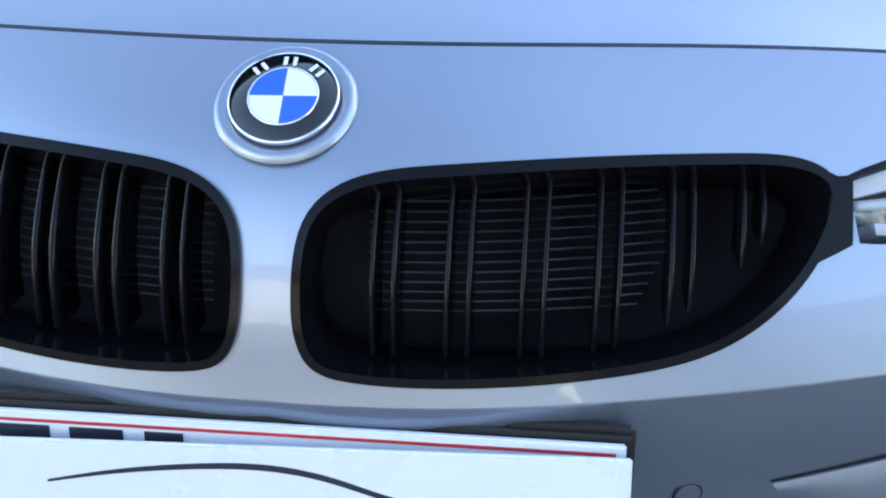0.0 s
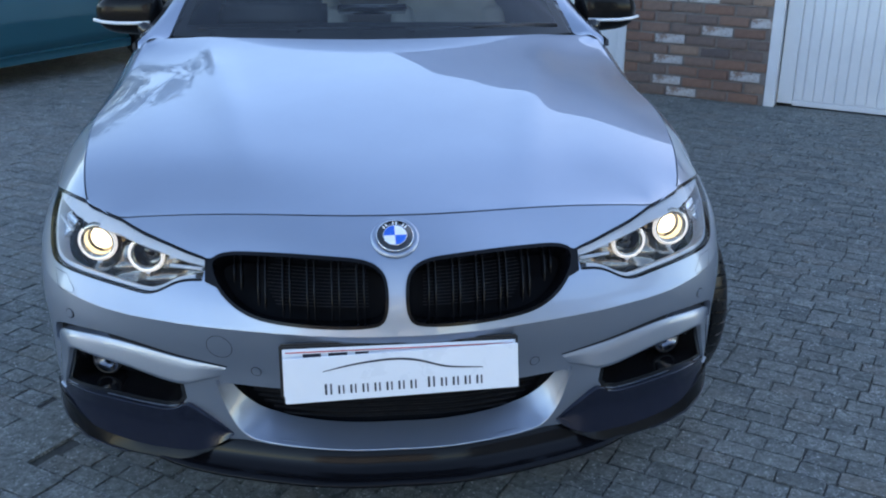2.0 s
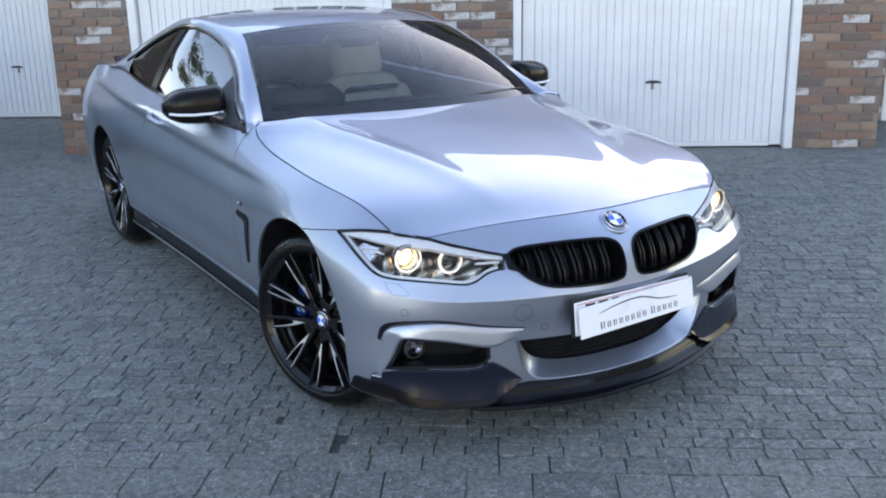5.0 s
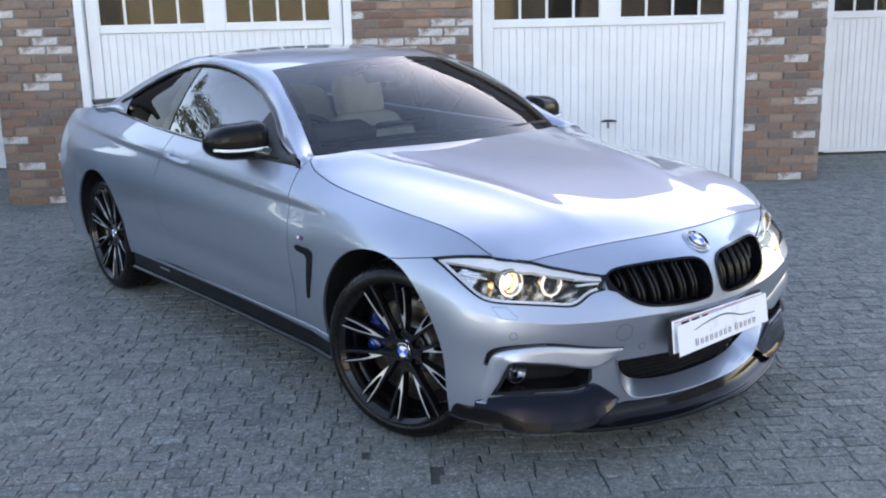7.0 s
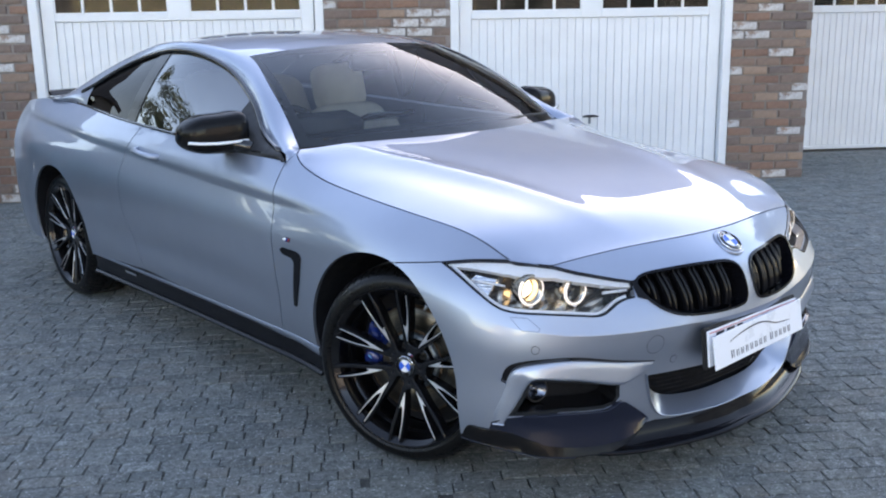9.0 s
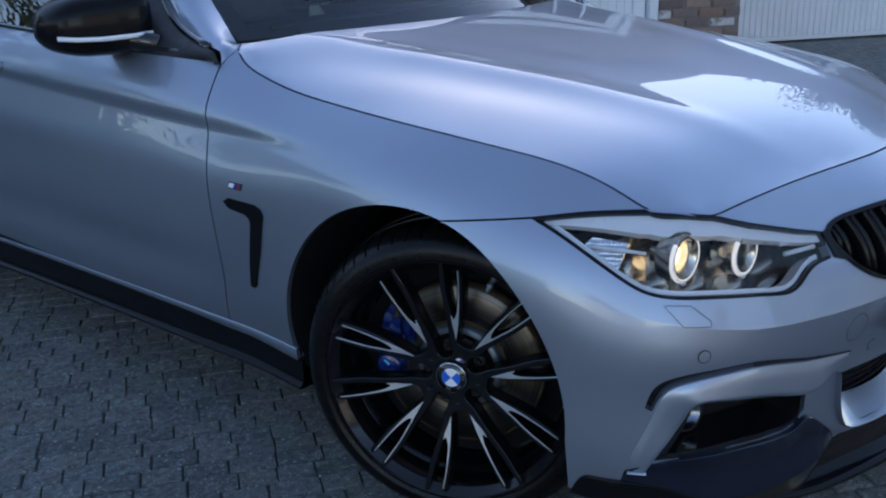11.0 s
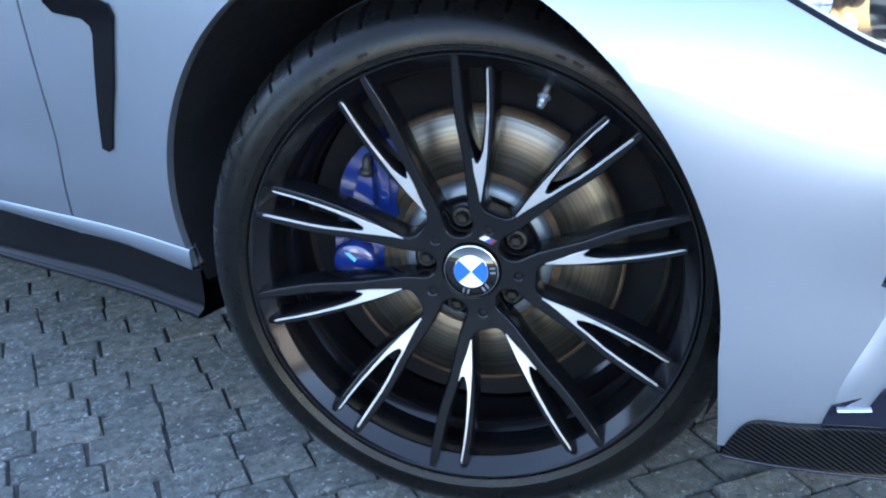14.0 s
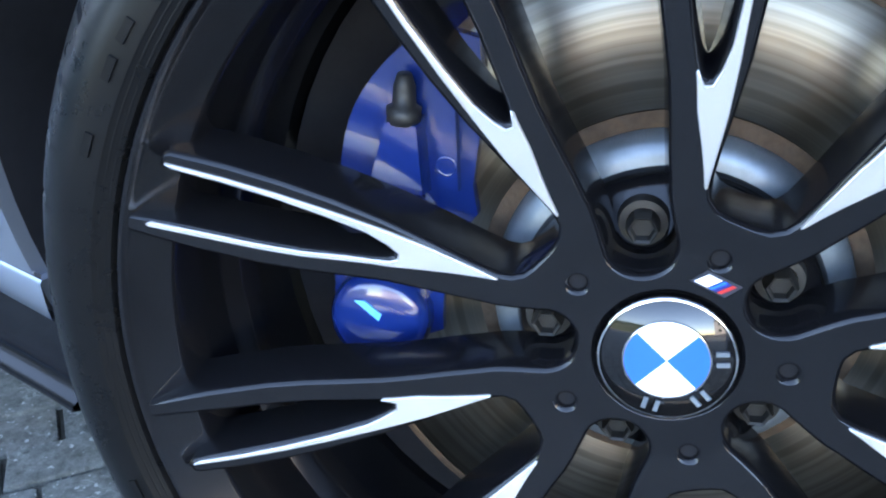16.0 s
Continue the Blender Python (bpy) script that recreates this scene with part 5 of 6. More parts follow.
bowl_out = through_points(at_x((0.416, 0.378), (0.402, 0.325), (0.384, 0.275), (0.356, 0.238), (0.315, 0.223), (0.20, 0.217), (0.10, 0.2145), (0.0, 0.2135)), 60)
bowl_in = through_points(at_x((0.402, 0.378), (0.384, 0.338), (0.356, 0.298), (0.310, 0.266), (0.245, 0.2525), (0.16, 0.2475), (0.08, 0.2455), (0.0, 0.2445)), 60)
for side in (-1, 1):
    deep = np.interp(np.arange(60), [0, 6, 22], [0.30, 0.5, 1.0])
    rows = [on_skin(bowl_out * (1 - w) + bowl_in * w, np.full(60, p) if p > 0 else p * deep) for w, p in ((-0.05, -0.02), (-0.03, 0.004), (0.0, 0.0115), (0.035, 0.0125), (0.08, 0.009), (0.25, -0.006), (0.5, -0.024), (0.75, -0.042), (1.0, -0.060))]
    sheet("intake_frame", rows, PAINT, car, "silver scooped frame round the lower intake", side=side)
for side in (-1, 1):
    panel("fog_recess", FOG, [], belt, 0.03, DARK_VOID, car, side=side, push=-0.10, flange=0)
    ribbon("fog_frame", FRAME_OUT, FRAME_IN, ((0.0, -0.024), (0.0, -0.004), (0.10, 0.002), (0.45, 0.008), (0.85, 0.014), (0.97, 0.015), (1.02, 0.012), (1.04, -0.05)), PAINT, "silver hooked frame over the fog lamp", side, np.interp(np.arange(60), [0, 9, 38, 47, 59], [0.1, 1.0, 1.0, 0.45, 0.22]))
    end_ = np.linspace((0.931, 0.2755), (0.896, 0.2745), 14)
    ribbon("frame_end", end_, end_ - (0, 0.0034), ((0.0, 0.002), (0.15, 0.004), (0.75, 0.0075), (1.0, 0.007), (1.0, -0.01)), PAINT, "bright lower end of the frame", side)
    ribbon("frame_groove", GROOVE_OUT + (0.004, 0.003), FRAME_OUT - (0.004, 0.003), ((0.0, -0.016), (0.5, -0.017), (1.0, -0.016)), DARK_VOID, "", side)
    ribbon("frame_seam", GROOVE_OUT[:24], FRAME_OUT[:24], ((0.0, 0.0008), (0.5, 0.0009), (1.0, 0.0008)), BLACK_SATIN, "", side)
    ins = panel("fog_insert", shrink(FOG, -0.002), [shrink(FOG, 0.012)], belt, 0.014, BLACK_GLOSS, car, side=side, push=-0.002, flange=0.09)
    m = Matrix.Translation((side * 0.705, 0.302, 0.356)) @ Vector((side * 0.25, -1, 0.05)).to_track_quat("Z", "Y").to_matrix().to_4x4()
    fog = part("fog_lamp", lathe([(0.033, -0.04), (0.0375, 0.0), (0.035, 0.005), (0.032, 0.004)], 32, closed=False), BLACK_SATIN, ins, "round fog lamp")
    fog.matrix_world = m
    part("fog_lens", lathe([(0.0, -0.022), (0.009, -0.020), (0.010, -0.013), (0.020, -0.010), (0.028, -0.003), (0.0325, 0.002)], 32, closed=False), FOG_CLEAR, fog)
    # dark blade under the fog lamp, over a carbon lip that runs round to the wheel
    top_ = through_points([(0.412, 0.2310), (0.435, 0.251), (0.462, 0.272), (0.495, 0.296), (0.522, 0.306), (0.548, 0.293), (0.590, 0.288), (0.640, 0.292), (0.714, 0.300), (0.80, 0.302), (0.87, 0.296), (0.915, 0.284), (0.936, 0.276)], 70)
    low_ = through_points([(0.412, 0.2285), (0.435, 0.213), (0.462, 0.199), (0.495, 0.187), (0.522, 0.182), (0.548, 0.180), (0.590, 0.180), (0.640, 0.185), (0.714, 0.198), (0.80, 0.222), (0.87, 0.244), (0.915, 0.250), (0.944, 0.250)], 70)
    bl = ribbon("corner_blade", top_, low_, ((0.0, -0.014), (0.0, 0.010), (0.016, 0.0122), (0.04, 0.0122), (0.38, 0.0050), (0.46, 0.0058), (0.72, 0.0125), (1.0, 0.021), (1.0, 0.0)), SLATE, "dark glossy corner blade", side, np.interp(np.arange(70), [0, 10, 48, 58, 69], [0.3, 1.0, 1.0, 0.35, 0.12]))
    bl.data.set_sharp_from_angle(angle=radians(28))
    lip_top = through_points([(0.418, 0.226), (0.440, 0.210), (0.470, 0.197), (0.505, 0.187), (0.550, 0.182), (0.62, 0.185), (0.68, 0.193), (0.792, 0.222), (0.85, 0.242), (0.898, 0.252), (0.942, 0.2535), (0.985, 0.254), (1.012, 0.252), (1.036, 0.216)], 80)
    lip_low = through_points([(0.425, 0.219), (0.450, 0.199), (0.480, 0.180), (0.515, 0.163), (0.560, 0.153), (0.62, 0.156), (0.70, 0.164), (0.80, 0.184), (0.85, 0.194), (0.898, 0.2005), (0.942, 0.2045), (0.985, 0.2065), (1.012, 0.2075), (1.039, 0.209)], 80)
    lp = ribbon("blade_lip", lip_top, lip_low, ((0.0, -0.004), (0.0, 0.016), (0.03, 0.0185), (0.40, 0.024), (0.90, 0.030), (0.96, 0.033), (1.0, 0.032), (1.03, 0.028), (1.05, -0.05)), CARBON, "carbon lip with a bright lower edge", side, np.interp(np.arange(80), [0, 14, 45, 60, 79], [0.3, 0.9, 1.0, 0.5, 0.16]))
    lp.data.set_sharp_from_angle(angle=radians(28))
    edge_ = on_skin(lip_low[34:], np.interp(np.arange(34, 80), [0, 14, 45, 60, 79], [0.3, 0.9, 1.0, 0.5, 0.16]) * 0.0335)
    part("lip_edge", tube([tuple(q * (side, 1, 1)) for q in edge_], 0.0018, 6), SLATE, lp, "thin bright edge")
    # washer flap, parking sensors
    wf = np.array(at_x((0.800, 0.597), (0.766, 0.594), (0.746, 0.566), (0.749, 0.557), (0.788, 0.561)))
    wf = even(np.vstack([wf, wf[:1]]), 0.006)[:-1]
    panel("washer_seam", shrink(wf, -0.0005), [shrink(wf, 0.0005)], belt, 0.01, BLACK_SATIN, car, side=side, push=0.0012, flange=0)
    for key in ((0.322, 0.412), (0.763, 0.505)):
        c = at_x(key)[0]
        a = np.linspace(0, 2 * np.pi, 25)[:-1]
        ringo = np.c_[c[0] + 0.0125 * np.cos(a), c[1] + 0.0125 * np.sin(a)]
        panel("sensor_seam", ringo, [shrink(ringo, 0.0016)], belt, 0.01, BLACK_SATIN, car, side=side, push=0.0012, flange=0)
        panel("parking_sensor", shrink(ringo, 0.002), [], belt, 0.006, PAINT, car, side=side, push=0.0022, flange=0.003)
c = at_x((0.402, 0.474))[0]
a = np.linspace(0, 2 * np.pi, 41)[:-1]
tow = np.c_[c[0] + 0.031 * np.cos(a), c[1] + 0.030 * np.sin(a)]
panel("tow_cap_seam", tow, [shrink(tow, 0.0013)], belt, 0.012, BLACK_SATIN, car, side=-1, push=0.0012, flange=0)

# front splitter
run = np.linspace(-1, 1, 61)
rows = []
sp = []
for q in run:
    s = abs(q) * 0.60
    b = belt([s], [0.20])[0]
    e = 2e-3
    tt = belt([s + e], [0.20])[0] - belt([max(s - e, 0)], [0.20])[0]
    n2 = np.array((tt[1], -tt[0])) / np.linalg.norm(tt[:2])
    sp.append((b, n2, 1 if q >= 0 else -1))
for z, o in ((0.240, -0.07), (0.213, -0.006), (0.176, 0.000), (0.154, 0.012), (0.146, 0.034), (0.143, 0.050), (0.135, 0.050), (0.130, 0.036), (0.130, -0.20)):
    rows.append([((b[0] + n2[0] * o * (1 - 0.5 * abs(q) ** 7)) * sg, b[1] + n2[1] * o * (1 - 0.5 * abs(q) ** 7), z + 0.016 * abs(q) ** 6) for q, (b, n2, sg) in zip(run, sp)])
sheet("front_splitter", rows, GRILLE_BLACK, car, "gloss black front splitter")

# number plate with a board over it
plate_at = Matrix.Translation((0.004, 0.029, 0.443)) @ pose(0, 0, 0, 84, 0, 1.2)
part("plate_holder", box((0.535, 0.128, 0.014), plate_at @ pose(0, 0, -0.012)), BLACK_PLASTIC, car, smooth=False, bevel=0.004)
plate = part("number_plate", box((0.520, 0.111, 0.006), plate_at @ pose(0, 0, 0.0)), PLATE_WHITE, car, "white number plate mostly covered", smooth=False, bevel=0.0015)
part("red_border", box((0.505, 0.0022, 0.0012), plate_at @ pose(0, 0.0485, 0.0036)), RED_LINE, plate, smooth=False)
for k, (x, w) in enumerate(((-0.195, 0.040), (-0.138, 0.042), (-0.085, 0.030))):
    part("character", box((w, 0.05, 0.0012), plate_at @ pose(x, 0.0195, 0.0036)), INK, plate, smooth=False)
board_at = Matrix.Translation((0.008, 0.011, 0.439)) @ pose(0, 0, 0, 82, 0, 1.6) @ pose(0, 0, 0, 0, 0, 1.4)
board = part("dealer_board", box((0.522, 0.104, 0.005), board_at), PLATE_WHITE, car, "white dealer board with a dark swoosh line", smooth=False, bevel=0.0015)
sw = through_points([(-0.175, 0.018), (-0.12, 0.028), (-0.06, 0.0345), (0.0, 0.035), (0.05, 0.025), (0.09, 0.012), (0.13, 0.006), (0.18, 0.002)], 40)
wd = 0.0006 + 0.0019 * np.sin(np.linspace(0.1, np.pi - 0.1, 40)) ** 0.8
loop = [tuple(p + (0, w)) for p, w in zip(sw, wd)] + [tuple(p - (0, w)) for p, w in zip(sw[::-1], wd[::-1])]
part("swoosh", prism(loop, 0.0008, board_at @ pose(0, 0, 0.0024)), INK, board, smooth=False)
x = -0.177
for k in range(13):
    w, h = (0.0235, 0.031) if k in (0, 8) else (0.0205, 0.025)
    if k == 8:
        x += 0.012
    cx = x + w / 2
    # a plain bar for each sign of the line
    bm = box((w * 0.22, h * 0.80, 0.0008), board_at @ pose(cx - w * 0.24, -0.036 + h * 0.4, 0.0026))
    box((w * 0.17, h * 0.80, 0.0008), board_at @ pose(cx + w * 0.24, -0.036 + h * 0.4, 0.0026), bm)
    part("mark", bm, INK, board, smooth=False)
    x += w + 0.0062


# ---- wheels: local z points out of the car, y up ----
def polar(r, a):
    return np.array((r * math.cos(radians(a)), r * math.sin(radians(a))))


def spoke_top(r):
    return np.interp(r, [0.03, 0.058, 0.09, 0.14, 0.25, 0.27], [-0.0115, -0.0105, -0.006, 0.002, 0.0215, 0.0245])


def crown(x, y):
    return np.stack([x, y, spoke_top(np.hypot(x, y))], -1)


def plate(name, outline, holes, lift, chamfer, deep, flare, step, material, parent, label=""):
    """A plate on the crowned wheel face: flat top, a small chamfer, and sides that go down and out."""
    rings = [np.asarray(outline, float)] + [np.asarray(h, float) for h in holes]
    ob = panel(name, shrink(rings[0], chamfer), [shrink(h, -chamfer) for h in rings[1:]], crown, step, material, parent, label, flange=0, push=lift)
    bm = bmesh.new()
    for i, ring_ in enumerate(rings):
        sg = 1 if i == 0 else -1
        loops = []
        for inn, dz in ((chamfer, 0.0), (chamfer * 0.25, -chamfer * 0.5), (-flare * 0.1, -chamfer * 1.5), (-flare, -deep)):
            q = shrink(ring_, inn * sg)
            z = spoke_top(np.hypot(ring_[:, 0], ring_[:, 1])) + lift + dz
            loops.append([bm.verts.new((x, y, h)) for (x, y), h in zip(q, z)])
        for ra, rb in zip(loops[:-1], loops[1:]):
            for k in range(len(ra)):
                j = (k + 1) % len(ra)
                bm.faces.new((ra[k], ra[j], rb[j], rb[k]))
    bmesh.ops.recalc_face_normals(bm, faces=bm.faces[:])
    part("edge", bm, material, ob)
    return ob


def arc(c, r, a0, a1, n):
    return [np.array(c) + polar(r, a) for a in np.linspace(a0, a1, n)]


# one half of a spoke pair, as (radius, degrees from the pair's middle)
PAIR_IN = [(0.0780, 0), (0.0785, 5), (0.0800, 9), (0.0845, 11.9), (0.0910, 13.0), (0.105, 12.8), (0.125, 12.3), (0.150, 12.0), (0.175, 12.3), (0.200, 12.9), (0.225, 13.7), (0.250, 14.7), (0.2535, 15.2), (0.2535, 16.5), (0.2500, 16.9)]
PAIR_FORK = [(0.225, 16.5), (0.200, 16.1), (0.175, 15.9), (0.155, 16.1), (0.1440, 16.8), (0.1400, 17.6), (0.1395, 18.3), (0.1415, 19.0), (0.1480, 19.8), (0.160, 20.7), (0.180, 21.9), (0.200, 22.5), (0.230, 22.9), (0.262, 23.2)]
PAIR_OUT = [(0.2650, 23.6), (0.2650, 24.5), (0.262, 25.3), (0.230, 25.9), (0.200, 26.2), (0.180, 26.0), (0.160, 25.4), (0.140, 24.7), (0.120, 24.5), (0.105, 24.5), (0.094, 24.3), (0.085, 24.3), (0.076, 23.4), (0.068, 22.0)]


def wheel(at, first, label, detail=True):
    body = part("wheel", lathe([(0.2660, 0.004), (0.2675, 0.019), (0.2668, 0.0248), (0.2655, 0.0262), (0.2638, 0.0258), (0.2622, 0.0232), (0.2610, 0.0210), (0.2475, 0.0085), (0.2462, 0.0068), (0.2455, 0.0040), (0.2450, -0.030), (0.2440, -0.046), (0.2375, -0.054), (0.2352, -0.058), (0.2345, -0.10), (0.2380, -0.17), (0.2600, -0.20)], 120, closed=False), RIM_BLACK, car, label)
    body.data.set_sharp_from_angle(angle=radians(32))
    body.matrix_world = at

    def tread(k, i, r, h):
        if 6 <= k <= 8 and (i + k) % 12 == 0:
            return r - (0.0060, 0.0105, 0.0120)[k - 6], h - 0.0030
        return r, h

    prof = [(0.2650, 0.016), (0.2685, 0.0270), (0.2770, 0.0312), (0.2880, 0.0310), (0.2990, 0.0262), (0.3090, 0.0172), (0.3180, 0.0050), (0.3255, -0.010), (0.3305, -0.028), (0.3330, -0.052), (0.3265, -0.054), (0.3265, -0.062), (0.3335, -0.064), (0.3340, -0.10), (0.3270, -0.102), (0.3270, -0.112), (0.3340, -0.114), (0.3330, -0.17), (0.3285, -0.200), (0.3150, -0.216), (0.2700, -0.205)]
    tyre = part("tyre", lathe(prof, 720, closed=False, wave=tread), RUBBER, body, "low-profile black tyre")
    tyre.data.set_sharp_from_angle(angle=radians(26))
    for r in (0.2705, 0.2735, 0.2765):
        h = float(np.interp(r, [0.2685, 0.2770], [0.0270, 0.0312]))
        part("tyre_rib", lathe([(r - 0.0008, h - 0.0006), (r, h + 0.0006), (r + 0.0008, h)], 120, closed=False), RUBBER, tyre)
    part("hub_face", lathe([(0.030, -0.030), (0.043, -0.0300), (0.0445, -0.040), (0.074, -0.044), (0.080, -0.060), (0.082, -0.075)], 60, closed=False), RIM_BLACK, body)
    # black star: hub and ten arms with their bars, one casting
    outline = []
    for k in range(5):
        c = first + 72 * k
        half = PAIR_IN[1:] + PAIR_FORK + PAIR_OUT
        left = [polar(r, c - a) for r, a in half[::-1]]
        right = [polar(r, c + a) for r, a in half]
        b = polar(0.060, c + 36)
        notch = arc(b, 0.0165, c + 36 - 90 - 8, c + 36 - 270 + 8, 15)
        outline += left + [polar(PAIR_IN[0][0], c)] + right + [np.array(q) for q in notch]
    holes = [np.array(arc((0, 0), 0.0345, 0, 352.5, 48))] + [np.array(arc(polar(0.0565, first + 72 * k), 0.0044, 0, 330, 12)) for k in range(5)]
    star = plate("spokes", np.array(outline), holes, 0.0, 0.0020, 0.034, 0.0025, 0.011, RIM_BLACK, body, "satin black spoke star")
    for k in range(5):
        c = first + 72 * k
        for sg in (-1, 1):
            out_angle = (c + sg * 24.0 + 180) % 360 - 180
            both = any(abs((out_angle - q + 180) % 360 - 180) < 9 for q in (163, 43.6, -28.5, -125.4))
            head = [(0.0900, 13.9), (0.105, 13.6), (0.125, 13.3), (0.150, 13.65), (0.175, 14.15), (0.200, 14.7), (0.225, 15.35), (0.247, 16.0), (0.2505, 16.1), (0.2505, 16.3), (0.247, 16.5), (0.225, 15.95), (0.200, 15.5), (0.175, 15.3), (0.155, 15.45), (0.1440, 16.3), (0.1375, 17.3), (0.1370, 18.6)]
            w = 1.0
            prong = [(0.1400, 19.5), (0.1480, 20.15), (0.160, 20.9), (0.180, 22.2), (0.200, 22.8), (0.230, 23.15), (0.252, 23.4), (0.254, 23.45 + w * 0.35), (0.252, 23.4 + w * 0.65), (0.230, 23.15 + w * 0.75), (0.200, 22.8 + w * 0.85), (0.180, 22.2 + w * 0.95), (0.160, 21.0 + w), (0.148, 20.2 + w), (0.140, 20.0 + w * 0.8)]
            stub = [(0.1400, 19.2), (0.1440, 19.9), (0.1425, 20.3), (0.138, 20.0)]
            root = [(0.125, 19.0 + w * 0.3), (0.110, 17.3 + w * 0.2), (0.098, 15.9), (0.0905, 14.9), (0.0893, 14.4)]
            face = head + (prong if both else stub) + root
            pts = [polar(r, c + sg * a) for r, a in face]
            plate("machined_face", np.array(pts[::sg]), [], 0.0014, 0.0006, 0.0016, 0.0, 0.012, MACHINED, star, "bright machined face")
        # bolt in its pocket between the pairs
        b = polar(0.060, c + 36)
        bm = lathe([(0.0, -0.0335), (0.0060, -0.0335), (0.0060, -0.0275), (0.0072, -0.0265), (0.0082, -0.0285), (0.0082, -0.040)], 6, closed=False)
        lathe([(0.0082, -0.036), (0.0118, -0.0365), (0.0128, -0.043)], 24, bm, closed=False)
        bmesh.ops.transform(bm, matrix=pose(b[0], b[1], 0), verts=bm.verts[:])
        bo = part("wheel_bolt", bm, BOLT, body)
        bo.data.set_sharp_from_angle(angle=radians(30))
        h = polar(0.0565, c)
        bm = lathe([(0.0, -0.0140), (0.0060, -0.0140)], 16, closed=False)
        bmesh.ops.transform(bm, matrix=pose(h[0], h[1], 0), verts=bm.verts[:])
        part("bolt_hole", bm, DARK_VOID, body)
    part("cap_seat", lathe([(0.0355, -0.0116), (0.0352, -0.013), (0.030, -0.016)], 60, closed=False), RIM_BLACK, body)
    cap = roundel(Matrix(), 0.0325, body, turn=radians(45), bars=(radians(-85), radians(-140), radians(165)), ink=STEEL_GREY)
    cap.parent = body
    cap.matrix_world = at @ pose(0, 0, -0.0135)
    for a in list(range(196, 262, 6)) + list(range(20, 74, 6)) + list(range(112, 160, 6)):
        q = polar(0.2840, a + (a % 4))
        bm = box((0.012, 0.004, 0.0012), pose(q[0], q[1], 0.0316) @ pose(0, 0, 0, 0, 0, a - 90))
        part("tyre_mark", bm, RUBBER, tyre, smooth=False)
    v = polar(0.240, 68)
    ax = Vector((-v[0] * 3.6, -v[1] * 3.6, 0.5)).normalized()
    va = part("valve", lathe([(0.0064, -0.004), (0.0062, 0.010), (0.0050, 0.011)], 16, closed=False), BLACK_SATIN, body, "metal tyre valve")
    va.matrix_world = at @ Matrix.Translation((v[0], v[1], -0.014)) @ ax.to_track_quat("Z", "Y").to_matrix().to_4x4()
    part("collar", lathe([(0.0050, 0.010), (0.0072, 0.0105), (0.0076, 0.012), (0.0076, 0.0145), (0.0066, 0.0155), (0.0050, 0.0155)], 6, closed=False), STEEL_GREY, va, smooth=False)
    part("valve_cap", lathe([(0.0052, 0.0150), (0.0052, 0.0215), (0.0042, 0.0220), (0.0042, 0.0255), (0.0034, 0.0265), (0.0, 0.0265)], 18, closed=False), STEEL_GREY, va)
    # small slanted badge of a pale field and three stripes
    for mt, xa, xb in ((INK, -0.0088, 0.0088), (WHITE, -0.0074, -0.0008), (BADGE_BLUE, 0.0002, 0.0020), (INK_BLUE, 0.0022, 0.0040), (RED_LINE, 0.0044, 0.0064)):
        h_ = 0.0042 if mt is INK else 0.0031
        sl = 0.0022
        mk = prism([(xa - sl, -h_), (xb - sl, -h_), (xb + sl, h_), (xa + sl, h_)], 0.0012 if mt is INK else 0.0018, pose(0.0205, 0.0405, -0.0113, 0, 0, -26))
        part("cap_badge", mk, mt, body, smooth=False)
    return body


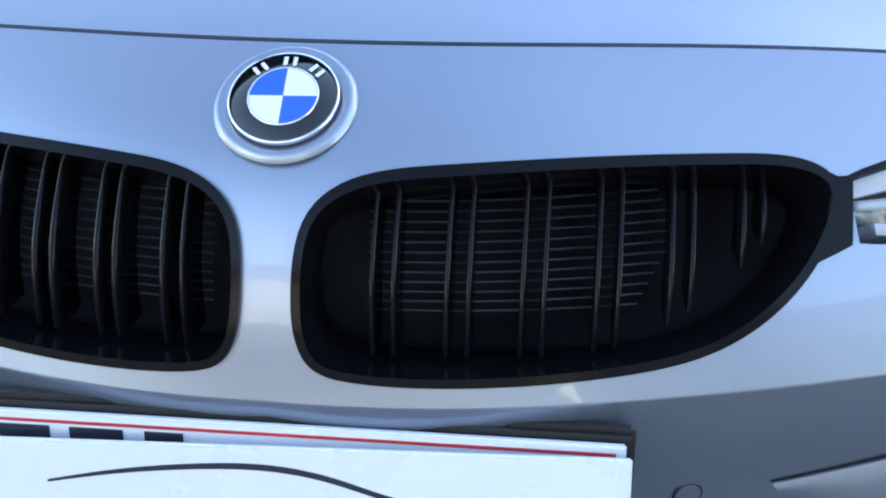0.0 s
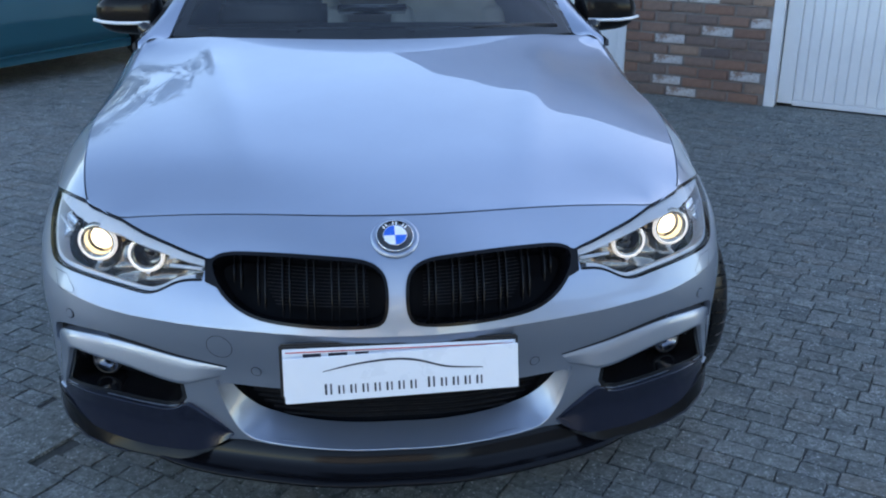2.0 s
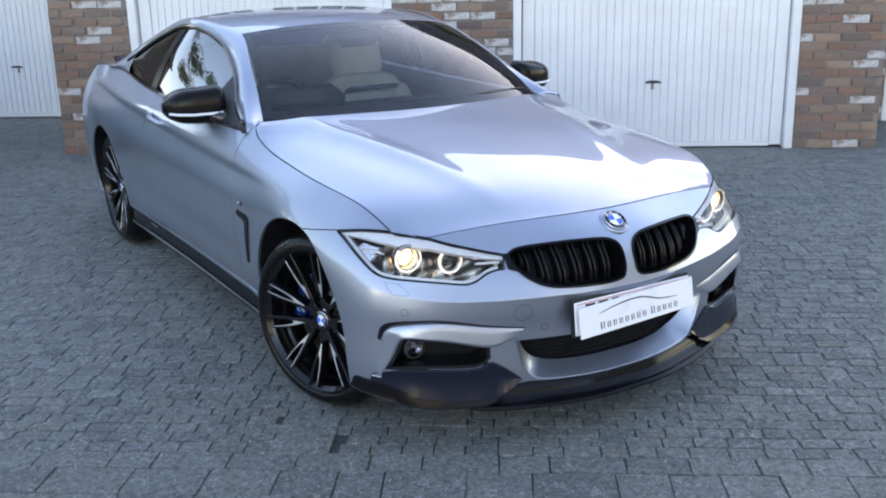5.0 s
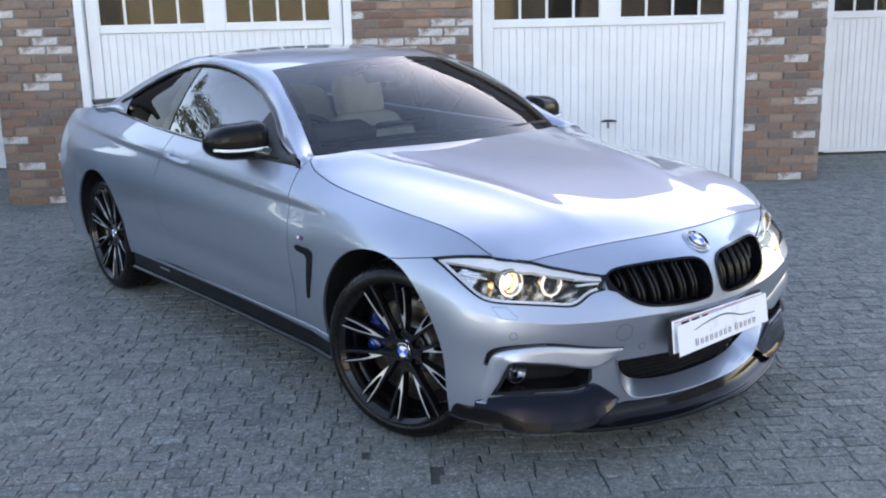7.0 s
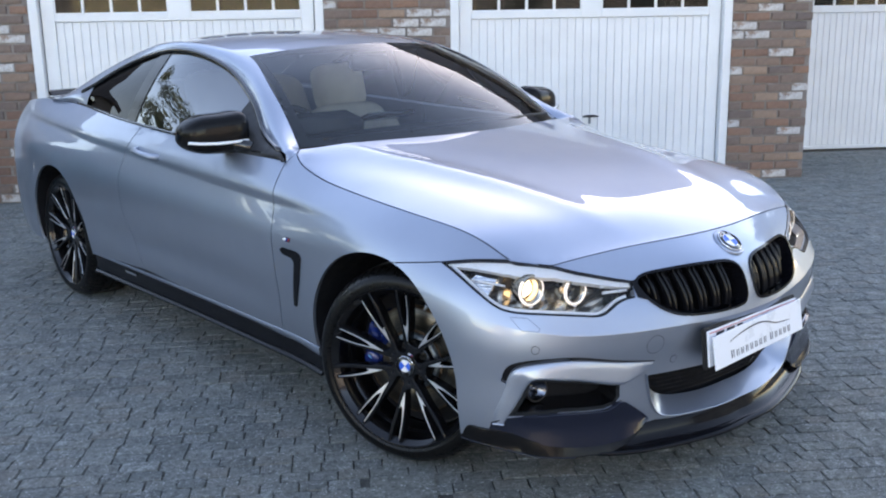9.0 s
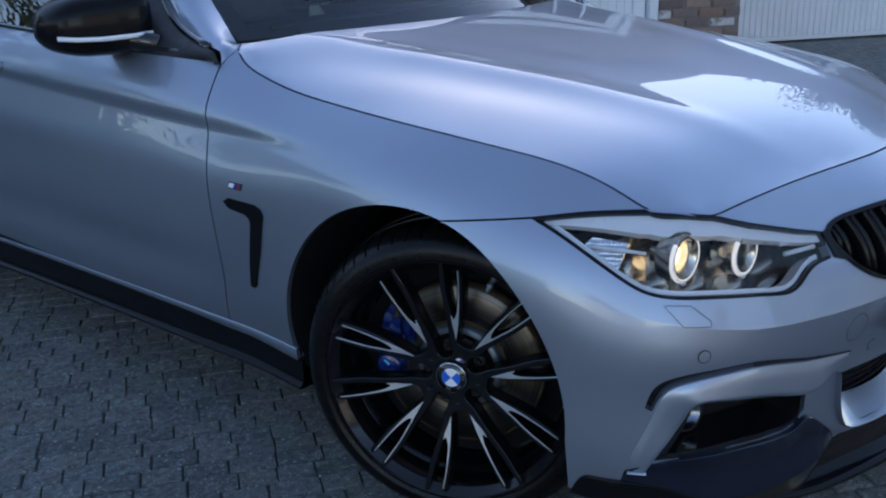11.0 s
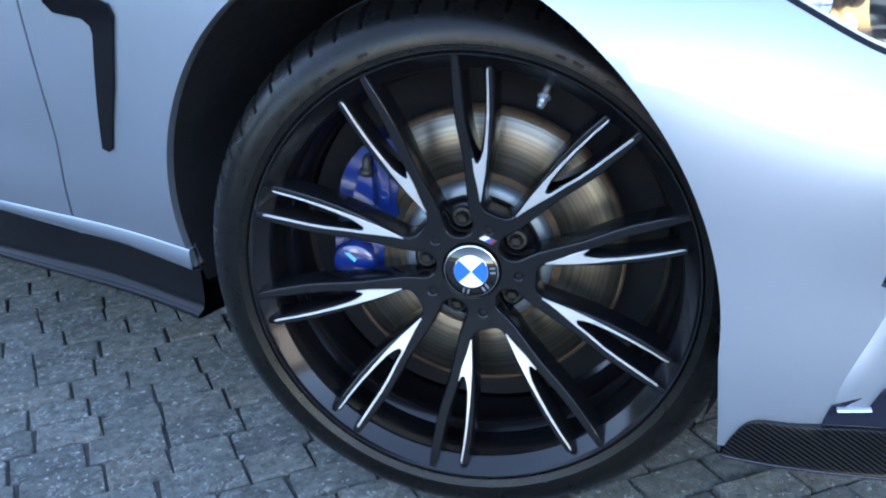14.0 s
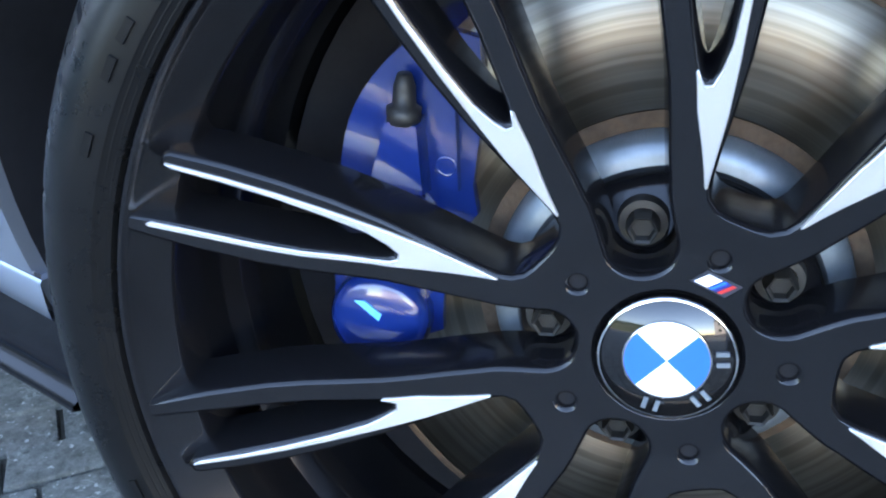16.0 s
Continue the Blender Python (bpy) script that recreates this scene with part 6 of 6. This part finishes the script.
def brakes(at, first):
    disc = part("brake_disc", lathe([(0.093, -0.079), (0.096, -0.0762), (0.176, -0.076), (0.178, -0.078), (0.178, -0.104), (0.093, -0.104)], 90, closed=False), DISC, car, "worn ventilated brake disc")
    disc.matrix_world = at
    part("disc_edge", lathe([(0.1765, -0.0757), (0.1815, -0.0765), (0.1815, -0.1045)], 90, closed=False), RUST, disc)
    part("disc_ring", lathe([(0.0945, -0.0758), (0.098, -0.0752), (0.1035, -0.0755)], 90, closed=False), RUST, disc)
    part("disc_hat", lathe([(0.060, -0.060), (0.084, -0.060), (0.0905, -0.0625), (0.0935, -0.067), (0.0945, -0.079)], 60, closed=False), STEEL_GREY, disc)
    part("back_plate", lathe([(0.05, -0.13), (0.19, -0.13), (0.232, -0.125)], 60, closed=False), DARK_VOID, disc)
    # fixed caliper, on the side towards the rear
    outer = list(through_points([(-0.096, 0.176), (-0.122, 0.180), (-0.151, 0.162), (-0.173, 0.132), (-0.185, 0.085), (-0.190, 0.040), (-0.190, 0.0), (-0.181, -0.021)], 26))
    inner = [polar(0.124, a) for a in np.linspace(180, 142, 14)] + [np.array((-0.100, 0.095)), np.array((-0.094, 0.140))]
    bm = prism([tuple(q) for q in outer + inner], 0.048, pose(0, 0, -0.118), top=0.005)
    cal = part("brake_caliper", bm, CALIPER_BLUE, car, "glossy blue brake caliper", smooth=False)
    cal.matrix_world = at @ pose(0.001, -0.031, 0)
    for qx, qy, size in ((-0.159, 0.016, 0.029), (-0.149, 0.069, 0.027)):
        bm = lathe([(size, -0.080), (size, -0.060), (size * 0.93, -0.0545), (size * 0.80, -0.052), (size * 0.4, -0.0505), (0, -0.050)], 32, closed=False)
        bmesh.ops.transform(bm, matrix=pose(qx, qy, 0), verts=bm.verts[:])
        part("piston_housing", bm, CALIPER_BLUE, cal)
    # a tapered boss runs up from the upper piston to the bleed nipple
    bm = prism([(-0.0165, 0.0), (0.0165, 0.0), (0.0095, 0.042), (-0.0095, 0.042)], 0.018, pose(-0.1435, 0.092, -0.073, 0, 0, -8), top=0.003)
    part("boss", bm, CALIPER_BLUE, cal, smooth=False)
    bm = tube([(-0.1380, 0.130, -0.062), (-0.1372, 0.138, -0.062), (-0.1370, 0.139, -0.062), (-0.1360, 0.149, -0.061), (-0.1352, 0.156, -0.060)], 0.0088, 14, taper=[1.0, 1.05, 0.72, 0.66, 0.42])
    part("bleed_nipple", bm, BLACK_PLASTIC, cal, "black bleed nipple cap")
    bm = prism([(-0.006, -0.030), (0.006, -0.032), (0.007, 0.022), (0.001, 0.032), (-0.004, 0.020)], 0.012, pose(-0.117, 0.122, -0.075), top=0.0025)
    part("flange", bm, CALIPER_BLUE, cal, smooth=False)
    bm = lathe([(0.0, -0.0632), (0.0045, -0.0630), (0.0052, -0.0622), (0.0058, -0.0630)], 16, closed=False)
    bmesh.ops.transform(bm, matrix=pose(-0.117, 0.106, 0), verts=bm.verts[:])
    part("caliper_bolt", bm, CALIPER_BLUE, cal)
    bm = prism([(-0.010, 0.006), (-0.004, 0.006), (0.005, -0.002), (0.003, -0.006)], 0.0010, pose(-0.160, 0.025, -0.0505))
    part("caliper_mark", bm, MARK_BLUE, cal, "pale blue slanted mark", smooth=False)


def wheel_at(x, y, z, out):
    o = Vector(out).normalized()
    xx = Vector((0, 0, 1)).cross(o)
    m = Matrix((xx, Vector((0, 0, 1)), o)).transposed().to_4x4()
    return Matrix.Translation((x, y, z)) @ m


STEER = radians(20.7)
PAIR = 67.3
fr = wheel_at(-0.829, 0.774, 0.333, (-math.cos(STEER), -math.sin(STEER), 0))
fl = wheel_at(0.824, 0.776, 0.333, (math.cos(STEER * 0.9), math.sin(STEER * 0.9), 0))
rr = wheel_at(-0.842, 3.585, 0.333, (-1, 0, 0))
rl = wheel_at(0.842, 3.585, 0.333, (1, 0, 0))
for at, first in ((fr, PAIR), (fl, 20.0), (rr, 40.0), (rl, 10.0)):
    wheel(at, first, "black multi-spoke alloy wheel with machined faces")
    brakes(at, first)


# ---- the small car by the far door ----
def small_car(at):
    """A teal hatchback: local y runs along it, its seen flank faces local +x."""
    c = thing("hatchback_car", "teal small hatchback with black arch trim, parked", "car", at=at)
    half = 0.85
    ends = (-3.18, 0.63)
    sec = [(0.22, 0.80), (0.30, 0.85), (0.50, 0.865), (0.70, 0.85), (0.86, 0.825), (0.95, 0.79)]
    arches = ((0.0, 0.345), (-2.495, 0.345))

    def flank(y, z):
        w = np.interp(z, [a for a, _ in sec], [b for _, b in sec])
        e = np.clip((y - ends[1] + 0.28) / 0.28, 0, 1)
        e2 = np.clip((ends[0] + 0.40 - y) / 0.40, 0, 1)
        return np.stack([w - 0.16 * e**2.2 - 0.2 * e2**2.2, np.asarray(y, float), np.asarray(z, float)], -1)

    outline = [(ends[0], 0.30), (ends[0], 0.80), (-2.3, 0.93), (0.2, 0.96), (0.50, 0.92), (0.60, 0.80), (0.63, 0.55), (0.60, 0.30), (0.345, 0.26)]
    a0 = [(0.0 + 0.345 * math.cos(a), 0.31 + 0.345 * math.sin(a)) for a in np.linspace(-0.15, math.pi + 0.15, 30)]
    a1 = [(-2.495 + 0.345 * math.cos(a), 0.31 + 0.345 * math.sin(a)) for a in np.linspace(-0.15, math.pi + 0.15, 30)]
    out = even(outline[:-1], 0.05).tolist() + a0 + [(-0.4, 0.24), (-2.1, 0.24)] + a1 + [(ends[0] + 0.1, 0.26)]
    for side in (1, -1):
        panel("body_side", np.array(out), [], flank, 0.06, TEAL, c, "teal flank", side=side, flange=0.03)
        for ay, r in arches:
            loop = [(ay + (r + 0.055) * math.cos(a), 0.31 + (r + 0.055) * math.sin(a)) for a in np.linspace(0, math.pi, 30)] + [(ay + (r - 0.01) * math.cos(a), 0.31 + (r - 0.01) * math.sin(a)) for a in np.linspace(math.pi, 0, 30)]
            panel("arch_trim", np.array(loop), [], flank, 0.03, BLACK_PLASTIC, c, "black plastic arch trim", side=side, push=0.012, flange=0.05)
        sk = [(-2.15, 0.17), (-0.33, 0.17), (-0.33, 0.245), (-2.15, 0.245)]
        panel("sill", even(sk + sk[:1], 0.05)[:-1], [], flank, 0.05, TEAL, c, side=side, push=0.02, flange=0.05)
        tr = tube([(side * 0.80, y, 0.962) for y in np.linspace(-2.2, 0.3, 8)], 0.012, 6)
        part("belt_trim", tr, CHROME, c, "chrome strip under the windows")
        glass = [[(side * 0.785, -1.9, 0.97), (side * 0.785, 0.30, 0.98)], [(side * 0.66, -1.35, 1.36), (side * 0.66, 0.22, 1.36)]]
        sheet("side_window", glass, GLASS_DARK, c)
        for ay, _ in arches:
            wh = part("wheel", lathe([(0.215, 0.0), (0.228, 0.01), (0.222, -0.004), (0.20, -0.05), (0.19, -0.15)], 48, closed=False), MACHINED, c, "dark alloy wheel with five bright loops")
            wh.matrix_world = at @ pose(side * 0.845, ay, 0.31, 90, 0, 90 if side > 0 else -90)
            part("tyre", lathe([(0.222, 0.0), (0.24, 0.014), (0.28, 0.012), (0.303, -0.01), (0.308, -0.03), (0.308, -0.16), (0.29, -0.185), (0.22, -0.18)], 56, closed=False), RUBBER, wh)
            part("wheel_face", lathe([(0.0, -0.03), (0.21, -0.035), (0.215, -0.05)], 40, closed=False), RIM_BLACK, wh)
            for k in range(5):
                a = math.radians(90 + 72 * k)
                q = [Vector((r * math.cos(a + d), r * math.sin(a + d), -0.008 - 0.006 * (0.22 - r))) for r, d in ((0.215, -0.16), (0.15, -0.19), (0.10, -0.22), (0.078, 0.0), (0.10, 0.22), (0.15, 0.19), (0.215, 0.16))]
                part("spoke_loop", tube(q, 0.008, 6), MACHINED, wh)
            part("hub_cap", lathe([(0.0, -0.012), (0.03, -0.014), (0.034, -0.03)], 24, closed=False), BLACK_GLOSS, wh)
    part("body_shell", box((1.50, 3.55, 0.55), pose(0, -1.30, 0.60)), TEAL, c, smooth=False, bevel=0.05)
    part("underbody", box((1.45, 3.4, 0.30), pose(0, -1.30, 0.33)), DARK_VOID, c, smooth=False)
    part("roof", box((1.30, 1.9, 0.06), pose(0, -0.65, 1.38)), TEAL, c, bevel=0.025)
    part("cabin", box((1.22, 1.9, 0.42), pose(0, -0.75, 1.14)), DARK_VOID, c, smooth=False, bevel=0.03)
    return c


small_car(Matrix.Translation(yard(-5.31 - 0.83, 4.58)) @ YARD)


# ---- trees round the yard ----
def tree(at, height, seed):
    rng = random.Random(seed)
    t = thing("tree", "broad green tree beyond the garages", "tree", "trees round the yard", at=Matrix.Translation(at))
    trunk = tube([(0, 0, -0.1), (0.05, 0.02, height * 0.2), (0.0, 0.08, height * 0.45), (0.1, 0.0, height * 0.8)], height * 0.035, 10, taper=[1.3, 1.0, 0.75, 0.2])
    tips = []
    for k in range(9):
        a, z0 = rng.uniform(0, 6.28), height * rng.uniform(0.25, 0.6)
        ln = height * rng.uniform(0.22, 0.42)
        e = Vector((math.cos(a) * ln, math.sin(a) * ln, z0 + ln * rng.uniform(0.3, 0.9)))
        tube([(0, 0, z0), (e.x * 0.5, e.y * 0.5, z0 + (e.z - z0) * 0.6), e], height * 0.012, 6, trunk, taper=[1, 0.6, 0.15])
        tips.append(e)
    part("trunk", trunk, BARK, t)
    pts, faces = [], []
    clumps = tips + [Vector((rng.gauss(0, height * 0.16), rng.gauss(0, height * 0.16), height * rng.uniform(0.45, 0.98))) for _ in range(16)]
    for c in clumps:
        r = height * rng.uniform(0.07, 0.14)
        for _ in range(460):
            d = Vector((rng.gauss(0, 1), rng.gauss(0, 1), rng.gauss(0, 0.8)))
            p = c + d.normalized() * r * rng.uniform(0.3, 1.25)
            u = Vector((rng.gauss(0, 1), rng.gauss(0, 1), rng.gauss(0, 1))).normalized()
            v = u.orthogonal().normalized()
            s = rng.uniform(0.08, 0.15)
            k = len(pts)
            pts += [p - u * s, p + v * s * 0.5, p + u * s, p - v * s * 0.5]
            faces.append((k, k + 1, k + 2, k + 3))
    me = bpy.data.meshes.new("crown")
    me.from_pydata([tuple(p) for p in pts], [], faces)
    me.materials.append(LEAF)
    ob = new("crown", me)
    ob.parent = t
    return t


for k, (x, y, h) in enumerate(((-9, 17, 8.0), (15, 8.5, 6.5), (19, 3.5, 7.5), (-15, 22, 9.0))):
    tree((x, y, 0), h, 11 + k)


# ---- an unseen hedge, added as the dark horizon that the flank paint reflects ----
def hedge(x0, y0, x1, y1, height, seed):
    rng = random.Random(seed)
    h = thing("hedge", "unseen dark green hedge, added for the flank's reflections", "hedge", at=Matrix.Translation((x0, y0, 0)))
    d = Vector((x1 - x0, y1 - y0, 0))
    ln = d.length
    d.normalize()
    n = Vector((-d.y, d.x, 0))
    core = []
    for off, zf in ((-0.55, 0.0), (-0.6, 0.5), (-0.45, 0.9), (0, 0.97), (0.45, 0.9), (0.6, 0.5), (0.55, 0.0)):
        core.append([d * t + n * (off + rng.uniform(-0.12, 0.12)) + Vector((0, 0, height * zf - 0.05 + rng.uniform(-0.25, 0.25) * zf)) for t in np.linspace(0, ln, int(ln))])
    sheet("core", [[tuple(q) for q in row] for row in core], LEAF, h)
    pts, faces = [], []
    for _ in range(int(ln * 260)):
        t, u = rng.uniform(0, ln), rng.uniform(0, math.pi)
        p = d * t + n * (0.72 * math.cos(u)) + Vector((0, 0, height * (0.02 + 0.98 * math.sin(u) ** 0.45) + rng.gauss(0, 0.16) * math.sin(u)))
        a = Vector((rng.gauss(0, 1), rng.gauss(0, 1), rng.gauss(0, 1))).normalized()
        b = a.orthogonal().normalized()
        s = rng.uniform(0.06, 0.12)
        k = len(pts)
        pts += [p - a * s, p + b * s * 0.5, p + a * s, p - b * s * 0.5]
        faces.append((k, k + 1, k + 2, k + 3))
    me = bpy.data.meshes.new("leaves")
    me.from_pydata([tuple(q) for q in pts], [], faces)
    me.materials.append(LEAF)
    ob = new("leaves", me)
    ob.parent = h


hedge(-14.2, 1.5, -13.5, 22, 2.4, 41)


# ---- houses across the way, seen in the paintwork only ----
def house(at, w, d, h, mat):
    hs = thing("house", "two-storey house with white windows across the yard", "house", "houses", at=at)
    part("wall", box((w, d, h), pose(0, 0, h / 2)), mat, hs, smooth=False)
    part("roof", prism([(-d / 2 - 0.3, 0), (d / 2 + 0.3, 0), (0, h * 0.45)], w + 0.4, pose(-w / 2 - 0.2, 0, h, 90, 0, 90)), ROOF_TILE, hs, smooth=False)
    for fl in range(2):
        for k in range(3):
            x = -w / 2 + w * (k + 0.5) / 3
            win = part("window", box((1.2, 0.08, 1.2), pose(x, -d / 2 - 0.03, 1.5 + 2.5 * fl)), DOOR_WHITE, hs, smooth=False)
            part("pane", box((1.02, 0.04, 1.02), pose(x, -d / 2 - 0.06, 1.5 + 2.5 * fl)), BLACK_GLOSS, win, smooth=False)


house(pose(-3, -22, 0, 0, 0, 180), 12, 7, 5.2, HOUSE_WALL)
house(pose(-32, -13, 0, 0, 0, 75), 12, 7, 5.2, HOUSE_WALL)
house(pose(13, -14, 0, 0, 0, 225), 10, 7, 5.2, HOUSE_WALL)


# ---- bricks on the piers, each one a piece ----
def brick_mesh(name, w, mat):
    bm = box((w, 0.020, 0.062))
    bmesh.ops.bevel(bm, geom=[e for e in bm.edges if all(v.co.y < 0 for v in e.verts)], offset=0.007, segments=2, affect="EDGES")
    me = bpy.data.meshes.new(name)
    bm.to_mesh(me)
    bm.free()
    me.materials.append(mat)
    return me


BRICK_W = 0.212
FULL = [brick_mesh("brick", BRICK_W, BRICK), brick_mesh("brick", BRICK_W, LIMED)]
HALF = [brick_mesh("brick", 0.100, BRICK), brick_mesh("brick", 0.100, LIMED)]


def lay_bricks(wall, u0, u1, n, z1, rng):
    row = 0
    z = 0.04
    while z < z1:
        u = u0 + (0.0 if row % 2 else -0.11)
        while u < u1 - 0.03:
            a, b = max(u, u0), min(u + BRICK_W, u1)
            w = b - a
            if w > 0.06:
                src = FULL if w > 0.16 else HALF
                ob = new("brick", src[1 if rng.random() < 0.23 else 0])
                ob.parent = wall
                m = YARD @ pose((a + b) / 2, n - 0.004 + rng.uniform(-0.005, 0.004), z + rng.uniform(-0.002, 0.002), rng.uniform(-1.5, 1.5), rng.uniform(-1.0, 1.0), rng.uniform(-1.2, 1.2))
                ob.matrix_world = m @ Matrix.Diagonal((w / (BRICK_W if src is FULL else 0.100) * rng.uniform(0.94, 1.0), 1, rng.uniform(0.92, 1.03), 1))
            u += BRICK_W + 0.011
        z += 0.0745
        row += 1


brng = random.Random(5)
lay_bricks(PIERS["a"], -4.42, DOOR_A[0], WALL_N, 2.1, brng)
lay_bricks(PIERS["b"], DOOR_A[1], DOOR_B[0], WALL_N, 2.1, brng)
lay_bricks(PIERS["c"], DOOR_B[1], 2.70, WALL_N, 2.1, brng)
lay_bricks(PIERS["d"], DOOR_C[1], -4.14, C_N, 1.9, brng)
lay_bricks(PIERS["e"], -8.1, DOOR_C[0], C_N, 1.9, brng)
lay_bricks(PIERS["f"], 2.72, DOOR_D[0], D_N, 1.9, brng)


# ---- setts: courses along the garage fronts ----
def sett_rows(rng):
    """(u0, u1, n0, n1) of every sett in the yard."""
    n = -4.6
    while n < C_N:
        big = -0.74 < n < -0.22
        dn = rng.uniform(0.165, 0.18) if big else rng.uniform(0.065, 0.075)
        if n < -0.22 < n + dn:
            dn = -0.22 - n
        u = -8.2 - rng.uniform(0, 0.15)
        while u < 6.6:
            w = rng.uniform(0.15, 0.27) if big else rng.choice((0.092, 0.104, 0.114, 0.126)) * rng.uniform(0.96, 1.04)
            yield u, u + w, n, n + dn, big
            u += w
        n += dn


def sett_shape(w, d, rng, flat=1.0):
    """A tumbled sett: worn all round, its top a little askew and its outline uneven."""
    g = 0.0011
    hx, hy = w / 2 - g, d / 2 - g + 0.0002
    k = min(0.0045, d * 0.06)
    base = [(-hx + k, -hy), (0.0, -hy), (hx - k, -hy), (hx, -hy + k), (hx, hy - k), (hx - k, hy), (0.0, hy), (-hx + k, hy), (-hx, hy - k), (-hx, -hy + k)]
    out = [(x + rng.uniform(-0.0026, 0.0010) * (1 if x > 0 else -1), y + rng.uniform(-0.0022, 0.0012) * (1 if y > 0 else -1)) for x, y in base]
    t, ax, ay = rng.uniform(-0.002, 0.0025) * flat, rng.uniform(-0.012, 0.012), rng.uniform(-0.015, 0.015)
    v = [(x, y, -0.014) for x, y in out]
    for c, dz in ((0.0003, -0.0042), (0.0010, -0.0014), (0.0022, 0.0)):
        v += [(x * (1 - c / hx), y * (1 - c / hy), t + dz + ax * x + ay * y + rng.uniform(-0.0006, 0.0006)) for x, y in out]
    f = [tuple(range(30, 40))]
    for a in (0, 10, 20):
        for i in range(10):
            f.append((a + i, a + (i + 1) % 10, a + 10 + (i + 1) % 10, a + 10 + i))
    return v, f


paving = tagged(new("pavement"), "grey tumbled stone setts laid in courses", "paving", kind="structure")
srng = random.Random(21)
pts, faces = [], []
shared = []
for k in range(24):
    v, f = sett_shape(0.10, 0.069, srng)
    me = bpy.data.meshes.new("sett")
    me.from_pydata(v, [], f)
    me.materials.append(SETT)
    shared.append(me)
COVER = (-1.225, -1.065, -0.22, 0.05)
count = 0
for u0, u1, n0, n1, big in sett_rows(srng):
    cu, cn = (u0 + u1) / 2, (n0 + n1) / 2
    if COVER[0] - 0.02 < cu < COVER[1] + 0.02 and COVER[2] < cn < COVER[3]:
        continue
    if cn > WALL_N + 0.05 and -4.42 < cu < 2.70 or cn > D_N and cu > 2:
        continue
    m = YARD @ pose(cu, cn, 0, 0, 0, srng.uniform(-0.8, 0.8))
    if -2.45 < cu < -1.0 and 0.0 < cn < 1.45 and count < 300:
        ob = new("sett", srng.choice(shared))
        ob.parent = paving
        ob.matrix_world = m @ Matrix.Diagonal(((u1 - u0) / 0.10, (n1 - n0) / 0.069, 1, 1))
        count += 1
        continue
    v, f = sett_shape(u1 - u0, n1 - n0, srng)
    k = len(pts)
    pts += [tuple(m @ Vector(q)) for q in v]
    faces += [tuple(i + k for i in q) for q in f]
me = bpy.data.meshes.new("sett_field")
me.from_pydata(pts, [], faces)
me.materials.append(SETT)
field = new("sett_field", me)
field.parent = paving
field["kind"] = "stuff"
v, f = sett_shape(COVER[1] - COVER[0] + 0.05, COVER[3] - COVER[2] + 0.01, srng)
me = bpy.data.meshes.new("cover_slab")
me.from_pydata(v, [], f)
me.materials.append(SETT)
slab = new("cover_slab", me)
slab.parent = paving
slab.matrix_world = YARD @ pose((COVER[0] + COVER[1]) / 2, (COVER[2] + COVER[3]) / 2, 0.004)
